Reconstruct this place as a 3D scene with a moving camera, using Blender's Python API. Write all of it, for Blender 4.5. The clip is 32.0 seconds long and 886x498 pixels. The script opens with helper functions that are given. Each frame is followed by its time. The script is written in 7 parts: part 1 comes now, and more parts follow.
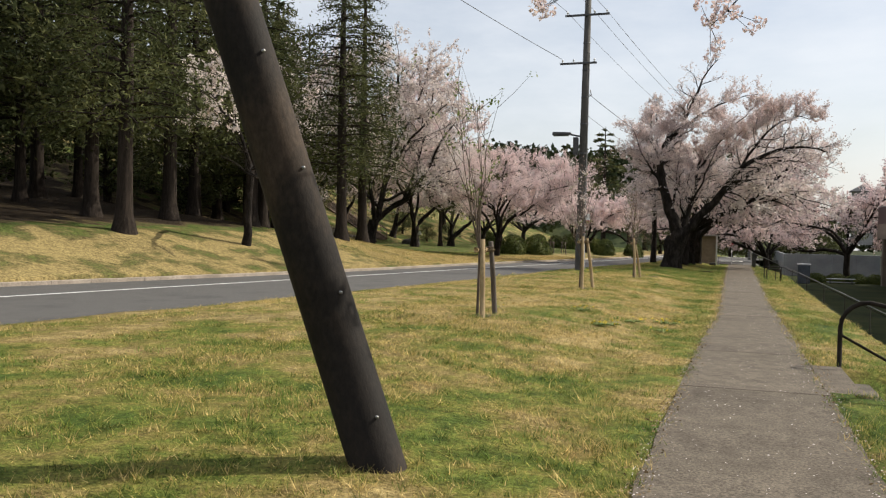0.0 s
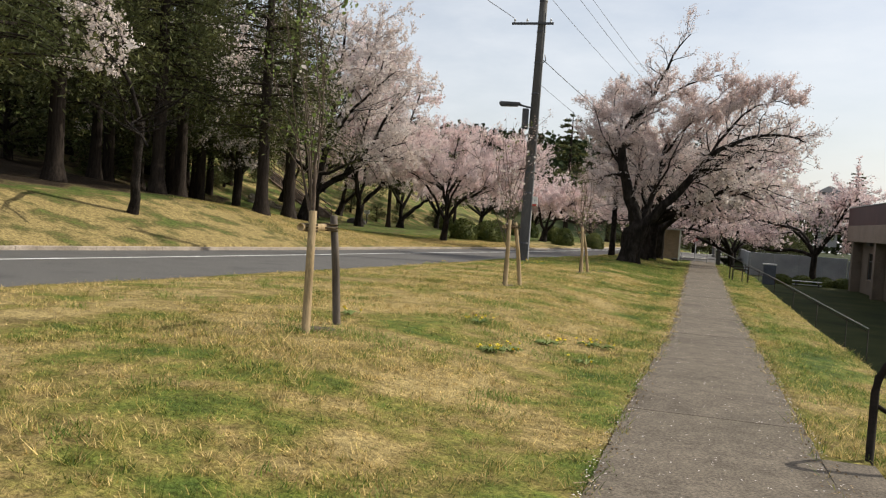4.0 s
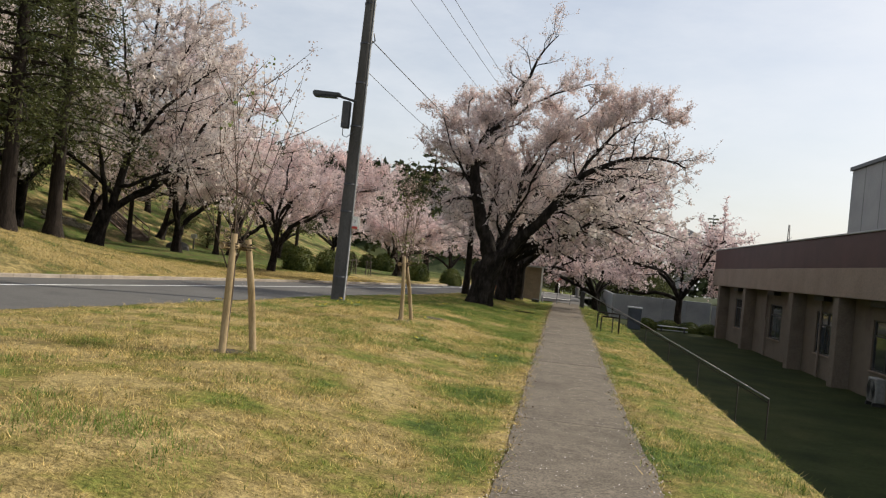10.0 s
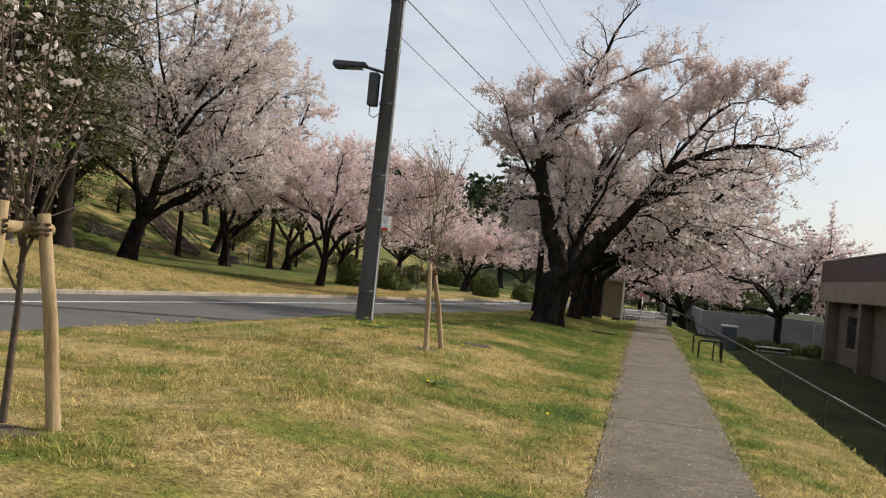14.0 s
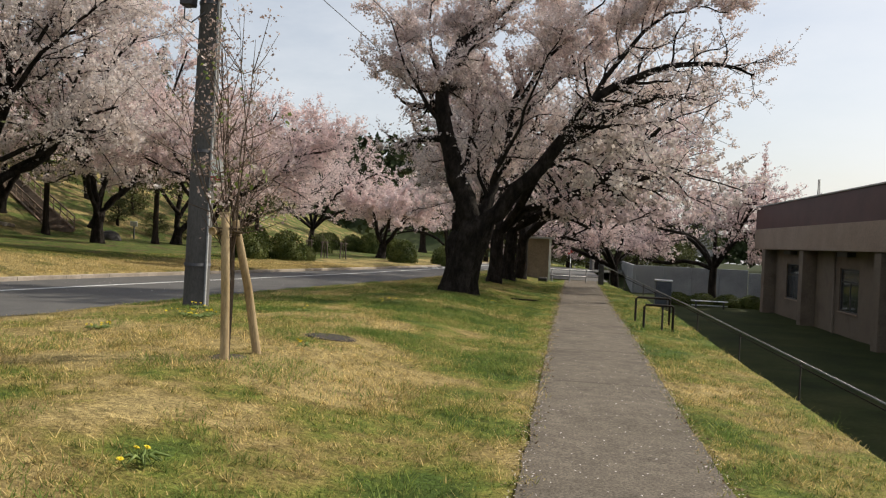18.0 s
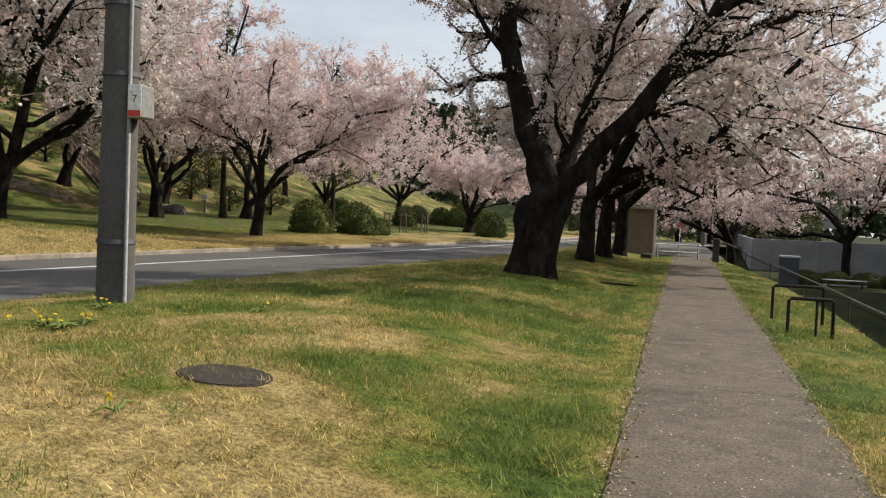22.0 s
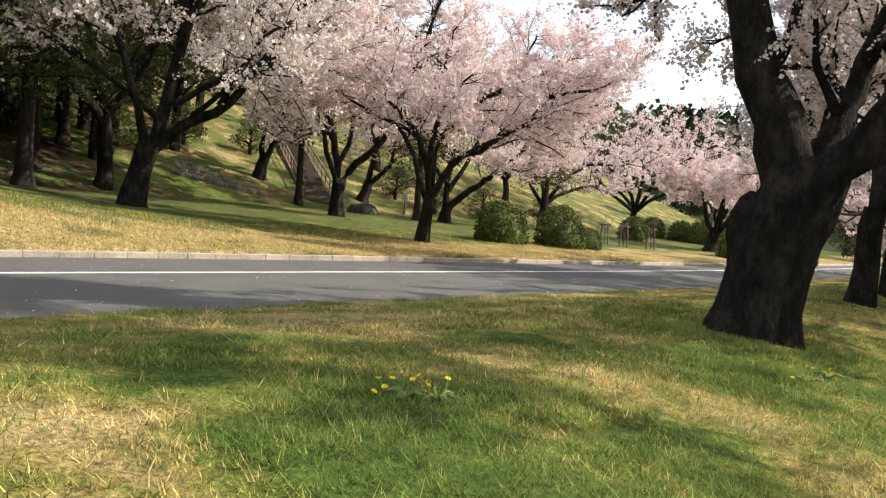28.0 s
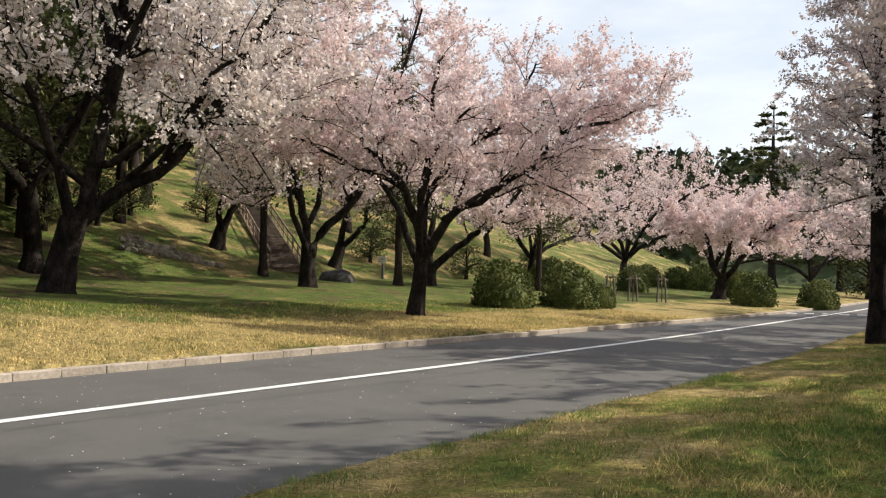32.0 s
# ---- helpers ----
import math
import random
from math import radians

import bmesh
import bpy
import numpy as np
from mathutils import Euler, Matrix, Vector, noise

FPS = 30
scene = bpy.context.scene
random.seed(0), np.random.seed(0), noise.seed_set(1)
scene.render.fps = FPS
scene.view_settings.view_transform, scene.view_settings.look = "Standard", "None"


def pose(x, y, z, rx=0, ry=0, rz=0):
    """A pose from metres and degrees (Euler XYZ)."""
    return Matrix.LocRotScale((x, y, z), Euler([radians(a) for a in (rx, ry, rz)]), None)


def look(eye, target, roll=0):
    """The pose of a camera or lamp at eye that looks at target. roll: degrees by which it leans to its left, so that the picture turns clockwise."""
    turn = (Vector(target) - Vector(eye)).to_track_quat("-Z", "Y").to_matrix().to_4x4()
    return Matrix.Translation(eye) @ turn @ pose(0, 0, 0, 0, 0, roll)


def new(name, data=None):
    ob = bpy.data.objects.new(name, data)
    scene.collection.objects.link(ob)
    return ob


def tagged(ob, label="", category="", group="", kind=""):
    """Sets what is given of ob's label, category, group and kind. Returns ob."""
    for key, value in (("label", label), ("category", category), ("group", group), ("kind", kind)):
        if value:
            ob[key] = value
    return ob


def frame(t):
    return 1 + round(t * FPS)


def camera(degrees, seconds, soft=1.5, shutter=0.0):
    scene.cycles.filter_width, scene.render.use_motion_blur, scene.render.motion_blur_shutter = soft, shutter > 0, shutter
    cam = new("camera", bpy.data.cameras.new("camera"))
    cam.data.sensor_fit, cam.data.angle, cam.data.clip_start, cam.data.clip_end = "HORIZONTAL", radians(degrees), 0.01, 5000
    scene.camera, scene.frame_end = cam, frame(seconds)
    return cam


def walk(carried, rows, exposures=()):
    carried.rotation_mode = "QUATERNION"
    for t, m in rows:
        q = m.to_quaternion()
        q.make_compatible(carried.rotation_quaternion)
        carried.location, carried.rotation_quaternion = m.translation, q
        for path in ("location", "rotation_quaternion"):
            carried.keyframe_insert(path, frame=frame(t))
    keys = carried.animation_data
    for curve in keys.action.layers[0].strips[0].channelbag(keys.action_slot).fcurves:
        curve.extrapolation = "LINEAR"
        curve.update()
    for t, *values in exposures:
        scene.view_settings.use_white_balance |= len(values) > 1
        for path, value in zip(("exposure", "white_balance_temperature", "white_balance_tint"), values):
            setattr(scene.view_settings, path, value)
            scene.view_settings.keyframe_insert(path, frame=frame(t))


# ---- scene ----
cam = camera(55.1, 32.0, 1.2)
METRES, EYE, TILT, LEAN, TURN = 38.61, 1.35, -1.65, 0.0, 18.5
ROWS = [
    (0.0, 0.0, 0.0, 0.0, -0.01, 0.36, -1.01),
    (0.5, 0.0043, 0.0127, 0.0004, -3.33, 0.09, -1.6),
    (1.0, 0.0102, 0.0277, 0.0003, -5.25, -0.5, -1.66),
    (1.5, 0.0142, 0.0425, 0.0004, -6.0, -0.36, -3.27),
    (2.0, 0.0202, 0.0581, 0.0007, -5.2, -0.34, -3.11),
    (2.5, 0.0246, 0.0726, 0.0007, -3.95, -1.05, -3.32),
    (4.5, 0.0461, 0.13, 0.0014, -2.13, -0.6, -3.67),
    (5.0, 0.0525, 0.1451, 0.0015, -5.44, -0.95, -2.57),
    (5.5, 0.0575, 0.1606, 0.0019, -7.66, -0.71, -2.12),
    (6.0, 0.0621, 0.1755, 0.0022, -10.36, 0.26, -2.33),
    (6.5, 0.0663, 0.1897, 0.0031, -9.78, 2.26, -1.6),
    (7.0, 0.0712, 0.2064, 0.0029, -9.8, 2.22, -1.63),
    (7.5, 0.0764, 0.2221, 0.0031, -10.03, 1.81, -2.04),
    (8.0, 0.0818, 0.2374, 0.0032, -12.08, 1.99, -3.36),
    (8.5, 0.0877, 0.2525, 0.0033, -13.67, 2.08, -5.76),
    (9.0, 0.0931, 0.268, 0.0036, -14.07, 1.39, -6.39),
    (9.5, 0.0986, 0.2822, 0.0041, -11.77, 1.64, -5.58),
    (10.0, 0.1027, 0.2973, 0.0047, -11.0, 2.29, -5.34),
    (10.5, 0.1067, 0.3138, 0.0047, -11.06, 2.59, -5.14),
    (11.0, 0.1096, 0.3284, 0.0049, -12.79, 3.29, -4.73),
    (11.5, 0.1142, 0.3429, 0.0043, -13.01, 2.68, -4.39),
    (12.0, 0.1206, 0.3601, 0.0041, -13.77, 2.32, -4.96),
    (12.5, 0.1271, 0.3739, 0.0043, -14.81, 2.45, -5.16),
    (13.0, 0.1319, 0.3894, 0.0048, -13.08, 2.72, -4.93),
    (13.5, 0.137, 0.4, 0.0057, -8.39, 3.67, -5.72),
    (14.0, 0.1416, 0.4171, 0.0058, -5.61, 2.88, -5.24),
    (14.5, 0.1462, 0.4324, 0.0057, -7.49, 1.34, -4.79),
    (16.5, 0.1662, 0.4916, 0.0073, -5.73, 2.28, -4.04),
    (17.0, 0.1719, 0.5064, 0.0083, -6.54, 3.0, -3.4),
    (17.5, 0.1773, 0.5251, 0.0075, -10.15, 2.01, -3.4),
    (18.0, 0.1834, 0.5411, 0.0074, -10.28, 0.89, -2.29),
    (18.5, 0.1892, 0.5544, 0.0077, -10.65, 1.55, -5.01),
    (19.0, 0.1969, 0.5695, 0.0084, -10.02, 2.61, -5.61),
    (19.5, 0.2022, 0.5853, 0.008, -8.0, 2.39, -5.02),
    (20.0, 0.2084, 0.6011, 0.0078, -6.18, 1.16, -4.89),
    (20.5, 0.2131, 0.6165, 0.0078, -5.55, 0.34, -4.16),
    (21.0, 0.2186, 0.6317, 0.0081, -6.65, 0.05, -3.09),
    (21.5, 0.2213, 0.6463, 0.009, -6.99, 0.93, -2.58),
    (22.0, 0.225, 0.6606, 0.0082, -3.21, -1.11, -2.05),
    (22.5, 0.2273, 0.6767, 0.0081, 0.58, -3.98, -3.07),
    (23.0, 0.2319, 0.6904, 0.0078, 2.65, -4.77, -5.05),
    (23.5, 0.2362, 0.7045, 0.0085, 4.27, -2.87, -7.59),
    (24.0, 0.2429, 0.7189, 0.0081, 3.11, -2.54, -8.0),
    (24.5, 0.247, 0.7326, 0.0099, 2.6, -1.34, -6.27),
    (25.0, 0.2503, 0.7491, 0.0099, 5.28, 0.5, -5.23),
    (25.5, 0.2543, 0.7608, 0.011, 8.57, 2.66, -3.17),
    (27.5, 0.268, 0.8227, 0.011, 10.67, -1.1, -4.43),
    (28.0, 0.2649, 0.8379, 0.0111, 13.72, -1.42, -4.87),
    (28.5, 0.2597, 0.8537, 0.0114, 16.93, -1.88, -4.73),
    (29.0, 0.2546, 0.8674, 0.0127, 15.16, -2.14, -5.42),
    (29.5, 0.2499, 0.882, 0.0138, 12.96, -1.7, -5.54),
    (30.0, 0.2448, 0.8953, 0.0152, 11.58, -1.64, -5.62),
    (30.5, 0.2402, 0.9084, 0.0158, 10.5, -1.96, -4.84),
    (31.0, 0.2341, 0.92, 0.018, 10.24, 1.1, -3.74),
    (31.5, 0.2271, 0.9327, 0.0176, 10.01, 2.55, -3.08),
    (32.0, 0.2193, 0.9442, 0.018, 11.55, 2.49, -1.41),
]
walk(cam, [(t, pose(0, 0, EYE, TILT, LEAN, TURN) @ pose(METRES * x, METRES * y, METRES * z, 90 + pitch, roll, yaw)) for t, x, y, z, yaw, pitch, roll in ROWS], exposures=[(0.0, 0.34), (6.0, 0.28), (9.0, 0.25), (14.0, 0.22), (20.0, 0.24), (21.0, 0.30), (22.0, 0.26), (22.6, 0.62), (23.0, 0.96), (24.0, 0.95), (25.0, 0.90), (28.0, 0.98), (29.0, 0.96), (30.0, 0.98), (31.0, 0.88), (32.0, 0.64)])

# ---- light ----
SUN_AZ, SUN_EL = 51.0, 38.5          # degrees from +y towards +x, and above the horizon
sun_dir = Vector((math.sin(radians(SUN_AZ)) * math.cos(radians(SUN_EL)), math.cos(radians(SUN_AZ)) * math.cos(radians(SUN_EL)), math.sin(radians(SUN_EL))))
world = bpy.data.worlds.new("world")
scene.world = world
world.use_nodes = True
wn, wl = world.node_tree.nodes, world.node_tree.links
wn.clear()
sky = wn.new("ShaderNodeTexSky")
sky.sky_type = "NISHITA"
sky.sun_disc = False
sky.sun_elevation = radians(SUN_EL)
sky.sun_rotation = radians(SUN_AZ)
sky.air_density, sky.dust_density, sky.ozone_density = 1.0, 2.2, 1.0
# thin high cloud over the whole sky
wtc = wn.new("ShaderNodeTexCoord")
wmap = wn.new("ShaderNodeMapping")
wmap.inputs["Scale"].default_value = (1.6, 1.6, 5.0)
wno = wn.new("ShaderNodeTexNoise")
wno.inputs["Scale"].default_value, wno.inputs["Detail"].default_value, wno.inputs["Roughness"].default_value = 1.7, 7.0, 0.62
wra = wn.new("ShaderNodeValToRGB")
wra.color_ramp.elements[0].position, wra.color_ramp.elements[0].color = 0.30, (0.30, 0.30, 0.30, 1)
wra.color_ramp.elements[1].position, wra.color_ramp.elements[1].color = 0.72, (0.74, 0.74, 0.74, 1)
wmix = wn.new("ShaderNodeMix")
wmix.data_type = "RGBA"
wmix.inputs["B"].default_value = (8.6, 8.8, 9.1, 1)
wbg = wn.new("ShaderNodeBackground")
wbg.inputs["Strength"].default_value = 0.092
wout = wn.new("ShaderNodeOutputWorld")
wl.new(wtc.outputs["Generated"], wmap.inputs["Vector"])
wl.new(wmap.outputs["Vector"], wno.inputs["Vector"])
wl.new(wno.outputs["Fac"], wra.inputs["Fac"])
wl.new(wra.outputs["Color"], wmix.inputs["Factor"])
wl.new(sky.outputs["Color"], wmix.inputs["A"])
wl.new(wmix.outputs["Result"], wbg.inputs["Color"])
wl.new(wbg.outputs["Background"], wout.inputs["Surface"])
sun_data = bpy.data.lights.new("sun", "SUN")
sun_data.energy, sun_data.angle, sun_data.color = 4.0, radians(0.6), (1.0, 0.925, 0.79)
sun_lamp = new("sun", sun_data)
sun_lamp.matrix_world = look((0, 0, 60), Vector((0, 0, 60)) - sun_dir)


# ---- materials ----
def material(name, colours, scale=3.0, fine=40.0, rough=0.8, bump=0.3, metal=0.0, spread=(0.35, 0.65), random_tone=0.0, island=False, stretch=(1, 1, 1), local=False, translucent=0.0, fine_mix=0.35, bump_dist=0.01, gloss=0.5, worn="", blend=0.0, mid=0.0, patchy=0.0):
    """Colours mixed by a broad noise, toned by a fine one, with fine relief."""
    m = bpy.data.materials.new(name)
    m.use_nodes = True
    n, l = m.node_tree.nodes, m.node_tree.links
    n.clear()
    out = n.new("ShaderNodeOutputMaterial")
    bs = n.new("ShaderNodeBsdfPrincipled")
    bs.inputs["Roughness"].default_value, bs.inputs["Metallic"].default_value = rough, metal
    bs.inputs["Specular IOR Level"].default_value = gloss
    if local:
        co = n.new("ShaderNodeTexCoord").outputs["Object"]
    else:
        co = n.new("ShaderNodeNewGeometry").outputs["Position"]
    mp = n.new("ShaderNodeMapping")
    mp.inputs["Scale"].default_value = stretch
    l.new(co, mp.inputs["Vector"])
    broad = n.new("ShaderNodeTexNoise")
    broad.inputs["Scale"].default_value, broad.inputs["Detail"].default_value, broad.inputs["Roughness"].default_value = scale, 6.0, 0.6
    l.new(mp.outputs["Vector"], broad.inputs["Vector"])
    grain = n.new("ShaderNodeTexNoise")
    grain.inputs["Scale"].default_value, grain.inputs["Detail"].default_value, grain.inputs["Roughness"].default_value = fine, 4.0, 0.65
    l.new(mp.outputs["Vector"], grain.inputs["Vector"])
    ramp = n.new("ShaderNodeValToRGB")
    cr = ramp.color_ramp
    while len(cr.elements) < len(colours):
        cr.elements.new(0.5)
    for i, c in enumerate(colours):
        cr.elements[i].position = spread[0] + (spread[1] - spread[0]) * i / max(1, len(colours) - 1)
        cr.elements[i].color = (*c, 1)
    mixer = broad.outputs["Fac"]
    if worn:
        at = n.new("ShaderNodeAttribute")
        at.attribute_name = worn
        sh = n.new("ShaderNodeMath")
        sh.operation = "MULTIPLY_ADD"
        sh.inputs[1].default_value = 0.36
        l.new(at.outputs["Fac"], sh.inputs[0])
        l.new(broad.outputs["Fac"], sh.inputs[2])
        lo = n.new("ShaderNodeMath")
        lo.operation = "SUBTRACT"
        lo.inputs[1].default_value = 0.18
        l.new(sh.outputs["Value"], lo.inputs[0])
        mixer = lo.outputs["Value"]
    if patchy:
        pn = n.new("ShaderNodeTexNoise")
        pn.inputs["Scale"].default_value, pn.inputs["Detail"].default_value, pn.inputs["Roughness"].default_value = 4.2, 5.0, 0.68
        l.new(mp.outputs["Vector"], pn.inputs["Vector"])
        pa = n.new("ShaderNodeMath")
        pa.operation = "MULTIPLY_ADD"
        pa.inputs[1].default_value = patchy
        l.new(pn.outputs["Fac"], pa.inputs[0])
        l.new(mixer, pa.inputs[2])
        ps = n.new("ShaderNodeMath")
        ps.operation = "SUBTRACT"
        ps.inputs[1].default_value = patchy / 2
        l.new(pa.outputs["Value"], ps.inputs[0])
        mixer = ps.outputs["Value"]
    if blend:
        each = n.new("ShaderNodeMath")
        each.operation = "MULTIPLY_ADD"
        each.inputs[1].default_value = blend
        l.new(n.new("ShaderNodeNewGeometry").outputs["Random Per Island"], each.inputs[0])
        l.new(mixer, each.inputs[2])
        even = n.new("ShaderNodeMath")
        even.operation = "SUBTRACT"
        even.inputs[1].default_value = blend / 2
        l.new(each.outputs["Value"], even.inputs[0])
        mixer = even.outputs["Value"]
    l.new(mixer, ramp.inputs["Fac"])
    tone = n.new("ShaderNodeMapRange")
    tone.inputs["From Min"].default_value, tone.inputs["From Max"].default_value = 0.25, 0.75
    tone.inputs["To Min"].default_value, tone.inputs["To Max"].default_value = 1 - fine_mix, 1 + fine_mix
    l.new(grain.outputs["Fac"], tone.inputs["Value"])
    val = tone.outputs["Result"]
    if mid:
        clump = n.new("ShaderNodeTexNoise")
        clump.inputs["Scale"].default_value, clump.inputs["Detail"].default_value, clump.inputs["Roughness"].default_value = 5.5, 4.0, 0.7
        l.new(mp.outputs["Vector"], clump.inputs["Vector"])
        deep = n.new("ShaderNodeMapRange")
        deep.inputs["From Min"].default_value, deep.inputs["From Max"].default_value = 0.3, 0.7
        deep.inputs["To Min"].default_value, deep.inputs["To Max"].default_value = 1 - mid, 1 + mid
        l.new(clump.outputs["Fac"], deep.inputs["Value"])
        both = n.new("ShaderNodeMath")
        both.operation = "MULTIPLY"
        l.new(val, both.inputs[0])
        l.new(deep.outputs["Result"], both.inputs[1])
        val = both.outputs["Value"]
    if random_tone:
        if island:
            rnd = n.new("ShaderNodeNewGeometry").outputs["Random Per Island"]
        else:
            rnd = n.new("ShaderNodeObjectInfo").outputs["Random"]
        rr = n.new("ShaderNodeMapRange")
        rr.inputs["To Min"].default_value, rr.inputs["To Max"].default_value = 1 - random_tone, 1 + random_tone
        l.new(rnd, rr.inputs["Value"])
        mu = n.new("ShaderNodeMath")
        mu.operation = "MULTIPLY"
        l.new(val, mu.inputs[0])
        l.new(rr.outputs["Result"], mu.inputs[1])
        val = mu.outputs["Value"]
    sc = n.new("ShaderNodeVectorMath")
    sc.operation = "SCALE"
    l.new(ramp.outputs["Color"], sc.inputs[0])
    l.new(val, sc.inputs["Scale"])
    l.new(sc.outputs["Vector"], bs.inputs["Base Color"])
    if bump:
        bp = n.new("ShaderNodeBump")
        bp.inputs["Strength"].default_value, bp.inputs["Distance"].default_value = bump, bump_dist
        l.new(grain.outputs["Fac"], bp.inputs["Height"])
        l.new(bp.outputs["Normal"], bs.inputs["Normal"])
    if translucent:
        tr = n.new("ShaderNodeBsdfTranslucent")
        l.new(sc.outputs["Vector"], tr.inputs["Color"])
        mx = n.new("ShaderNodeMixShader")
        mx.inputs["Fac"].default_value = translucent
        l.new(bs.outputs["BSDF"], mx.inputs[1])
        l.new(tr.outputs["BSDF"], mx.inputs[2])
        l.new(mx.outputs["Shader"], out.inputs["Surface"])
    else:
        l.new(bs.outputs["BSDF"], out.inputs["Surface"])
    return m


DEEP, GREEN, OLIVE, STRAW, PALE = (0.078, 0.118, 0.024), (0.150, 0.176, 0.036), (0.228, 0.205, 0.056), (0.300, 0.226, 0.088), (0.395, 0.304, 0.132)
LAWN = [DEEP, GREEN, OLIVE, STRAW, PALE]
m_lawn = material("lawn_soil", [tuple(c * 0.80 for c in q) for q in LAWN], scale=0.9, patchy=0.30, fine=30.0, rough=0.95, bump=1.0, spread=(0.34, 0.66), fine_mix=0.7, bump_dist=0.03, gloss=0.1, worn="dryness", mid=0.36)
m_blade = material("grass_blades", [tuple(min(1, c * 1.42) for c in q) for q in LAWN], scale=0.9, patchy=0.30, fine=30.0, rough=0.7, bump=0.0, spread=(0.34, 0.66), random_tone=0.5, island=True, translucent=0.34, gloss=0.1, worn="dryness", blend=0.26, mid=0.34, fine_mix=0.5)
# sunken lawn: green taken nearly to black, the building's shade put into the colour
m_shaded_lawn = material("shaded_lawn", [(0.015, 0.022, 0.007), (0.026, 0.035, 0.010), (0.044, 0.047, 0.016)], scale=0.5, fine=14.0, rough=0.95, bump=0.6, spread=(0.3, 0.68), gloss=0.1)
# the first dark browns hold wood litter together with the cedars' shade
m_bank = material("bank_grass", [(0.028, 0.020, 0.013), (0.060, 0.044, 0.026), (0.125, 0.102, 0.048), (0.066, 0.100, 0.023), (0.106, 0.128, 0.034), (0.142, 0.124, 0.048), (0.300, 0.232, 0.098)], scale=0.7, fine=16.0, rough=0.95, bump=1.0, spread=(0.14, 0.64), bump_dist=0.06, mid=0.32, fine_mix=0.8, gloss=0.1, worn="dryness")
m_asphalt = material("asphalt", [(0.064, 0.061, 0.058), (0.094, 0.089, 0.083), (0.078, 0.075, 0.070)], scale=0.8, fine=120.0, rough=0.85, bump=0.35, spread=(0.3, 0.7))
m_path = material("path_concrete", [(0.081, 0.067, 0.052), (0.140, 0.117, 0.091), (0.103, 0.087, 0.066)], scale=0.7, fine=55.0, rough=0.95, bump=0.5, spread=(0.25, 0.75), random_tone=0.03, fine_mix=0.75, gloss=0.2, mid=0.24)
m_kerb = material("kerb_concrete", [(0.27, 0.228, 0.182), (0.43, 0.365, 0.30)], scale=1.1, fine=24.0, rough=0.9, bump=0.4, random_tone=0.07)
m_line = material("road_paint", [(0.62, 0.62, 0.60), (0.80, 0.80, 0.78)], scale=2.5, fine=60.0, rough=0.7, bump=0.2)
m_bark = material("cherry_bark", [(0.010, 0.008, 0.0065), (0.021, 0.0165, 0.0135), (0.04, 0.033, 0.028)], scale=5.0, fine=22.0, rough=0.92, bump=1.0, stretch=(1, 1, 0.5), bump_dist=0.07, gloss=0.12, fine_mix=0.55)
m_twig = material("twig_bark", [(0.080, 0.060, 0.046), (0.14, 0.108, 0.084)], scale=6.0, fine=30.0, rough=0.9, bump=0.2, gloss=0.15)
m_cedar_bark = material("cedar_bark", [(0.018, 0.0135, 0.011), (0.043, 0.033, 0.026)], scale=4.0, fine=16.0, rough=0.95, bump=0.9, stretch=(3, 3, 0.3), bump_dist=0.03, gloss=0.15)
m_pink = material("blossom_pink", [(0.74, 0.59, 0.58), (0.79, 0.66, 0.645), (0.82, 0.715, 0.70)], scale=0.9, fine=6.0, rough=0.75, bump=0.0, random_tone=0.22, island=True, translucent=0.32, fine_mix=0.08, gloss=0.15)
m_pale = material("blossom_pale", [(0.63, 0.54, 0.49), (0.74, 0.66, 0.625), (0.81, 0.75, 0.72)], scale=0.9, fine=6.0, rough=0.75, bump=0.0, random_tone=0.22, island=True, translucent=0.32, fine_mix=0.08, gloss=0.15)
m_old = material("blossom_old_tree", [(0.64, 0.525, 0.49), (0.75, 0.64, 0.61), (0.82, 0.735, 0.71)], scale=0.9, fine=6.0, rough=0.75, bump=0.0, random_tone=0.26, island=True, translucent=0.30, fine_mix=0.08, gloss=0.15)
m_greyish = material("blossom_greyish", [(0.58, 0.51, 0.495), (0.67, 0.60, 0.585), (0.76, 0.70, 0.68)], scale=0.9, fine=6.0, rough=0.8, bump=0.0, random_tone=0.2, island=True, translucent=0.4, fine_mix=0.1, gloss=0.1)
m_needle = material("conifer_foliage", [(0.045, 0.055, 0.022), (0.082, 0.092, 0.034), (0.142, 0.142, 0.055)], scale=0.5, fine=5.0, rough=0.7, bump=0.0, random_tone=0.45, island=True, translucent=0.28, gloss=0.15)
m_shrub = material("shrub_leaves", [(0.04, 0.06, 0.014), (0.085, 0.105, 0.026), (0.15, 0.165, 0.045)], scale=1.2, fine=8.0, rough=0.6, bump=0.0, random_tone=0.4, island=True, translucent=0.15, gloss=0.15)
m_woods = material("far_woods", [(0.022, 0.034, 0.013), (0.038, 0.052, 0.019), (0.10, 0.11, 0.045)], scale=0.06, fine=1.2, rough=0.8, bump=0.0, random_tone=0.35, island=True, gloss=0.15)
m_stake = material("stake_wood", [(0.24, 0.165, 0.075), (0.34, 0.25, 0.13)], scale=5.0, fine=24.0, rough=0.8, bump=0.3, stretch=(4, 4, 0.6), random_tone=0.12)
m_stake_dark = material("weathered_stake", [(0.07, 0.055, 0.042), (0.12, 0.095, 0.072)], scale=5.0, fine=24.0, rough=0.85, bump=0.3, stretch=(4, 4, 0.6))
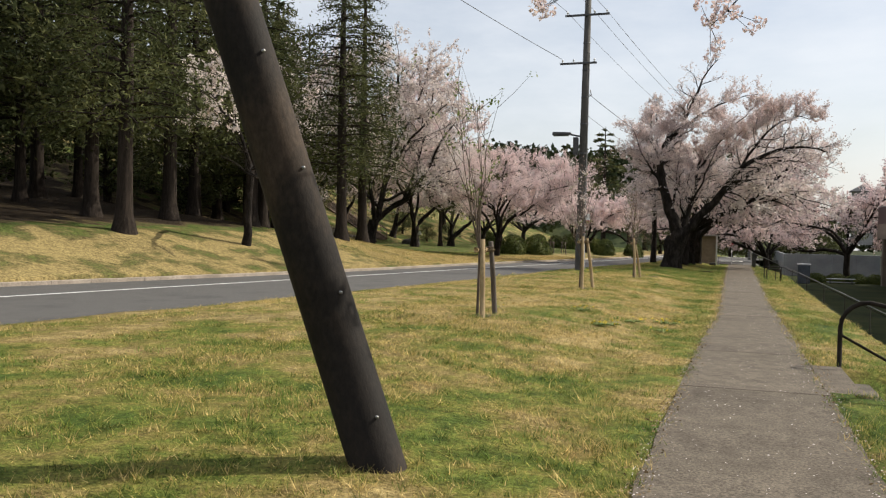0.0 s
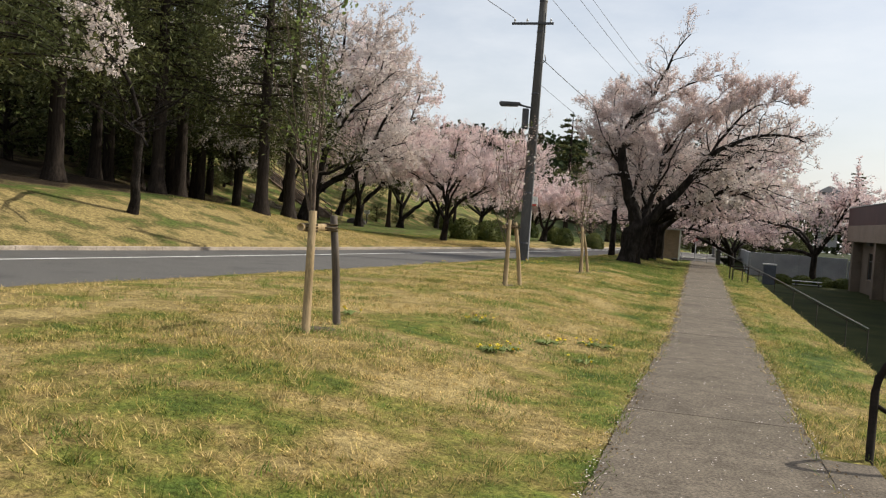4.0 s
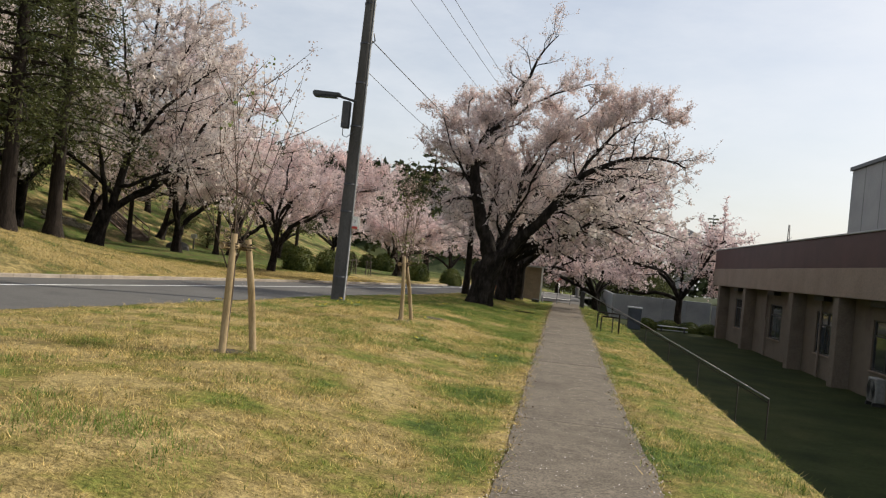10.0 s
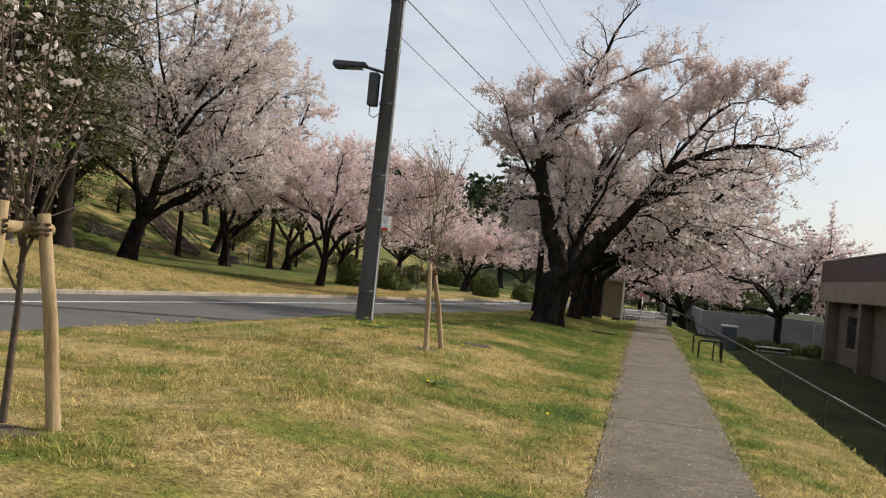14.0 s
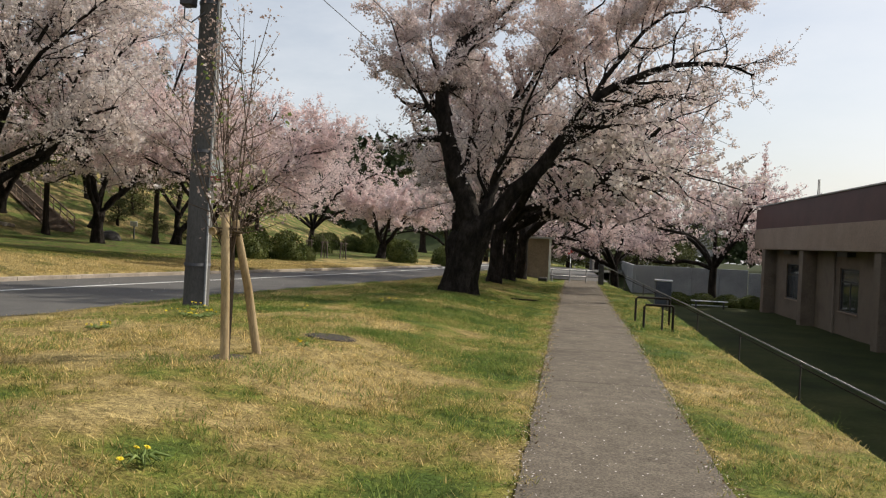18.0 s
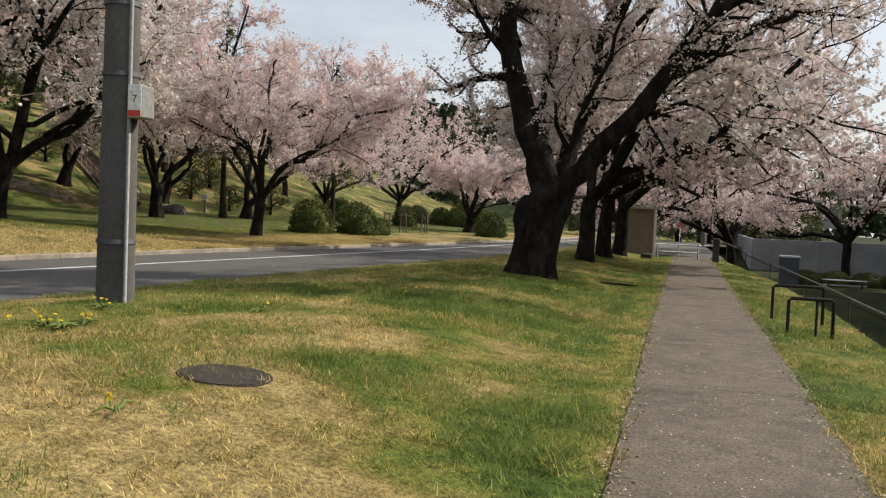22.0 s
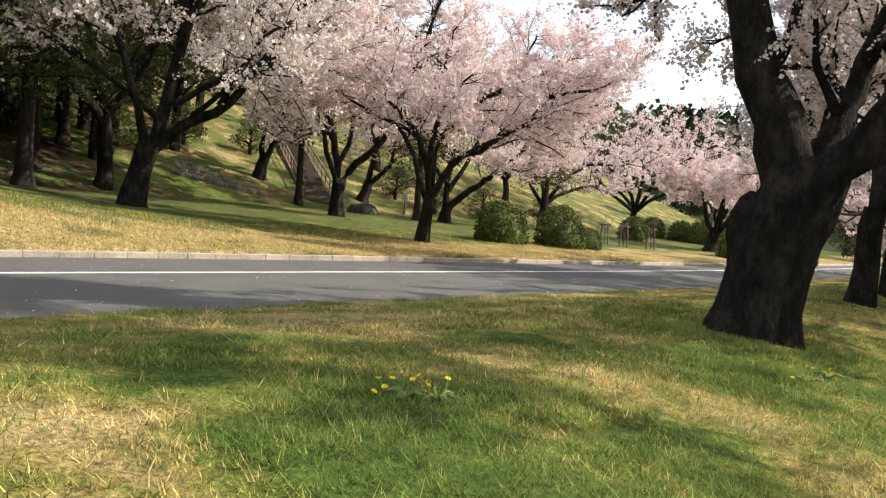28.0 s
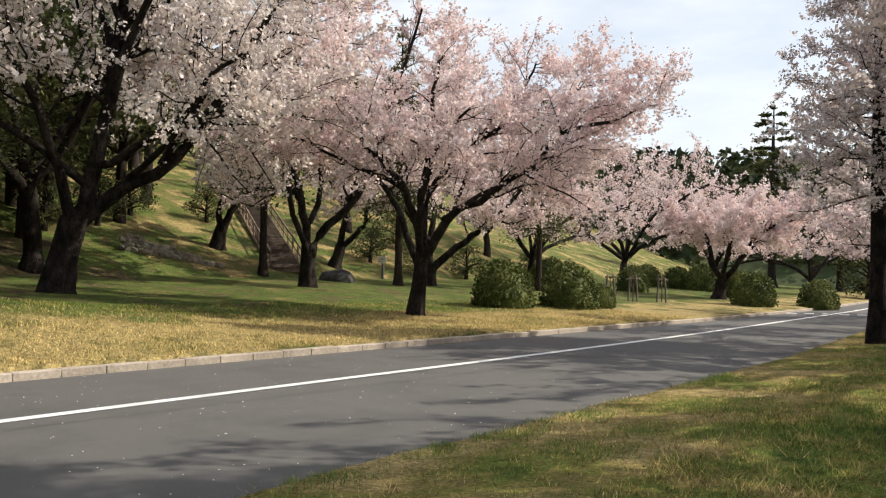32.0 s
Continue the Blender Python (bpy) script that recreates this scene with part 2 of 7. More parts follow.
m_pole = material("concrete_pole", [(0.052, 0.048, 0.042), (0.092, 0.085, 0.075)], scale=1.5, fine=35.0, rough=0.85, bump=0.25, stretch=(1, 1, 0.4))
m_lean = material("brown_steel_pole", [(0.0075, 0.006, 0.0045), (0.014, 0.0105, 0.008), (0.030, 0.021, 0.014), (0.060, 0.041, 0.027)], scale=2.2, spread=(0.3, 0.72), fine_mix=0.5, fine=40.0, rough=0.75, bump=0.25, stretch=(1, 1, 0.5), gloss=0.2)
m_dark_steel = material("dark_steel", [(0.045, 0.045, 0.048), (0.075, 0.075, 0.078)], scale=4.0, fine=40.0, rough=0.5, bump=0.1, metal=0.3)
m_rail = material("brown_rail_paint", [(0.016, 0.0125, 0.010), (0.030, 0.023, 0.018)], scale=5.0, fine=50.0, rough=0.75, bump=0.15, gloss=0.12)
m_galv = material("galvanised_rail", [(0.20, 0.20, 0.20), (0.29, 0.29, 0.285)], scale=6.0, fine=50.0, rough=0.4, bump=0.05, metal=0.6)
m_wire = material("wire_black", [(0.05, 0.05, 0.052), (0.085, 0.085, 0.088)], scale=4.0, fine=30.0, rough=0.6, bump=0.0)
m_wall = material("beige_render", [(0.128, 0.102, 0.078), (0.172, 0.138, 0.107), (0.15, 0.12, 0.093)], scale=0.8, fine=25.0, rough=0.9, bump=0.3)
m_fascia = material("beige_fascia", [(0.245, 0.185, 0.145), (0.30, 0.23, 0.182)], scale=0.6, fine=20.0, rough=0.8, bump=0.15)
m_brown = material("brown_fascia", [(0.060, 0.026, 0.025), (0.086, 0.038, 0.036)], scale=0.7, fine=20.0, rough=0.6, bump=0.1)
m_roof = material("roof_sheet", [(0.33, 0.33, 0.32), (0.42, 0.42, 0.41)], scale=0.6, fine=14.0, rough=0.6, bump=0.1)
m_hall = material("grey_cladding", [(0.26, 0.25, 0.25), (0.32, 0.31, 0.30)], scale=0.35, fine=12.0, rough=0.7, bump=0.1)
m_white = material("white_paint", [(0.66, 0.67, 0.68), (0.78, 0.78, 0.78)], scale=1.0, fine=20.0, rough=0.6, bump=0.1)
m_grey_wall = material("pale_wall_panel", [(0.42, 0.44, 0.46), (0.54, 0.56, 0.57)], scale=0.7, fine=15.0, rough=0.8, bump=0.15, random_tone=0.06)
m_shed = material("shed_cladding", [(0.20, 0.15, 0.105), (0.26, 0.20, 0.14)], scale=1.5, fine=20.0, rough=0.8, bump=0.2)
m_stone = material("grey_stone", [(0.035, 0.033, 0.030), (0.085, 0.080, 0.072)], scale=2.5, fine=18.0, rough=0.9, bump=0.6, random_tone=0.22, bump_dist=0.02)
m_rubble = material("rubble_stone", [(0.17, 0.15, 0.12), (0.33, 0.295, 0.24)], scale=3.0, fine=22.0, rough=0.9, bump=0.6, random_tone=0.3, bump_dist=0.02)
m_hill_step = material("brown_step", [(0.085, 0.062, 0.046), (0.15, 0.115, 0.088)], scale=2.0, fine=25.0, rough=0.9, bump=0.4, random_tone=0.12)
m_hill_rail = material("brown_hill_rail", [(0.13, 0.085, 0.055), (0.20, 0.14, 0.095)], scale=3.0, fine=25.0, rough=0.8, bump=0.3)
m_off_white = material("dulled_white_casing", [(0.20, 0.20, 0.195), (0.27, 0.27, 0.26)], scale=1.0, fine=20.0, rough=0.6, bump=0.1)
m_step = material("step_concrete", [(0.085, 0.070, 0.053), (0.145, 0.122, 0.094)], scale=2.0, fine=30.0, rough=0.9, bump=0.4)
m_yellow = material("dandelion_yellow", [(0.80, 0.62, 0.02), (0.86, 0.70, 0.04)], scale=8.0, fine=60.0, rough=0.7, bump=0.0)
m_panel = material("grey_wall_panel", [(0.24, 0.255, 0.27), (0.33, 0.345, 0.355)], scale=0.7, fine=15.0, rough=0.8, bump=0.15, random_tone=0.06)
m_bin = material("dark_blue_grey_paint", [(0.07, 0.08, 0.10), (0.10, 0.115, 0.14)], scale=2.0, fine=15.0, rough=0.7, bump=0.1)
m_petal = material("fallen_petal", [(0.80, 0.72, 0.70), (0.88, 0.82, 0.80)], scale=6.0, fine=40.0, rough=0.8, bump=0.0, random_tone=0.12, island=True)
m_tuft = material("lush_grass", [(0.120, 0.190, 0.042), (0.20, 0.265, 0.066), (0.29, 0.305, 0.10)], scale=2.0, fine=30.0, rough=0.7, bump=0.0, random_tone=0.4, island=True, translucent=0.4, gloss=0.1)
m_leaf = material("young_leaf", [(0.14, 0.20, 0.04), (0.22, 0.28, 0.07)], scale=6.0, fine=30.0, rough=0.6, bump=0.0, random_tone=0.2, island=True, translucent=0.3)
m_bud = material("brown_buds", [(0.30, 0.205, 0.165), (0.45, 0.34, 0.30), (0.56, 0.46, 0.43)], scale=6.0, fine=30.0, rough=0.8, bump=0.0, random_tone=0.3, island=True, translucent=0.3, gloss=0.1)
m_iron = material("rusty_iron", [(0.020, 0.014, 0.011), (0.046, 0.033, 0.026)], scale=6.0, fine=40.0, rough=0.9, bump=0.5)
m_litter = material("dry_litter", [(0.12, 0.075, 0.04), (0.24, 0.17, 0.095), (0.34, 0.27, 0.17)], scale=5.0, fine=30.0, rough=0.9, bump=0.0, random_tone=0.4, island=True, gloss=0.1)
m_soil = material("bare_soil", [(0.050, 0.035, 0.022), (0.105, 0.077, 0.050)], scale=5.0, fine=40.0, rough=0.95, bump=0.7, bump_dist=0.02)
m_rope = material("palm_rope", [(0.10, 0.07, 0.04), (0.16, 0.12, 0.07)], scale=20.0, fine=90.0, rough=0.95, bump=0.6)
m_orange = material("orange_plastic", [(0.62, 0.13, 0.03), (0.72, 0.19, 0.05)], scale=4.0, fine=30.0, rough=0.55, bump=0.05)
m_red = material("red_paint", [(0.42, 0.04, 0.03), (0.5, 0.06, 0.04)], scale=4.0, fine=30.0, rough=0.6, bump=0.05)


def glass_material():
    m = bpy.data.materials.new("window_glass")
    m.use_nodes = True
    bs = m.node_tree.nodes["Principled BSDF"]
    bs.inputs["Base Color"].default_value = (0.035, 0.04, 0.045, 1)
    bs.inputs["Roughness"].default_value = 0.06
    bs.inputs["Specular IOR Level"].default_value = 0.5
    return m


m_glass = glass_material()


# ---- mesh tools ----
def quick_mesh(name, verts, quads, mat, smooth=False):
    """A mesh from arrays of points and of faces (all of one size)."""
    verts, quads = np.asarray(verts, np.float32), np.asarray(quads, np.int32)
    me = bpy.data.meshes.new(name)
    k = quads.shape[1]
    me.vertices.add(len(verts))
    me.vertices.foreach_set("co", verts.ravel())
    me.loops.add(quads.size)
    me.loops.foreach_set("vertex_index", quads.ravel())
    me.polygons.add(len(quads))
    me.polygons.foreach_set("loop_start", np.arange(len(quads), dtype=np.int32) * k)
    me.polygons.foreach_set("loop_total", np.full(len(quads), k, np.int32))
    me.polygons.foreach_set("use_smooth", np.full(len(quads), smooth, bool))
    me.update(calc_edges=True)
    me.materials.append(mat)
    return me


class Tubes:
    """Gathers swept round tubes into one quad mesh."""

    def __init__(self):
        self.v, self.f, self.n = [], [], 0

    def add(self, pts, radii, sides=6, cap=True):
        pts = [Vector(p) for p in pts]
        ring = []
        up = Vector((0.31, 0.17, 0.93))
        for i, p in enumerate(pts):
            d = (pts[min(i + 1, len(pts) - 1)] - pts[max(i - 1, 0)]).normalized()
            a = d.cross(up)
            if a.length < 0.05:
                a = d.cross(Vector((1, 0, 0)))
            a.normalize()
            b = d.cross(a)
            for s in range(sides):
                w = 2 * math.pi * s / sides
                ring.append(p + (a * math.cos(w) + b * math.sin(w)) * radii[i])
        base = self.n
        self.v.extend(tuple(q) for q in ring)
        for i in range(len(pts) - 1):
            for s in range(sides):
                t = (s + 1) % sides
                self.f.append((base + i * sides + s, base + i * sides + t, base + (i + 1) * sides + t, base + (i + 1) * sides + s))
        self.n += len(ring)
        if cap and sides % 2 == 0:
            for i0 in (base, base + (len(pts) - 1) * sides):
                for s in range(1, sides // 2):
                    self.f.append((i0 + s - 1 if s > 1 else i0, i0 + s, i0 + sides - 1 - s, i0 + sides - s if s > 1 else i0 + sides - 1))
        return self

    def mesh(self, name, mat, smooth=True):
        return quick_mesh(name, self.v, self.f, mat, smooth)


def under(name, me, parent=None, label="", at=None):
    """Links a mesh as one object, under a thing where one is given."""
    ob = new(name, me)
    if parent is not None:
        ob.parent = parent
    if at is not None:
        ob.matrix_basis = at
    if label:
        ob["label"] = label
    return ob


def part(name, bm, mat, parent=None, label=""):
    me = bpy.data.meshes.new(name)
    bm.to_mesh(me)
    bm.free()
    me.materials.append(mat)
    return under(name, me, parent, label)


def box_bm(x0, y0, z0, x1, y1, z1, bevel=0.0):
    bm = bmesh.new()
    bmesh.ops.create_cube(bm, size=1.0)
    for v in bm.verts:
        v.co = Vector(((x0 + x1) / 2 + v.co.x * (x1 - x0), (y0 + y1) / 2 + v.co.y * (y1 - y0), (z0 + z1) / 2 + v.co.z * (z1 - z0)))
    if bevel:
        bmesh.ops.bevel(bm, geom=bm.edges[:], offset=bevel, segments=1, affect="EDGES")
    return bm


def box_part(name, b, mat, parent=None, bevel=0.0, label=""):
    return part(name, box_bm(*b, bevel), mat, parent, label)


def tube_part(name, pts, radii, mat, parent=None, sides=10, label=""):
    if not isinstance(radii, (list, tuple)):
        radii = [radii] * len(pts)
    return under(name, Tubes().add(pts, radii, sides).mesh(name, mat), parent, label)


def thing(name, at=(0, 0, 0), label="", category="", group="", kind=""):
    ob = new(name)
    ob.empty_display_size = 0.2
    ob.location = at
    return tagged(ob, label, category, group, kind)


def scatter_quads(centres, size, rng, flat=0.0, aspect=1.0, vary=0.4):
    """Small four-cornered leaves or petals, turned at random, one at each centre. flat: how far they lie level."""
    n = len(centres)
    a = rng.normal(size=(n, 3))
    a[:, 2] *= 1 - flat
    a /= np.linalg.norm(a, axis=1, keepdims=True) + 1e-9
    b = rng.normal(size=(n, 3))
    b[:, 2] *= 1 - flat
    b -= a * (a * b).sum(1, keepdims=True)
    b /= np.linalg.norm(b, axis=1, keepdims=True) + 1e-9
    s = (size * (1 + vary * rng.uniform(-1, 1, n)))[:, None] * 0.5
    k = rng.uniform(0.55, 1.0, (n, 4, 1))
    corners = np.stack([-a, b * aspect, a, -b * aspect], 1) * s[:, None, :] * k
    v = (centres[:, None, :] + corners).reshape(-1, 3)
    return v, np.arange(n * 4).reshape(-1, 4)


# ---- the lie of the land ----
def along(tab, y):
    if y <= tab[0][0]:
        return tab[0][1]
    for (a, u), (b, v) in zip(tab, tab[1:]):
        if y <= b:
            return u + (v - u) * (y - a) / (b - a)
    return tab[-1][1]


def eased(a, b, v):
    t = min(1.0, max(0.0, (v - a) / (b - a)))
    return t * t * (3 - 2 * t)


ROAD_NEAR = [(-60, -16.5), (-20, -12.2), (0, -10.4), (10, -9.6), (20, -8.6), (30, -7.9), (40, -7.3), (46, -6.6), (53, -5.8), (60, -5.4), (75, -4.6), (110, -3.0)]
ROAD_LINE = [(-60, -21.5), (-20, -17), (0, -15), (13, -13.6), (25, -12.2), (36, -11.1), (43, -10.3), (50, -9.4), (58, -8.5), (66, -7.8), (80, -6.6), (110, -5)]
ROAD_FAR = [(-60, -25), (-20, -20.6), (0, -18.5), (10, -17.3), (18, -16.0), (26, -14.6), (36, -13.4), (43, -12.9), (50, -12.0), (58, -10.8), (66, -9.6), (80, -8.2), (110, -6.4)]
PATH_LEFT = [(-20, -0.5), (6, -0.45), (12, -0.34), (18, -0.14), (42, -0.1), (66, 0.08)]
PATH_RIGHT = [(-20, 0.84), (6, 0.90), (9, 0.95), (14, 0.96), (22, 1.01), (30, 1.14), (36, 1.26), (42, 1.34), (66, 1.68)]
EDGE = [(-30, 2.3), (14, 2.34), (22, 2.38), (30, 2.54), (38, 2.70), (43, 2.9), (52, 2.9), (66, 2.4)]
FOOT = [(-30, 3.4), (20, 3.5), (33, 3.75), (43, 4.1), (52, 3.9), (66, 3.2)]
LOW = -2.45


def smooth_along(tab, y):
    return (along(tab, y - 2.5) + along(tab, y) * 2 + along(tab, y + 2.5)) / 4


def path_z(y):
    return -0.02 - 0.0127 * y


def road_z(y):
    return -0.011 * y - 0.02


def ground(x, y):
    zp, zr = path_z(y), road_z(y)
    n, k = smooth_along(ROAD_NEAR, y), smooth_along(ROAD_FAR, y)
    if x >= -0.7:
        e, f = along(EDGE, y), along(FOOT, y)
        if x <= e:
            return zp - 0.10 * eased(1.2, e, x)
        far = eased(90, 100, y)
        low = LOW * (1 - far) + (zp - 0.2) * far
        return (zp - 0.10) + (low - zp + 0.10) * eased(e - 0.15, f, x)
    if x >= n:
        c, e = (0.10 + 0.14 * eased(3, 13, y)) * eased(-0.7, -3.0, x), eased(n + 2.2, n, x)
        return (zp + c) * (1 - e) + (zr + 0.03) * e
    if x >= k:
        return zr
    d = k - x
    near = 0.12 + 0.27 * min(d, 5) + 0.12 * max(0, min(d - 5, 40))
    far = 0.12 + 0.05 * min(d, 17) + 0.34 * max(0, min(d - 17, 34))
    w = eased(34, 52, y)
    return zr + near * (1 - w) + far * w


def eased_np(a, b, v):
    t = np.clip((v - a) / (b - a), 0, 1)
    return t * t * (3 - 2 * t)


def tab_np(tab, y):
    return np.interp(y, [q[0] for q in tab], [q[1] for q in tab])


# where the lawn is strikingly green (below zero) or bleached to straw
PATCHES = [
    (-2.5, 37.1, 0.75, 0.5, -0.7), (-3.4, 38.0, 0.6, 0.5, -0.6), (-4.7, 37.9, 0.9, 0.5, -0.5), (-2.5, 41.7, 0.8, 0.7, -0.5), (-1.45, 42.0, 0.6, 1.0, -0.45),
    (-3.7, 36.05, 0.7, 0.35, 0.75), (-3.0, 36.1, 0.5, 0.25, 0.6), (-5.8, 39.5, 0.9, 0.7, 0.5), (-4.2, 39.7, 0.9, 0.4, 0.6), (-1.85, 39.6, 0.35, 0.5, 0.6), (-2.75, 39.6, 0.5, 0.4, 0.5),
    (-2.0, 33.4, 0.5, 0.5, -0.5), (-0.8, 32.4, 0.5, 0.5, -0.6), (-0.7, 31.5, 0.5, 0.6, -0.5), (-2.7, 36.6, 0.9, 0.5, -0.4),
    (-3.4, 34.4, 0.9, 0.5, 0.5), (-2.7, 33.8, 0.5, 0.35, 0.5), (-2.3, 30.4, 0.9, 0.8, 0.45), (-1.4, 33.0, 0.35, 0.3, 0.35), (-4.05, 30.0, 0.8, 1.5, 0.3), (-1.9, 28.8, 0.6, 0.9, 0.3),
    (-2.05, 26.7, 0.45, 0.35, -0.5), (-2.75, 10.0, 0.5, 0.35, -0.5), (-2.6, 13.2, 0.9, 0.5, -0.45), (-0.2, 11.4, 0.3, 1.5, -0.35), (-3.9, 12.3, 0.7, 0.6, 0.25), (-3.4, 16.2, 1.2, 1.6, 0.3), (-1.8, 11.4, 0.7, 0.7, 0.25),
]


def dryness(x, y):
    """How dry the grass is: greener near the start, beside the path and round the old cherry; straw along the kerb;
    lowest under the cedars, for brown litter and painted tree shade.
    """
    x, y = np.asarray(x, float), np.asarray(y, float)
    k, n, pl = tab_np(ROAD_FAR, y), tab_np(ROAD_NEAR, y), tab_np(PATH_LEFT, y)
    lawn = 0.70 - 0.28 * (1 - eased_np(6.0, 12.0, y)) - 0.30 * np.exp(-(((x - pl + 0.45) / 0.42) ** 2)) * eased_np(11, 15, y)
    lawn -= 0.14 * eased_np(33.0, 36.0, y) * np.exp(-(((x + 2.6) / 1.2) ** 2))
    lawn -= 0.06 * eased_np(30, 34, y) + 0.24 * (x > 0.8)
    lawn -= 0.20 * eased_np(34, 37, y) * eased_np(-5.6, -4.2, x)
    lawn += 0.08 * eased_np(36, 39, y) * eased_np(-4.4, -5.8, x)
    lawn -= 0.30 * np.exp(-(((x + 4.6) / 1.2) ** 2) - ((y - 34.5) / 2.5) ** 2)
    for px, py, rx, ry, amount in PATCHES:
        lawn += amount * np.exp(-(((x - px) / rx) ** 2) - ((y - py) / ry) ** 2)
    d = k - x
    late = eased_np(38, 46, y)
    hill = 0.33 * eased_np(13, 19, d) * late
    # under the cedars: brown litter, darkened further in place of tree shade
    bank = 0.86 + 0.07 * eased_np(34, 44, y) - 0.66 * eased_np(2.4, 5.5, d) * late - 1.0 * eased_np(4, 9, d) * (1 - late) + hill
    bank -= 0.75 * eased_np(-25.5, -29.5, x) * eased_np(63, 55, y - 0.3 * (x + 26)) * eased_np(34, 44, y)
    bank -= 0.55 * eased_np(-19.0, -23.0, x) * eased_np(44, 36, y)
    return np.where(x < k, bank, lawn)


def lawn_z(x, y):
    """The lawn's height for arrays of places between the road and the bank's edge."""
    zp, zr = -0.02 - 0.0127 * y, -0.011 * y - 0.02
    n = (tab_np(ROAD_NEAR, y - 2.5) + 2 * tab_np(ROAD_NEAR, y) + tab_np(ROAD_NEAR, y + 2.5)) / 4
    c = (0.10 + 0.14 * eased_np(3, 13, y)) * eased_np(0.7, 3.0, -x)
    e = eased_np(0, 2.2, n + 2.2 - x)
    left = (zp + c) * (1 - e) + (zr + 0.03) * e
    ed, f = tab_np(EDGE, y), tab_np(FOOT, y)
    right = zp - 0.10 * eased_np(0, 1, (x - 1.2) / np.maximum(ed - 1.2, 0.1))
    slope = zp - 0.10 + (LOW - zp + 0.10) * eased_np(0, 1, (x - ed + 0.15) / np.maximum(f - ed + 0.15, 0.1))
    return np.where(x < -0.7, left, np.where(x <= ed, right, slope))


# ---- ground, road and path ----
def build_ground():
    left = [500, 300, 180, 120, 90, 70, 51, 44, 36, 28, 22, 19, 17, 15, 13, 11, 9, 7.5, 6, 5, 4, 3, 2.2, 1.5, 0.9, 0.45, 0.16]
    right = [0.6, 1.4, 3, 5, 8, 12, 18, 28, 45, 80, 150, 300, 500]
    ys = [-300, -150, -80, -50, -30, -20, -14, -10, -7, -5] + [-4 + 0.5 * i for i in range(134)] + [64, 66, 68, 71, 74, 78, 82, 86, 90, 94, 97, 100, 105, 110, 120, 135, 155, 180, 220, 300, 450, 900]
    verts, rows = [], []
    for y in ys:
        k, n = smooth_along(ROAD_FAR, y), smooth_along(ROAD_NEAR, y)
        pl, e, f = along(PATH_LEFT, y), along(EDGE, y), along(FOOT, y)
        row = [(k - d, None) for d in left]
        row += [(k - 0.15, road_z(y) - 0.06), (k + 0.3, road_z(y) - 0.07), ((k + n) / 2, road_z(y) - 0.07), (n - 0.04, road_z(y) - 0.06)]
        row += [(n + (pl - n) * (i / 26.0), None) for i in range(27)]
        pr = along(PATH_RIGHT, y)
        row += [(pl + 0.03, path_z(y) - 0.03), (pr - 0.03, path_z(y) - 0.03)]
        row += [(pr + (e - pr) * (i / 7.0), None) for i in range(8)]
        row += [(e + (f - e) * (i / 6.0), None) for i in range(1, 7)]
        row += [(f + d, None) for d in right]
        for x, z in row:
            if z is None:
                z = ground(x, y)
                if -90 < x < 40 and -10 < y < 120:
                    z += 0.03 * noise.noise(Vector((x * 0.9, y * 0.9, 0))) + (0.05 * noise.noise(Vector((x * 0.3, y * 0.3, 4))) if x < k else 0)
            if 1.3 < x < 6 and 8.9 < y < 10.8:
                z = min(z, path_z(y) - 0.25 - 0.6 * (x - 1.25))
            verts.append((x, y, z))
        rows.append(len(row))
    w = rows[0]
    quads = [(j * w + i, j * w + i + 1, (j + 1) * w + i + 1, (j + 1) * w + i) for j in range(len(ys) - 1) for i in range(w - 1)]
    me = quick_mesh("ground", verts, quads, m_lawn, True)
    co = np.array(verts)
    at = me.attributes.new("dryness", "FLOAT", "POINT")
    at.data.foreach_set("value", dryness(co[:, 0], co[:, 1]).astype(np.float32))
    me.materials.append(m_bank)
    me.materials.append(m_shaded_lawn)
    # bank foot and sunken lawn get the green with shade coloured in
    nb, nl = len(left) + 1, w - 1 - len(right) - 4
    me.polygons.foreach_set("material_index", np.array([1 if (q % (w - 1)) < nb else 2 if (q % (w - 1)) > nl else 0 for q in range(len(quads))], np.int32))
    return tagged(under("ground", me), "patchy yellow and green lawn falling away to a sunken lawn", "lawn", kind="structure")


build_ground()


def strip(name, left_tab, right_tab, lift, mat, y0, y1, step, across=4):
    verts, ys = [], [y0 + step * i for i in range(int((y1 - y0) / step) + 1)]
    for y in ys:
        a, b = left_tab(y), right_tab(y)
        for i in range(across + 1):
            s = i / across
            verts.append((a + (b - a) * s, y, road_z(y) + lift + 0.035 * 4 * s * (1 - s) * (1 if across > 1 else 0)))
    w = across + 1
    quads = [(j * w + i, j * w + i + 1, (j + 1) * w + i + 1, (j + 1) * w + i) for j in range(len(ys) - 1) for i in range(across)]
    return under(name, quick_mesh(name, verts, quads, mat, True))


def side_road():
    xs, ys, verts = 9, [66.6 + 1.1 * i for i in range(33)], []
    for y in ys:
        a, b = smooth_along(ROAD_NEAR, y) - 0.3, 2.3 + 3.4 * eased(91, 100, y)
        for i in range(xs):
            s = i / (xs - 1)
            verts.append((a + (b - a) * s, y, (road_z(y) + 0.025) * (1 - s) + (path_z(y) - 0.02) * s + 0.03 * eased(0, 0.15, s)))
    quads = [(j * xs + i, j * xs + i + 1, (j + 1) * xs + i + 1, (j + 1) * xs + i) for j in range(len(ys) - 1) for i in range(xs - 1)]
    tagged(under("side_road", quick_mesh("side_road", verts, quads, m_asphalt, True)), "grey asphalt side road crossing the footpath's end", "road", kind="structure")


side_road()


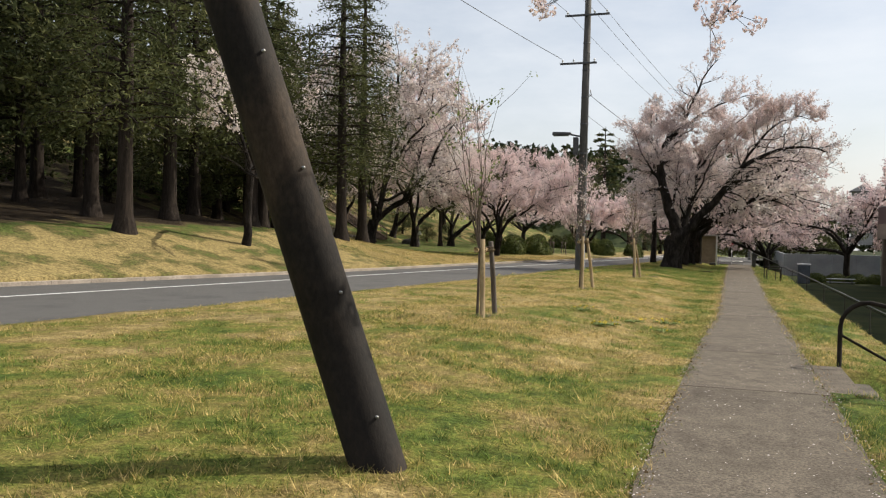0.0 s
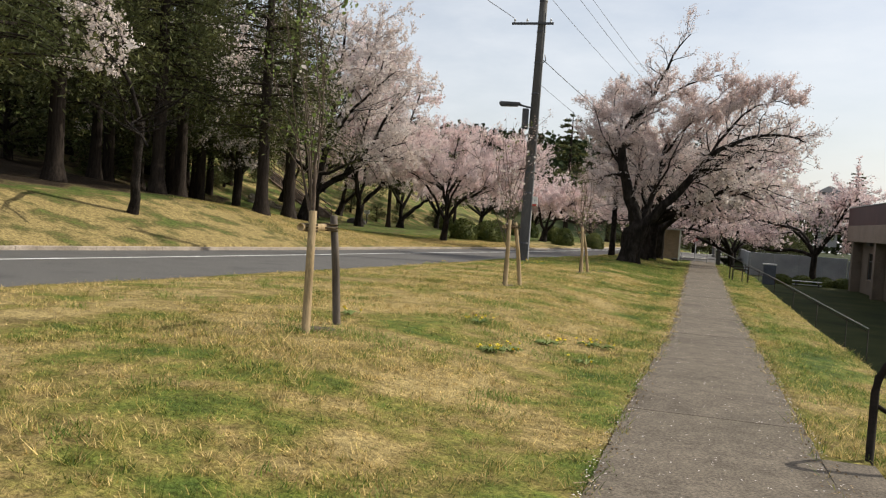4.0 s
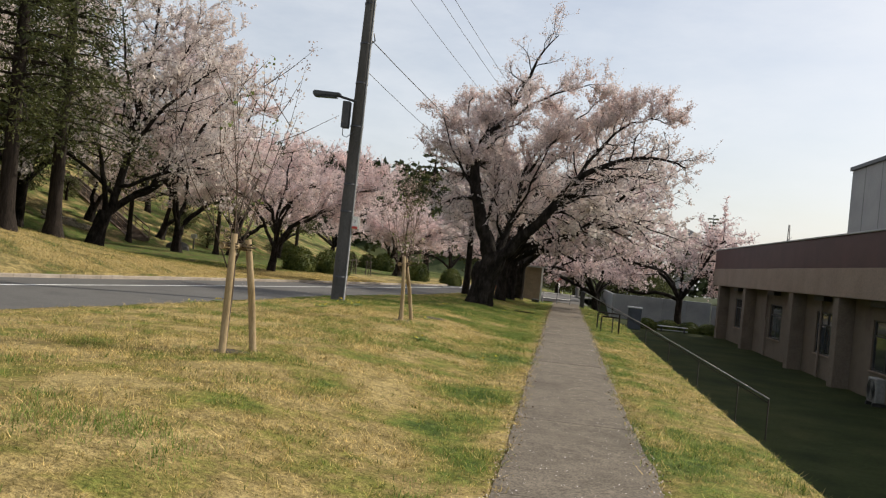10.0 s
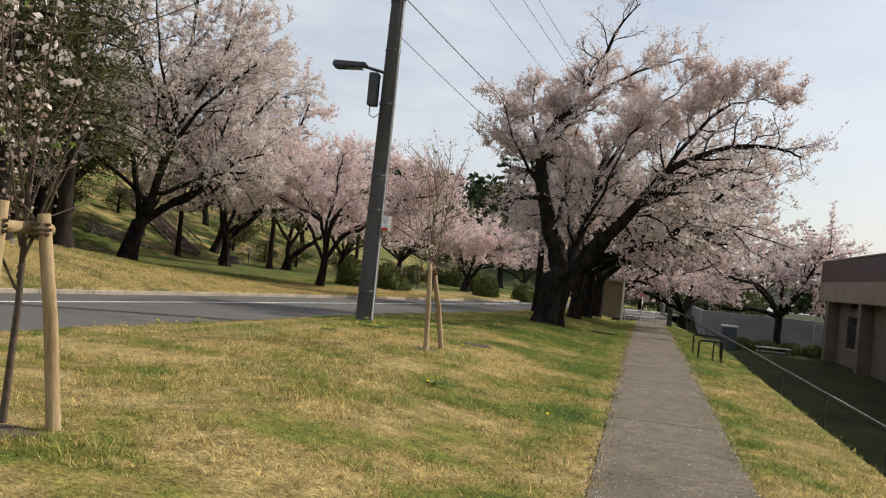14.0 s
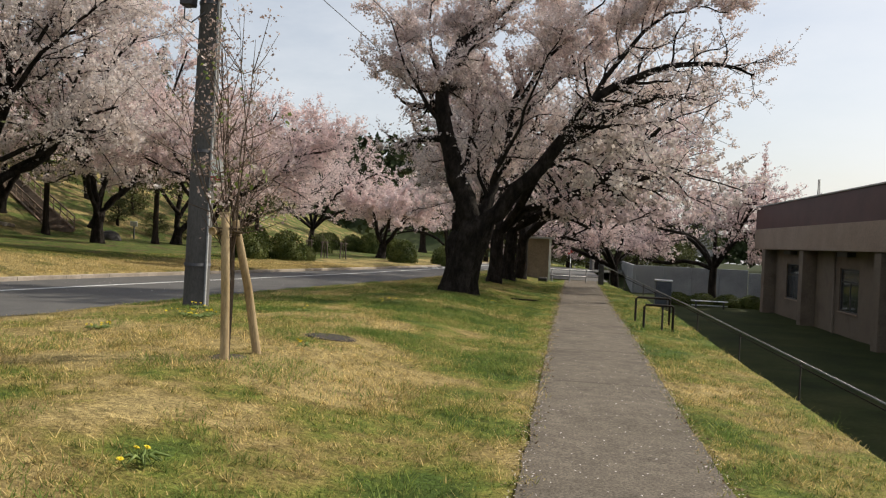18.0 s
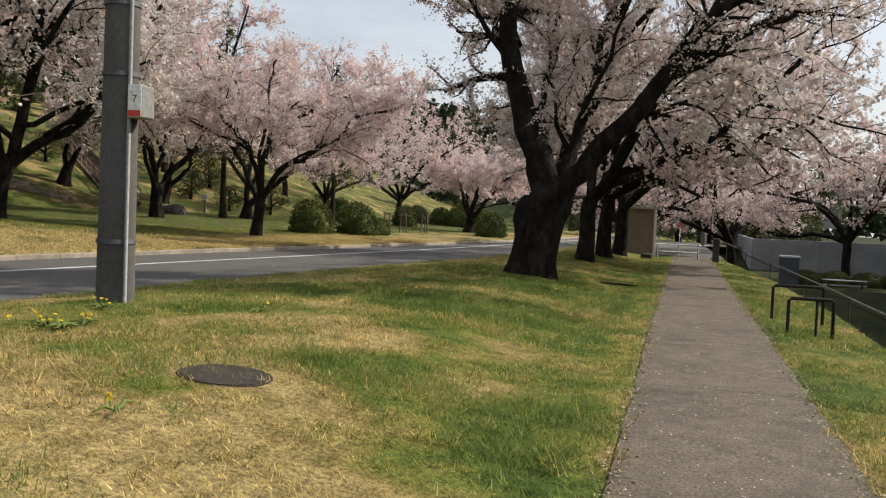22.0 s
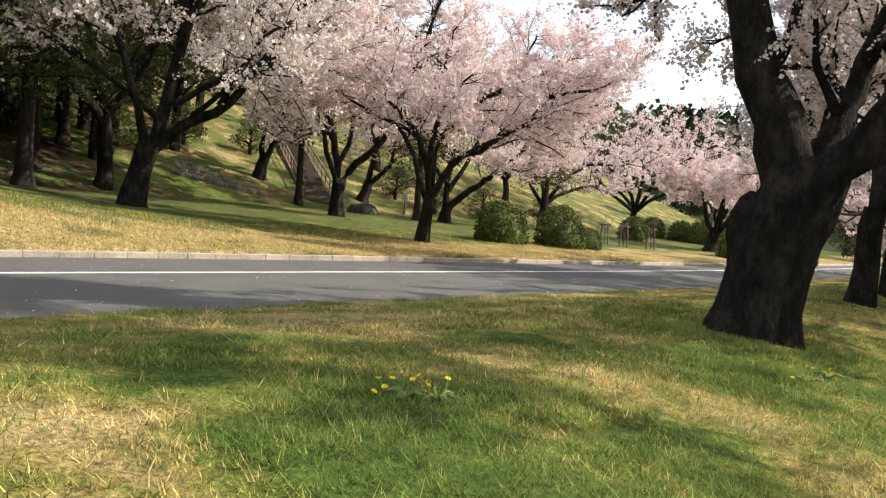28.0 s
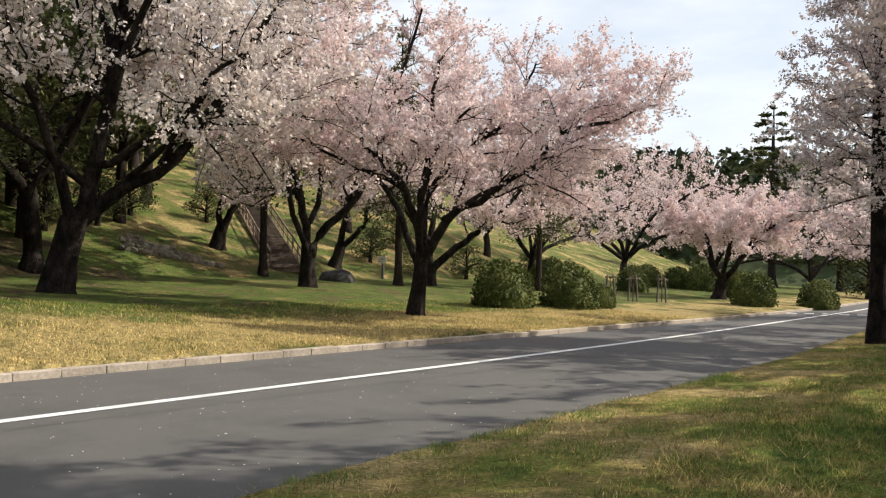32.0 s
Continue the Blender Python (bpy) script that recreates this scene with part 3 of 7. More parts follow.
tagged(strip("road", lambda y: smooth_along(ROAD_FAR, y) - 0.02, lambda y: smooth_along(ROAD_NEAR, y) + 0.03, 0.0, m_asphalt, -80, 128, 1.0, 8), "dark grey asphalt road with worn patches", "road", kind="structure")


def line_z(y):
    k, n, x = smooth_along(ROAD_FAR, y), smooth_along(ROAD_NEAR, y), smooth_along(ROAD_LINE, y)
    s = (x - k) / (n - k)
    return 0.035 * 4 * s * (1 - s)


def build_line():
    verts, ys = [], [-80 + 0.8 * i for i in range(230)]
    for y in ys:
        x = smooth_along(ROAD_LINE, y)
        for dx in (-0.075, 0.075):
            verts.append((x + dx, y, road_z(y) + line_z(y) + 0.006))
    quads = [(2 * j, 2 * j + 1, 2 * j + 3, 2 * j + 2) for j in range(len(ys) - 1)]
    tagged(under("road_marking", quick_mesh("road_marking", verts, quads, m_line)), "worn white line painted along the road", "road marking", kind="structure")


build_line()


def junction_dashes():
    t = thing("dashed_marking", (0, 0, 0), "short white dashes painted across the road mouth", "road marking", kind="structure")
    for k in range(9):
        x, y = -9.1 + 0.62 * k, 73.35 + 0.22 * k
        w = smooth_along(ROAD_FAR, y), smooth_along(ROAD_NEAR, y)
        s = min(1.0, max(0.0, (x - w[0]) / (w[1] - w[0])))
        part("dash", box_bm(x - 0.17, y - 0.16, road_z(y) - 0.02, x + 0.17, y + 0.16, road_z(y) + 0.14 * s * (1 - s) + 0.03), m_line, t)


junction_dashes()


# ---- trees ----
def grow(tubes, tips, p, d, length, r, level, rng, last, axis, rise, sides, low=0.0):
    """One branch with its side branches; the points of the outer ones go into tips."""
    n = 6 if level == 0 else 5
    pts, p, d = [Vector(p)], Vector(p), Vector(d).normalized()
    for i in range(n):
        out = Vector((p.x - axis.x, p.y - axis.y, 0))
        if out.length > 0.01:
            out.normalize()
        wob = Vector(rng.normal(0, 0.20 + 0.05 * level, 3))
        lift = rise if level == 0 else 0.05 - 0.05 * (i / n) * level
        d = (d + wob + out * 0.10 + Vector((0, 0, lift))).normalized()
        if level > 0 and p.z < low and d.z < 0.2:
            d = Vector((d.x, d.y, 0.25)).normalized()
        p = p + d * (length / n)
        pts.append(p.copy())
    rad = [r * (1 - 0.62 * i / n) for i in range(n + 1)]
    tubes.add(pts, rad, sides[min(level, len(sides) - 1)], cap=False)
    if level >= last - 1:
        tips.append((pts, 1.0 if level == last else 0.5))
    if level < last:
        sprout(tubes, tips, pts, rad, length, level, rng, last, axis, rise, sides, low=low, first=0.38 if level == 0 else 0.2)


def sprout(tubes, tips, pts, rad, length, level, rng, last, axis, rise, sides, count=None, first=0.25, ratio=None, low=0.0):
    count = count or (9 if level == 0 else 6)
    n = len(pts) - 1
    for c in range(count):
        s = (first + (1 - first) * (c + rng.uniform(0.2, 0.9)) / count) * n
        i = min(int(s), n - 1)
        p = pts[i].lerp(pts[i + 1], s - i)
        d = (pts[i + 1] - pts[i]).normalized()
        side = d.cross(Vector((0, 0, 1)))
        if side.length < 0.1:
            side = Vector((1, 0, 0))
        side.normalize()
        upv = side.cross(d)
        w = rng.uniform(0, 2 * math.pi)
        nd = d * 0.55 + side * math.cos(w) * 0.9 + upv * math.sin(w) * 0.75 + Vector((0, 0, 0.1))
        grow(tubes, tips, p, nd, length * (ratio or 0.52) * rng.uniform(0.7, 1.25) * (1.15 - 0.45 * s / n), rad[i] * 0.5, level + 1, rng, last, axis, rise, sides, low)


def blossom_mesh(name, tips, count, size, spreadv, rng, mat, upward=0.45):
    """Flowers packed along short shoots that stand out from the outer twigs."""
    per = 12
    ns = count // per
    tips = [t for t in tips if len(t[0]) == 6]
    arr = np.array([[tuple(q) for q in t[0]] for t in tips])
    w = np.array([t[1] for t in tips]) * np.linalg.norm(np.diff(arr, axis=1), axis=2).sum(1)
    pick = rng.choice(len(tips), ns, p=w / w.sum())
    s = rng.uniform(0.1, 5, ns)
    i = np.minimum(s.astype(int), 4)
    fr = (s - i)[:, None]
    a, b = arr[pick, i], arr[pick, i + 1]
    c = a * (1 - fr) + b * fr
    d = b - a
    d = d / (np.linalg.norm(d, axis=1, keepdims=True) + 1e-9) * 0.6 + rng.normal(0, 0.55, (ns, 3)) + np.array([0, 0, upward])
    d = d / np.linalg.norm(d, axis=1, keepdims=True)
    ln = rng.uniform(1.0, 4.2, ns) * spreadv
    u = (np.arange(per) + rng.uniform(0, 1, (ns, per))) / per
    q = c[:, None, :] + d[:, None, :] * (ln[:, None] * u)[:, :, None] + rng.normal(0, 1, (ns, per, 3)) * (size * 0.42)
    v, f = scatter_quads(q.reshape(-1, 3), np.full(ns * per, size), rng)
    return quick_mesh(name, v, f, mat)


def trunk_points(rng, h, lean, n=5):
    pts = []
    for i in range(n + 1):
        s = i / n
        pts.append(Vector((lean[0] * s * s + rng.normal(0, 0.02), lean[1] * s * s + rng.normal(0, 0.02), -0.15 + (h + 0.15) * s)))
    return pts


def cherry_kind(seed, h, spread, trunk_h, r, count, size, mat, limbs=5, lean=(0, 0), rise=-0.05, limb_up=1.0, fuzz=0.13, low=2.6, arc=360.0):
    rng = np.random.default_rng(seed)
    tubes, tips = Tubes(), []
    tp = trunk_points(rng, trunk_h, lean)
    tubes.add(tp, [r * 1.45, r * 1.1, r, r * 0.96, r * 0.95, r * 0.9], 10, cap=False)
    top = tp[-1]
    for i in range(limbs):
        a = 2 * math.pi * (i + rng.uniform(-0.25, 0.25)) / limbs if arc == 360 else radians(arc) * ((i + 0.5 + rng.uniform(-0.25, 0.25)) / limbs - 0.5)
        up = limb_up * rng.uniform(0.75, 1.4)
        d = Vector((math.cos(a), math.sin(a), up))
        ln = math.hypot(spread, h - trunk_h) * rng.uniform(0.78, 1.0)
        grow(tubes, tips, top - Vector((0, 0, 0.12)), d, ln, r * 0.62, 0, rng, 2, top, rise, (7, 4, 3), low)
    grow(tubes, tips, top, Vector((rng.normal(0, 0.15), rng.normal(0, 0.15), 1)), (h - trunk_h) * 0.95, r * 0.55, 0, rng, 2, top, 0.05, (7, 4, 3), low)
    tips = [q for q in tips if sum(k.z for k in q[0]) / len(q[0]) > low - 0.45]
    return tubes.mesh("trunk", m_bark), blossom_mesh("crown", tips, count, size, fuzz, rng, mat)


def plant(name, meshes, x, y, turn=0, scale=1.0, label="", category="tree", group="", sink=0.0, z=None, names=("trunk", "crown"), tall=1.0):
    t = thing(name, (x, y, (ground(x, y) if z is None else z) - sink), label, category, group)
    t.rotation_euler = (0, 0, radians(turn))
    t.scale = (scale, scale, scale * tall)
    for nm, me in zip(names, meshes):
        under(nm, me, t)
    return t


cherry_c = cherry_kind(13, 7.5, 5.0, 1.8, 0.20, 32000, 0.12, m_pale, 4, (0.6, 0.0), limb_up=1.35, low=3.0)
cherry_d = cherry_kind(14, 5.2, 3.7, 1.75, 0.2, 26000, 0.11, m_pink, 6, (0.0, 0.1), limb_up=1.0, low=2.3)
cherry_x = cherry_kind(26, 6.8, 3.6, 3.0, 0.15, 2600, 0.12, m_pale, 1, (0.3, 0.1), limb_up=0.5, low=4.4, arc=30.0)
# the trees that lean out over the footpath
cherry_p = cherry_kind(16, 7.0, 6.2, 1.9, 0.25, 24000, 0.13, m_pale, 5, (0.12, 0.0), limb_up=0.74, low=2.5, arc=190.0)
cherry_q = cherry_kind(17, 7.0, 6.4, 2.1, 0.24, 24000, 0.13, m_pink, 5, (0.15, 0.0), limb_up=0.72, low=2.5, arc=190.0)


def slender_kind(seed, h, reach, crown_from, r, count, size):
    """A straight leader with short level branches, narrowing upwards."""
    rng = np.random.default_rng(seed)
    tubes, tips = Tubes(), []
    tp = [Vector((0.03 * math.sin(i * 1.7), 0.03 * math.cos(i * 1.3), -0.2 + (h + 0.2) * i / 10)) for i in range(11)]
    tubes.add(tp, [r * 1.35, r, r * 0.95, r * 0.88, r * 0.8, r * 0.7, r * 0.6, r * 0.48, r * 0.36, r * 0.22, 0.01], 10, cap=False)
    z = crown_from
    while z < h - 0.2:
        s = (z - crown_from) / (h - crown_from)
        for k in range(5):
            a = rng.uniform(0, 2 * math.pi)
            d = Vector((math.cos(a), math.sin(a), rng.uniform(0.05, 0.4)))
            grow(tubes, tips, (0, 0, z + rng.uniform(-0.15, 0.15)), d, (reach * (1 - s) ** 0.8 + 0.25) * rng.uniform(0.65, 1.1), r * 0.13 * (1 - 0.5 * s), 1, rng, 2, Vector((0, 0, 0)), 0.0, (6, 4, 3), 0.0)
        z += 0.42
    return tubes.mesh("trunk", m_bark), blossom_mesh("crown", tips, count, size, 0.10, rng, m_greyish)


cherry_u = slender_kind(18, 11.0, 2.1, 3.2, 0.17, 50000, 0.078)
cherry_m = cherry_kind(20, 7.6, 5.6, 1.5, 0.21, 30000, 0.125, m_pink, 6, (0.2, 0.1), limb_up=0.95, rise=0.0, low=2.7)
cherry_far = cherry_kind(19, 7.2, 5.2, 1.3, 0.22, 12000, 0.17, m_pink, 4, (0.2, 0.1), limb_up=1.4, low=2.8)



CH = "flowering cherry tree full of pink blossom on dark crooked limbs"
GROUP = "cherry trees along the road"
for meshes, x, y, turn, sc, lab in [
    (cherry_m, -22.5, 79.4, 300, 0.9, CH),
    (cherry_m, -29.0, 87.0, 120, 1.05, CH),
    (cherry_m, -21.5, 92.0, 30, 1.1, CH),
    (cherry_far, -16.5, 96.0, 75, 0.9, CH),
    (cherry_c, -28.8, 54.4, 310, 1.5, "dark-trunked cherry with pale blossom under the cedars"),
    (cherry_far, -33.0, 77.0, 140, 1.1, CH),
    (cherry_x, -17.4, 28.4, -60, 1.0, "pale cherry whose low limb shows among the cedars"),
    (cherry_far, -10.5, 98.0, 200, 0.9, CH),
]:
    plant("cherry_tree", meshes, x, y, turn, sc, lab, "cherry tree", GROUP)

# the row beside the footpath
for meshes, x, y, turn, sc, lab in [
    (cherry_p, -2.45, 52.6, 10, 1.0, "old cherry with low limbs reaching over the footpath"),
    (cherry_q, -2.25, 57.2, 340, 1.05, "old cherry with low limbs reaching over the footpath"),
    (cherry_p, -1.95, 61.0, 30, 1.05, "old cherry with low limbs reaching over the footpath"),
    (cherry_u, -4.6, 57.6, 60, 1.0, "straight-stemmed cherry with greyish pale blossom beside the road"),
    (cherry_far, -2.9, 74.5, 10, 0.8, "cherry in blossom behind the small shed"),
    (cherry_far, 4.4, 97.0, 70, 0.8, "cherry in blossom beyond the side road"),
    (cherry_q, 3.2, 76.0, 190, 1.05, "cherry in blossom at the end of the footpath"),
    (cherry_d, 9.9, 81.0, 30, 1.35, "spreading cherry in pink blossom on the sunken lawn"),
]:
    plant("cherry_tree", meshes, x, y, turn, sc, lab, "cherry tree", "cherry trees by the footpath")


def trunk_rings(tubes, rings, sides=88):
    """A ridged old trunk with root flare."""
    base = tubes.n
    full = []
    for (c0, r0), (c1, r1) in zip(rings, rings[1:]):
        for q in range(5):
            full.append((tuple(u + (w - u) * q / 5 for u, w in zip(c0, c1)), r0 + (r1 - r0) * q / 5))
    rings = full + [rings[-1]]
    for k, (c, r) in enumerate(rings):
        for s in range(sides):
            a = 2 * math.pi * s / sides
            q = Vector((math.cos(a), math.sin(a), 0))
            rr = r * (1 + 0.10 * noise.noise(Vector((q.x * 2.2, q.y * 2.2, c[2] * 0.5))) + 0.06 * noise.noise(Vector((q.x * 7, q.y * 7, c[2] * 1.1))) + 0.045 * noise.noise(Vector((q.x * 15, q.y * 15, c[2] * 3.5))) + 0.02 * noise.noise(Vector((q.x * 30, q.y * 30, c[2] * 9))))
            if k < 13:
                rr *= 1 + 0.13 * (1 - k / 13) * math.cos(a * 6 + 0.7)
            tubes.v.append((c[0] + q.x * rr, c[1] + q.y * rr, c[2]))
    tubes.n += len(rings) * sides
    for k in range(len(rings) - 1):
        for s in range(sides):
            t = (s + 1) % sides
            tubes.f.append((base + k * sides + s, base + k * sides + t, base + (k + 1) * sides + t, base + (k + 1) * sides + s))


def bent(pts, rng, shake=0.03):
    """A smooth, slightly uneven line through the points."""
    fine = []
    for i in range(len(pts) - 1):
        a, b = pts[max(i - 1, 0)], pts[i]
        c, d = pts[i + 1], pts[min(i + 2, len(pts) - 1)]
        for s in (0, 0.34, 0.67):
            q = b + (c - b) * s + ((c - a) * (s * (1 - s) ** 2) - (d - b) * (s * s * (1 - s))) * 0.5 - (c - b) * (s * (1 - s) * (1 - 2 * s))
            fine.append(q + Vector(rng.normal(0, shake, 3)))
    return fine + [pts[-1]]


def guided_cherry(x, y, turn, r, trunk, limbs, count, size, mat, seed, label, low=2.6, twig=2.3, first=0.34, thick=1.9, fuzz=0.12, lift=1.0):
    """A crooked cherry with its main limbs led along given lines."""
    rng = np.random.default_rng(seed)
    tubes, tips = Tubes(), []
    t = thing("cherry_tree", (x, y, ground(x, y) - 0.03), label, "cherry tree", GROUP)
    t.rotation_euler = (0, 0, radians(turn))
    tp = [Vector(q) for q in trunk]
    n = len(tp) - 1
    trunk_rings(tubes, [((tp[0].x, tp[0].y, tp[0].z - 0.2), r * 1.75), (tuple(tp[0] + Vector((0, 0, 0.08))), r * 1.4)] + [(tuple(q), r * (1.12 - 0.12 * i / n)) for i, q in enumerate(tp) if i], 28)
    for pts, r0, r1 in limbs:
        fine = bent([Vector((q[0] * (1 + 0.25 * (lift - 1) * (q[2] > 3)), q[1], q[2] if q[2] < 3 else 3 + (q[2] - 3) * lift)) for q in pts], rng, 0.035)
        k = len(fine) - 1
        rad = [r0 + (r1 - r0) * i / k for i in range(k + 1)]
        tubes.add(fine, rad, 9, cap=False)
        ln = sum((b - a).length for a, b in zip(fine, fine[1:]))
        sprout(tubes, tips, fine, [v * 0.8 for v in rad], twig / 0.5, 0, rng, 2, tp[-1], 0.03, (6, 4, 3), count=int(ln * thick), first=first, ratio=0.5, low=low)
    tips = [q for q in tips if sum(k.z for k in q[0]) / len(q[0]) > low - 0.2]
    under("trunk", tubes.mesh("trunk", m_bark), t)
    under("crown", blossom_mesh("crown", tips, count, size, fuzz, rng, mat), t)


guided_cherry(-14.7, 55.2, 30, 0.165, [(0, 0, 0), (0.08, 0, 0.8), (0.15, 0, 1.6)], [
    ([(0.12, 0, 1.3), (-0.1, -0.2, 2.5), (-0.3, -0.4, 3.2), (-1.0, -0.6, 3.8), (-1.6, -0.8, 4.9), (-2.2, -0.9, 6.0)], 0.11, 0.03),
    ([(0.15, 0, 1.4), (0.25, 0.3, 3.2), (1.0, 0.6, 4.0), (1.9, 0.9, 4.8), (2.6, 1.0, 5.8), (3.0, 1.1, 6.6)], 0.11, 0.03),
    ([(0.16, 0, 1.3), (0.7, -0.3, 2.4), (1.5, -0.5, 2.9), (2.8, -0.8, 3.7), (3.3, -1.0, 4.4), (4.6, -1.0, 4.8), (5.5, -1.0, 5.2)], 0.12, 0.025),
    ([(0.1, 0.1, 1.3), (-0.5, 0.9, 2.6), (-1.2, 1.6, 3.6), (-2.2, 2.2, 4.6), (-3.0, 2.6, 5.2)], 0.10, 0.025),
    ] + [
    ([(0.15, 0, 1.5), (0.1, 0.2, 3.0), (0.4, 0, 4.4), (0.3, -0.2, 5.6), (0.6, 0, 6.5)], 0.09, 0.025),
    ([(0.15, -0.1, 1.4), (0.1, -1.0, 2.8), (0.5, -2.0, 3.9), (1.2, -2.8, 4.7)], 0.09, 0.025),
    ([(0.7, -0.3, 2.4), (2.0, 0.2, 3.3), (3.6, 0.5, 4.0), (5.0, 0.6, 4.6)], 0.07, 0.02),
    ([(1.7, 0.8, 4.6), (3.2, 0.5, 5.4), (4.4, 0.2, 5.9)], 0.05, 0.02),
    ([(-0.25, -0.4, 3.1), (-1.8, -0.2, 3.8), (-3.2, 0, 4.4)], 0.07, 0.02)],
    84000, 0.075, m_pink, 101, "slender-stemmed cherry in full pink blossom by the kerb", 2.7, 1.8, thick=2.9)
guided_cherry(-22.6, 60.7, 30, 0.24, [(0, 0, 0), (-0.02, 0, 0.7), (0, 0, 1.35)], [
    ([(0, 0, 1.1), (-0.15, 0, 2.2), (-0.35, 0, 3.3), (-0.8, 0, 4.2), (-1.5, 0.2, 5.4), (-2.4, 0.3, 6.4)], 0.18, 0.04),
    ([(0.05, 0, 1.1), (0.7, 0.1, 2.2), (1.4, 0.1, 3.1), (2.0, 0, 4.2), (2.6, -0.1, 5.4), (3.2, -0.2, 6.8)], 0.18, 0.04),
    ([(-0.1, 0.1, 1.9), (0.3, 0.6, 3.4), (0.3, 1.2, 5.0), (0.8, 1.6, 6.6), (1.0, 1.8, 8.0)], 0.12, 0.03),
    ] + [
    ([(0, -0.1, 1.2), (-0.4, -1.2, 3.2), (-0.2, -2.2, 4.8), (0.3, -2.8, 6.2)], 0.12, 0.03),
    ([(-0.3, 0, 3.0), (-1.4, -0.5, 4.2), (-2.8, -0.8, 5.0), (-3.8, -1.0, 5.6)], 0.10, 0.03),
    ([(1.3, 0.1, 3.0), (2.6, 0.6, 3.9), (3.8, 1.0, 4.6)], 0.10, 0.03),
    ([(-1.0, 0.1, 4.5), (-0.6, 0, 6.0), (-0.4, 0, 7.4), (0, 0, 8.4)], 0.08, 0.03)],
    64000, 0.105, m_pink, 102, "tall old cherry forking low into two thick dark limbs", 3.0, 2.7, thick=2.1, lift=1.8)
guided_cherry(-22.1, 68.1, 30, 0.24, [(0, 0, 0), (0.05, 0, 0.5), (0.15, 0, 0.95)], [
    ([(0.1, 0, 0.7), (0.9, 0, 1.5), (1.6, 0.1, 2.0), (2.3, 0, 2.6), (3.3, 0, 3.6), (4.2, 0.1, 4.8)], 0.19, 0.04),
    ([(0.1, 0, 0.8), (0.05, 0.1, 2.0), (0.2, 0.2, 3.5), (-0.3, 0.2, 5.0), (-0.8, 0.3, 6.5)], 0.17, 0.04),
    ([(0.1, 0.1, 1.6), (0.9, 0.8, 3.0), (1.5, 1.2, 4.6), (2.2, 1.6, 6.0)], 0.13, 0.03),
    ([(0.1, 0, 1.8), (-1.0, -0.5, 3.2), (-2.2, -0.8, 4.6), (-3.0, -1.0, 5.6)], 0.12, 0.03)],
    40000, 0.105, m_pink, 103, "cherry with a long limb bending out from its foot", 2.8, 2.7, lift=1.45)
guided_cherry(-22.0, 50.4, 30, 0.33, [(0, 0, 0), (0.15, 0, 0.9), (0.42, 0, 1.9)], [
    ([(0.38, 0, 1.6), (0.75, 0, 2.6), (1.0, 0, 4.0), (1.2, 0.1, 5.4), (1.5, 0.3, 7.0), (1.6, 0.4, 8.5)], 0.24, 0.05),
    ([(0.4, 0, 1.6), (1.3, 0.3, 2.5), (2.2, 0.5, 3.2), (3.2, 0.6, 4.2), (4.2, 0.8, 5.4), (5.0, 1.0, 6.2)], 0.21, 0.04),
    ([(0.35, -0.1, 1.7), (0.1, -0.8, 3.4), (-0.6, -1.5, 4.6), (-1.6, -2.0, 5.6)], 0.15, 0.03),
    ([(1.0, 0, 3.8), (1.8, -0.8, 5.0), (3.0, -1.2, 6.0), (4.0, -1.4, 6.6)], 0.12, 0.03),
    ([(1.1, 0, 4.6), (0.2, 0.6, 6.0), (-0.8, 0.9, 7.2), (-1.6, 1.0, 8.0)], 0.11, 0.03)] + [
    ([(0.9, 0, 3.0), (2.2, -0.5, 3.5), (3.8, -0.9, 3.8), (5.2, -1.1, 3.7)], 0.11, 0.03),
    ([(0.7, 0, 2.6), (-0.6, -0.9, 3.5), (-2.2, -1.6, 4.0), (-3.6, -2.0, 4.1)], 0.11, 0.03),
    ([(1.6, 0.3, 2.8), (2.6, -1.0, 3.4), (3.6, -2.4, 4.0), (4.4, -3.4, 4.2)], 0.09, 0.03),
    ([(1.15, 0.1, 4.6), (2.2, 0.4, 6.0), (2.9, 0.6, 7.2), (3.3, 0.8, 8.4)], 0.09, 0.03),
    ([(1.2, 0, 5.0), (0.5, -0.8, 6.4), (0.2, -1.4, 7.8)], 0.08, 0.03),
    ([(2.0, 0.4, 3.1), (3.0, 1.4, 4.8), (3.6, 2.0, 6.6), (4.0, 2.4, 7.8)], 0.09, 0.03)],
    84000, 0.10, m_pale, 104, "tall leaning cherry with thick dark trunk and pale blossom", 2.9, 2.9, thick=1.9, lift=1.75)
guided_cherry(-27.8, 69.0, 30, 0.24, [(0, 0, 0), (0.2, 0, 0.6), (0.3, 0, 1.1)], [
    ([(0.27, 0, 0.9), (0.4, 0, 2.0), (0.5, 0, 2.9), (0.35, 0, 4.0), (0.6, 0.2, 5.2)], 0.17, 0.04),
    ([(0.28, 0, 0.9), (1.0, 0, 1.6), (1.45, 0, 2.1), (1.55, 0, 2.8), (2.6, 0.1, 3.0), (3.6, 0.2, 3.3)], 0.15, 0.03)],
    9000, 0.13, m_pale, 105, "bent cherry with white blossom at the foot of the slope", 2.8, 1.8)
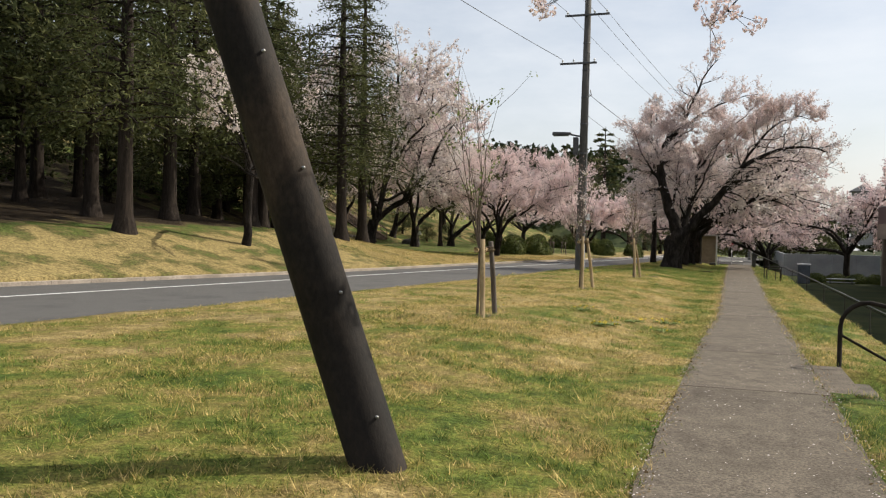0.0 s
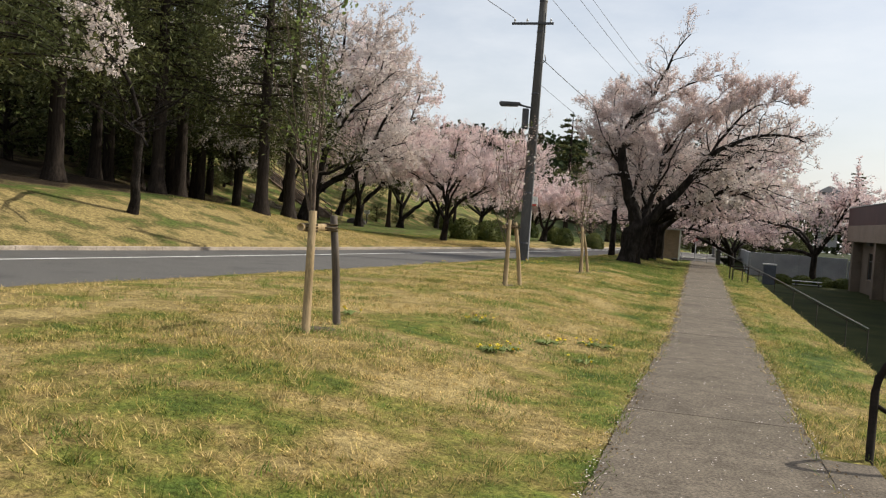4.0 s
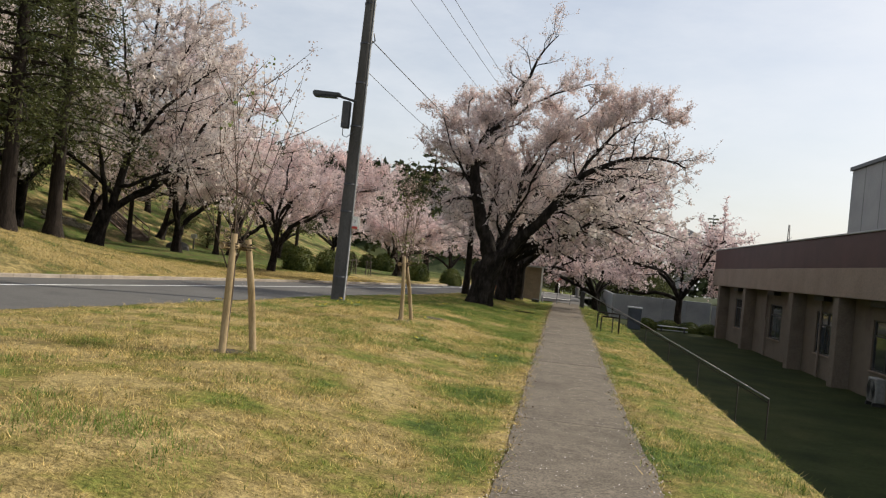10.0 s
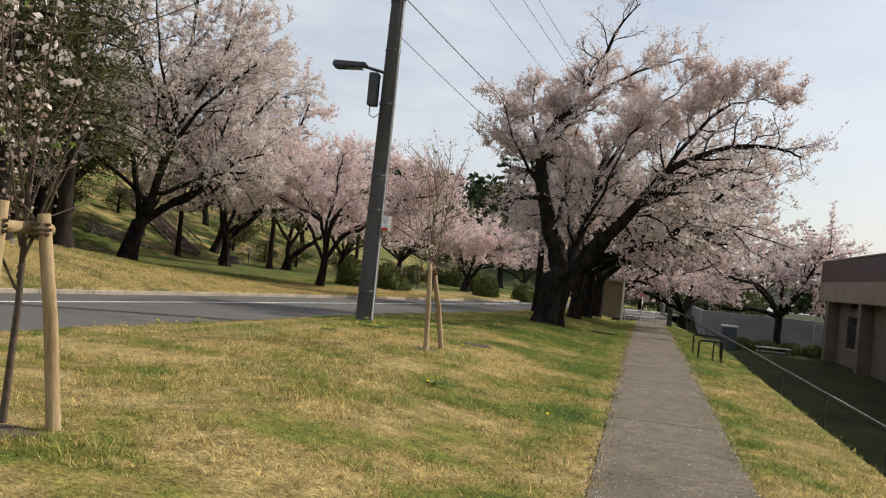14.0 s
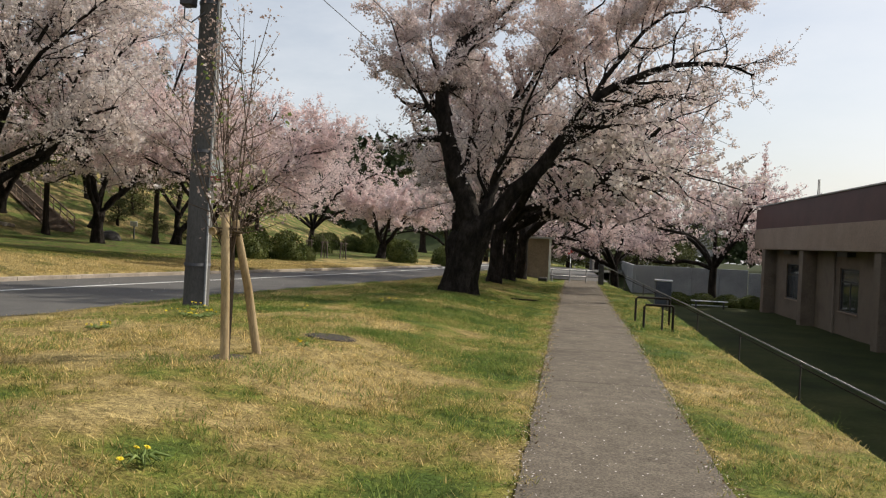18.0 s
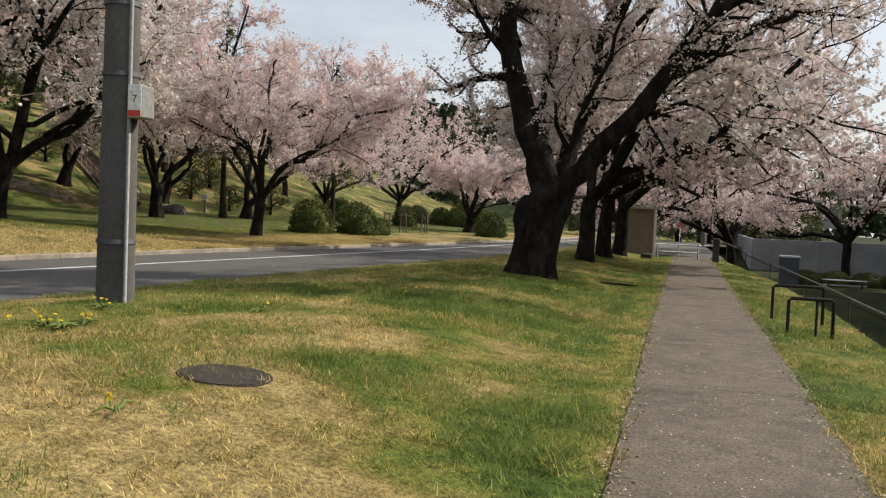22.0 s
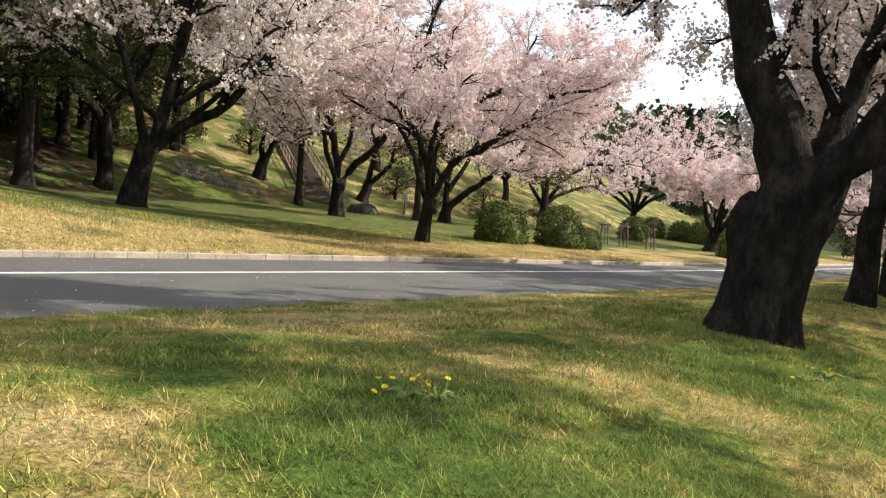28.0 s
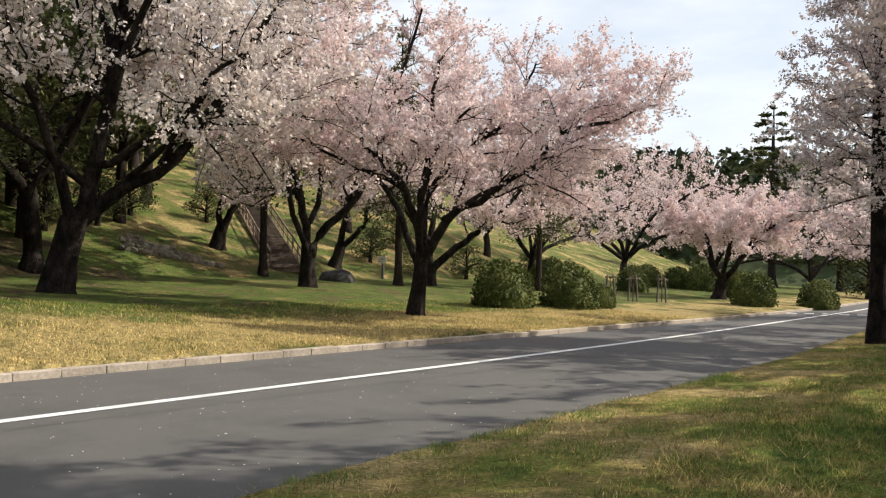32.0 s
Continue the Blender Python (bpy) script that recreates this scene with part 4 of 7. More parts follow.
guided_cherry(-30.4, 64.1, 30, 0.26, [(0, 0, 0), (0.1, 0, 0.6), (0.25, 0, 1.1)], [
    ([(0.2, 0, 0.9), (0.6, 0, 1.6), (1.0, 0, 2.2), (1.2, 0.1, 3.2), (1.6, 0.2, 4.4)], 0.18, 0.04),
    ([(0.15, 0, 0.9), (0.12, 0, 1.9), (0.3, 0, 2.9), (0.1, 0.1, 4.2)], 0.16, 0.03)],
    8000, 0.13, m_pale, 106, "bent cherry with white blossom on the slope", 2.6, 1.7)
guided_cherry(-12.7, 80.0, 30, 0.26, [(0, 0, 0), (0.1, 0, 0.5), (0.15, 0, 1.0)], [
    ([(0.1, 0, 0.8), (-0.3, 0, 1.9), (-0.6, 0, 3.0), (-1.3, 0.1, 3.9), (-2.2, 0.2, 4.6)], 0.15, 0.03),
    ([(0.18, 0, 0.8), (0.9, -0.2, 1.9), (1.6, -0.3, 2.9), (2.6, -0.4, 3.8), (4.0, -0.4, 4.4)], 0.16, 0.03),
    ([(0.15, 0, 0.9), (0.5, 0.3, 2.3), (0.9, 0.6, 3.7), (1.3, 0.7, 5.0)], 0.13, 0.03),
    ([(0.15, -0.1, 0.9), (0.1, -0.8, 2.3), (0.4, -1.6, 3.4), (1.2, -2.2, 4.2)], 0.12, 0.03),
    ([(0.9, 0.1, 1.9), (2.2, 0.8, 3.0), (3.6, 1.2, 3.9)], 0.11, 0.03)],
    40000, 0.115, m_pink, 107, "umbrella-shaped cherry in pink blossom at the road's bend", 2.3, 1.8, thick=2.6, lift=0.72)


def big_cherry():
    rng = np.random.default_rng(5)
    tubes, tips = Tubes(), []
    t = thing("cherry_tree", (-2.65, 43.9, ground(-2.65, 43.9) - 0.05), "huge old cherry, black forked trunk, long limb over the footpath", "cherry tree", "cherry trees by the footpath")
    V3 = Vector
    trunk_rings(tubes, [((-0.03, 0, -0.2), 0.63), ((0, 0, 0.05), 0.525), ((0.04, 0, 0.35), 0.46), ((0.10, 0, 0.7), 0.435), ((0.20, 0, 1.1), 0.435), ((0.32, 0, 1.5), 0.46), ((0.42, 0, 1.8), 0.44), ((0.5, 0, 2.05), 0.34)])
    trunk_rings(tubes, [((0.05, 0.1, 0.8), 0.36), ((-0.06, 0.05, 1.15), 0.31), ((-0.12, 0.0, 1.42), 0.22), ((-0.13, 0, 1.60), 0.12), ((-0.13, 0, 1.67), 0.02)], 40)
    guides = [
        ([(0.35, 0, 1.5), (0.06, -0.1, 2.5), (-0.2, -0.15, 3.3), (-0.58, -0.2, 4.7), (-0.42, 0.1, 6.1), (0.3, 0.3, 7.1), (0.9, 0.5, 8.4), (1.3, 0.4, 9.5), (2.0, 0.3, 10.4)], 0.33, 0.03),
        ([(0.5, 0.1, 1.8), (0.75, 0.4, 2.8), (1.05, 0.7, 3.9), (1.2, 1.1, 5.2), (1.6, 1.8, 6.4), (1.9, 2.4, 7.6)], 0.17, 0.03),
        ([(0.42, 0, 1.5), (0.95, -0.1, 2.2), (1.7, -0.2, 3.0), (2.55, -0.4, 4.05), (3.1, -0.5, 4.9), (4.1, -0.6, 5.5), (5.3, -0.5, 5.9), (6.4, -0.5, 5.9), (7.0, -0.5, 5.7)], 0.26, 0.04),
        ([(-0.1, -0.1, 2.9), (0.1, 0.5, 4.0), (0.15, 0.9, 5.2), (0.3, 1.4, 6.6)], 0.09, 0.03),
        ([(2.6, -0.35, 4.1), (4.0, 0.6, 5.0), (5.0, 1.2, 5.4), (6.2, 1.6, 5.4)], 0.16, 0.03),
        ([(3.0, -0.4, 4.7), (3.8, -0.4, 6.0), (4.7, -0.3, 7.0), (5.6, -0.2, 7.4), (6.4, -0.1, 7.3)], 0.08, 0.02),
        ([(-0.4, -0.1, 4.6), (-0.9, 0.4, 5.9), (-1.2, 0.8, 7.0), (-1.1, 1.2, 8.0)], 0.08, 0.03),
        ([(-0.45, -0.2, 4.2), (-1.1, -0.6, 5.1), (-1.6, -0.9, 6.0), (-1.9, -1.0, 6.9)], 0.07, 0.02),
        ([(0.5, 0.3, 7.2), (1.7, -0.1, 7.9), (2.9, -0.4, 8.3), (3.9, -0.6, 8.5)], 0.06, 0.02),
        ([(1.05, 0.9, 4.4), (2.4, 1.5, 6.0), (3.4, 1.8, 7.2), (4.6, 2.0, 8.0)], 0.07, 0.02),
        ([(1.15, 1.0, 5.0), (2.1, 0.3, 6.2), (3.0, 0.0, 7.2), (3.8, -0.2, 8.0)], 0.07, 0.02),
        ([(0.3, 0.3, 1.8), (0.6, 1.9, 3.2), (1.2, 3.4, 4.4), (2.2, 4.4, 5.4)], 0.08, 0.03),
        ([(0.75, 0.4, 2.9), (1.4, -0.5, 4.3), (1.9, -0.9, 5.5), (2.4, -1.1, 6.6)], 0.06, 0.02),
    ]
    for pts, r0, r1 in guides:
        pts = [V3(p) for p in pts]
        fine = bent(pts, rng)
        n = len(fine) - 1
        rad = [r1 * 0.6 + (r0 - r1 * 0.6) * (1 - i / n) ** 1.25 for i in range(n + 1)]
        tubes.add(fine, rad, 10 if r0 > 0.2 else 7, cap=False)
        ln = sum((b - a).length for a, b in zip(fine, fine[1:]))
        sprout(tubes, tips, fine, [x * 0.9 for x in rad], 3.4 if ln > 6 else 2.9, 0, rng, 2, V3((1.2, 0, 0)), 0.02, (6, 4, 3), count=int(ln * 2.5), first=0.30 if r0 > 0.18 else 0.12, ratio=0.42, low=3.2)
    # the topmost shoots are nearly bare
    tips = [(q, w * (0.16 if q[2].z > 8.9 else 0.6 if q[2].z > 8.2 else 0.22 if q[2].x > 5.0 and q[2].z < 6.9 else 0.34 if q[2].x > 3.2 and q[2].z < 6.6 else 0.55 if q[2].x > 1.8 and q[2].z < 6.2 else 1.5 if q[2].z > 6.4 else 1.15 if q[2].z > 5.2 else 0.75) * (0.3 if q[2].y < -1.8 else 0.55 if q[2].y < -0.9 else 1.0)) for q, w in tips]
    under("trunk", tubes.mesh("trunk", m_bark), t)
    under("crown", blossom_mesh("crown", tips, 165000, 0.060, 0.115, rng, m_old), t)


big_cherry()


def conifer_kind(seed, h, r, crown_from, reach, count, size, layered=False):
    rng = np.random.default_rng(seed)
    tubes = Tubes()
    sides = 9
    tubes.add([(0, 0, -0.3), (0, 0, 0.15), (0.0, 0, 0.6), (0.02, 0, 1.4), (0.05, 0.03, h * 0.4), (0.02, 0.05, h * 0.75), (0, 0, h)], [r * 2.0, r * 1.55, r * 1.15, r, r * 0.8, r * 0.45, 0.03], sides, cap=False)
    cs = []
    z = crown_from
    while z < h - 0.3:
        s = (z - crown_from) / (h - crown_from)
        n = 4 if layered else 5
        for i in range(n):
            a = rng.uniform(0, 2 * math.pi)
            ln = reach * (1 - s) ** 0.75 * rng.uniform(0.6, 1.1) + 0.25
            droop = rng.uniform(0.05, 0.22) if layered else rng.uniform(0.15, 0.55)
            pts = [Vector((math.cos(a) * ln * q, math.sin(a) * ln * q, z + ln * (0.18 * q - droop * q * q))) for q in (0, 0.35, 0.7, 1.0)]
            tubes.add(pts, [0.05 * (1 - s) + 0.02, 0.035, 0.022, 0.01], 4, cap=False)
            k = max(4, int(count * ln / reach / 60))
            q = rng.uniform(0.15, 1.05, k) ** 0.7
            c = np.stack([math.cos(a) * ln * q, math.sin(a) * ln * q, z + ln * (0.18 * q - droop * q * q)], 1)
            c += rng.normal(0, 1, (k, 3)) * (np.array([0.16, 0.16, 0.05]) * ln * 0.7 if layered else np.array([0.2, 0.2, 0.16]) * ln * 0.7)
            cs.append(c)
        z += 0.75 if layered else 0.5
    cs = np.concatenate(cs)
    v, f = scatter_quads(cs, np.full(len(cs), size), rng, flat=0.55 if layered else 0.2, aspect=0.45 if layered else 0.3)
    return tubes.mesh("trunk", m_cedar_bark), quick_mesh("crown", v, f, m_needle)


cedar_a = conifer_kind(21, 15.0, 0.27, 3.6, 3.2, 4600, 0.41)
cedar_b = conifer_kind(22, 17.0, 0.30, 4.6, 3.4, 4400, 0.43)
cedar_c = conifer_kind(23, 14.0, 0.22, 3.0, 3.0, 4400, 0.42)
cedar_near = conifer_kind(27, 15.5, 0.27, 3.8, 3.3, 10000, 0.25)
layered_cedar = conifer_kind(24, 17.0, 0.35, 3.0, 5.4, 9000, 0.6, True)

CED = "tall dark cedar with a bare straight trunk"
for meshes, x, y, turn, sc, lab in [
    (cedar_near, -19.6, 24.1, 0, 1.0, "tall cedar with a flared root and drooping green sprays"),
    (cedar_near, -22.8, 30.9, 40, 1.1, CED), (cedar_near, -21.3, 35.1, 80, 1.0, CED), (cedar_near, -17.9, 37.8, 130, 0.95, CED),
    (cedar_near, -18.2, 41.0, 200, 0.92, CED), (cedar_b, -27.0, 24.5, 250, 1.0, CED), (cedar_a, -30.5, 31.5, 300, 1.1, CED),
    (cedar_c, -25.5, 36.5, 20, 1.1, CED), (cedar_b, -24.5, 41.5, 60, 1.0, CED), (cedar_a, -29.5, 42.5, 100, 1.1, CED),
    (cedar_c, -33.5, 37.5, 140, 1.1, CED)] + [
    (cedar_b, -33.5, 24.5, 180, 1.0, CED), (cedar_a, -26.0, 17.5, 220, 1.0, CED),
    (cedar_b, -32.0, 48.5, 260, 1.05, CED), (cedar_near, -26.5, 46.5, 300, 1.0, CED), (cedar_a, -35.5, 54.0, 340, 1.0, CED),
    (cedar_c, -34.0, 58.5, 10, 0.9, CED), (cedar_b, -38.0, 43.0, 50, 1.05, CED),
    (cedar_c, -38.5, 50.0, 30, 1.1, CED), (cedar_a, -23.5, 27.0, 330, 1.0, CED),
    (cedar_c, -30.0, 19.0, 190, 1.1, CED),
    (cedar_near, -25.8, 49.3, 15, 0.9, CED), (cedar_near, -30.8, 52.6, 75, 1.0, CED), (cedar_near, -29.2, 47.6, 155, 1.0, CED), (cedar_c, -33.4, 55.6, 215, 1.0, CED), (cedar_c, -36.5, 57.5, 275, 1.0, CED),
    (cedar_b, -36.5, 28.5, 20, 1.1, CED), (cedar_c, -28.0, 28.0, 110, 1.0, CED), (cedar_b, -36.0, 18.0, 310, 1.0, CED),
]:
    plant("cedar_tree", meshes, x, y, turn, sc, lab, "cedar", "cedar wood on the bank")
for x, y, sc, tall, lab in [(-27.2, 63.5, 0.5, 1.5, "slim straight pine trunk among the cherries"), (-22.4, 66.2, 0.5, 1.3, "slim straight pine trunk among the cherries"), (-18.8, 72.1, 0.45, 1.2, "slim straight pine trunk among the cherries")]:
    plant("pine_tree", cedar_b, x, y, x * 20, sc, lab, "pine", "", tall=tall)
for x, y, sc in [(-16.2, 118, 0.98), (-11.0, 122, 0.8)]:
    plant("himalayan_cedar", layered_cedar, x, y, x * 11, sc, "dark layered cedar standing behind the cherries", "cedar")
plant("himalayan_cedar", layered_cedar, 29.7, 185, 0, 0.90, "dark pointed conifer far beyond the low building", "cedar", z=0)


def evergreen_kind(seed, h, reach, low, count, size):
    """A dense broad-leaved evergreen: leaves in lobes round forking limbs."""
    rng = np.random.default_rng(seed)
    tubes, cs = Tubes(), []
    tubes.add([(0, 0, -0.3), (0.05, 0, h * 0.25), (0.1, 0.1, h * 0.5), (0, 0.1, h * 0.9)], [0.28, 0.22, 0.16, 0.04], 9, cap=False)
    for i in range(22):
        a, z = rng.uniform(0, 2 * math.pi), low + (h - low) * rng.uniform(0.05, 0.95)
        s = (z - low) / (h - low)
        ln = reach * math.sin(math.pi * (0.18 + 0.75 * s)) * rng.uniform(0.6, 1.05)
        tip = Vector((math.cos(a) * ln, math.sin(a) * ln, z))
        tubes.add([(0.08, 0.06, z * 0.7), tuple(tip * 0.5 + Vector((0, 0, z * 0.42))), tuple(tip)], [0.08, 0.05, 0.02], 5, cap=False)
        k = count // 22
        c = rng.normal(0, 1, (k, 3))
        c = c / np.linalg.norm(c, axis=1, keepdims=True) * rng.uniform(0.5, 1.05, (k, 1)) * reach * 0.42 * np.array([1, 1, 0.7])
        cs.append(c + np.array(tip))
    cs = np.concatenate(cs)
    v, f = scatter_quads(cs, np.full(len(cs), size), rng, flat=0.3, aspect=0.6)
    return tubes.mesh("trunk", m_cedar_bark), quick_mesh("crown", v, f, m_needle)


evergreen = evergreen_kind(51, 8.5, 3.0, 2.4, 3800, 0.30)
under_tree = evergreen_kind(52, 4.0, 2.2, 0.5, 2600, 0.26)
for meshes, x, y, turn, sc in [(evergreen, -33.6, 61.6, 0, 1.0), (evergreen, -36.5, 65.5, 70, 1.0), (evergreen, -40.5, 68.0, 140, 1.1), (evergreen, -35.5, 58.0, 210, 1.1), (evergreen, -42.0, 62.0, 280, 1.2), (evergreen, -45.0, 72.0, 30, 1.2), (evergreen, -31.8, 56.0, 100, 1.0), (evergreen, -39.0, 55.0, 160, 1.1),
                               (under_tree, -36.5, 51.5, 0, 1.0), (under_tree, -33.0, 47.0, 60, 0.9), (under_tree, -37.5, 46.0, 120, 1.1), (under_tree, -34.5, 41.0, 180, 1.0), (under_tree, -38.5, 60.5, 240, 1.0), (under_tree, -34.5, 53.5, 300, 0.9), (under_tree, -36.0, 36.0, 20, 1.0), (under_tree, -41.5, 66.0, 80, 1.2)] + [
                               (evergreen, -3.5, 112.0, 10, 0.8), (evergreen, 2.5, 118.0, 90, 0.9), (evergreen, 8.0, 114.0, 150, 0.8), (evergreen, 13.5, 117.0, 220, 0.9), (under_tree, 0.5, 109.0, 40, 0.9), (under_tree, 5.5, 108.0, 100, 0.9), (under_tree, 11.0, 109.0, 170, 0.9)] + [
                               (under_tree, -7.5, 103.0, 15, 0.95), (under_tree, -4.8, 104.0, 75, 1.0), (under_tree, -2.2, 103.2, 135, 0.95), (under_tree, 0.4, 104.4, 195, 1.05), (under_tree, 3.0, 103.4, 255, 1.0), (under_tree, 6.6, 104.2, 315, 1.0), (under_tree, 9.4, 103.0, 45, 0.95)]:
    plant("evergreen_tree", meshes, x, y, turn, sc, "dense dark broad-leaved evergreen in the wood", "evergreen tree", "dark evergreens")
for x, y, turn, sc in [(-28.2, 72.5, 0, 0.42), (-26.2, 73.6, 90, 0.38), (-25.4, 77.5, 40, 0.45), (-30.2, 78.0, 130, 0.5), (-23.0, 80.5, 200, 0.4), (-33.8, 66.8, 260, 0.4), (-33.2, 60.2, 20, 0.5), (-34.6, 63.0, 150, 0.5), (-32.6, 57.4, 75, 0.45)]:
    plant("brush", under_tree, x, y, turn, sc, "low dark brush on the grassy slope", "brush", "brush on the slope", names=("stem", "leaves"))


def hill_z(x, y):
    """The wooded hill's own surface."""
    s = (y - 124) / 60
    return -3 + 18.4 * eased(0, 0.72, s) * (0.94 + 0.16 * noise.noise(Vector((x * 0.03, 3, 0))))


def woods(name, x0, x1, y0, y1, surface, crowns, leaves, size, reach, seed, label):
    """Far trees: rounded crowns of leaf clumps standing on a surface."""
    rng = np.random.default_rng(seed)
    cs = []
    for k in range(crowns):
        x, y = rng.uniform(x0, x1), rng.uniform(y0, y1)
        r = reach * rng.uniform(0.65, 1.2)
        d = rng.normal(size=(leaves, 3))
        d /= np.linalg.norm(d, axis=1, keepdims=True)
        d[:, 2] = np.abs(d[:, 2])
        cs.append(np.array([x, y, surface(x, y)]) + d * rng.uniform(0.75, 1.05, (leaves, 1)) * np.array([r, r, r * rng.uniform(0.9, 1.4)]))
    c = np.concatenate(cs)
    v, f = scatter_quads(c, np.full(len(c), size), rng, vary=0.5)
    return tagged(under(name, quick_mesh(name, v, f, m_woods)), label, "woods", kind="stuff")


woods("far_woods", -150, 0, 138, 172, hill_z, 420, 64, 1.15, 3.4, 3, "wooded hill beyond the cherry trees")
woods("far_woods", 2, 150, 170, 200, lambda x, y: -1.0, 130, 60, 1.5, 5.0, 7, "low line of trees on the skyline")
woods("far_woods", -120, -44, 62, 120, lambda x, y: ground(x, y), 120, 70, 1.5, 5.5, 9, "dark woodland covering the hillside")


def side_woods():
    rng = np.random.default_rng(19)
    n = 15000
    c = np.stack([rng.uniform(-75, -44, n), rng.uniform(-30, 70, n), np.zeros(n)], 1)
    c[:, 2] = rng.uniform(2.5, 17, n)
    v, f = scatter_quads(c, np.full(n, 1.25), rng, vary=0.5)
    tagged(under("far_woods", quick_mesh("far_woods", v, f, m_woods)), "dense dark wood behind the cedars", "woods", kind="stuff")


side_woods()


def hill():
    nx, ny = 60, 12
    verts = [(-190 + 200 * i / nx, 124 + 76 * j / ny, hill_z(-190 + 200 * i / nx, 124 + 76 * j / ny)) for j in range(ny + 1) for i in range(nx + 1)]
    quads = [(a, a + 1, a + nx + 2, a + nx + 1) for j in range(ny) for a in range(j * (nx + 1), j * (nx + 1) + nx)]
    tagged(under("hill", quick_mesh("hill", verts, quads, m_woods, True)), "dark green wooded hill", "hill", kind="structure")


hill()


def shrub_kind(seed, count=2600, size=0.10):
    rng = np.random.default_rng(seed)
    d = rng.normal(size=(count, 3))
    d /= np.linalg.norm(d, axis=1, keepdims=True)
    d[:, 2] = np.abs(d[:, 2])
    k = np.array([1 + 0.10 * noise.noise(Vector(q) * 2.2 + Vector((seed, 0, 0))) for q in d])[:, None]
    c = d * k * rng.uniform(0.82, 1.02, (count, 1)) * np.array([1, 1, 1.35])
    c[:, :2] *= (1 - 0.25 * np.clip(0.3 - c[:, 2:3], 0, 1))
    v, f = scatter_quads(c, np.full(count, size), rng)
    tubes = Tubes()
    for i in range(7):
        a = i * 0.9 + seed
        tubes.add([(0, 0, -0.1), (math.cos(a) * 0.3, math.sin(a) * 0.3, 0.4), (math.cos(a) * 0.65, math.sin(a) * 0.65, 0.95)], [0.04, 0.03, 0.01], 4, cap=False)
    core = bmesh.new()
    bmesh.ops.create_icosphere(core, subdivisions=3, radius=0.8)
    for q in core.verts:
        q.co = Vector((q.co.x, q.co.y, max(q.co.z, -0.1) * 1.3)) * (1 + 0.08 * noise.noise(q.co * 2))
    me = bpy.data.meshes.new("inner_leaves")
    core.to_mesh(me)
    core.free()
    me.materials.append(m_shrub)
    return tubes.mesh("stem", m_twig), quick_mesh("leaves", v, f, m_shrub), me


shrub_a, shrub_b = shrub_kind(31), shrub_kind(32)
for meshes, x, y, sc in [(shrub_a, -14.85, 60.4, 1.0), (shrub_b, -13.75, 63.0, 1.0), (shrub_a, -13.25, 64.6, 0.55), (shrub_b, -19.4, 90.5, 0.95), (shrub_a, -17.6, 91.0, 0.95), (shrub_b, -16.0, 90.5, 1.1),
                         (shrub_a, -10.3, 75.9, 1.0), (shrub_b, -8.2, 80.0, 0.95), (shrub_a, -20.6, 77.0, 0.9), (shrub_b, -17.0, 80.0, 0.9), (shrub_b, -24.0, 86.0, 1.0), (shrub_a, -12.5, 84.0, 1.0)]:
    plant("shrub", meshes, x, y, x * 37, sc, "clipped rounded evergreen shrub on the bank", "shrub", "clipped shrubs", names=("stem", "leaves", "inner_leaves"), tall=1.12)


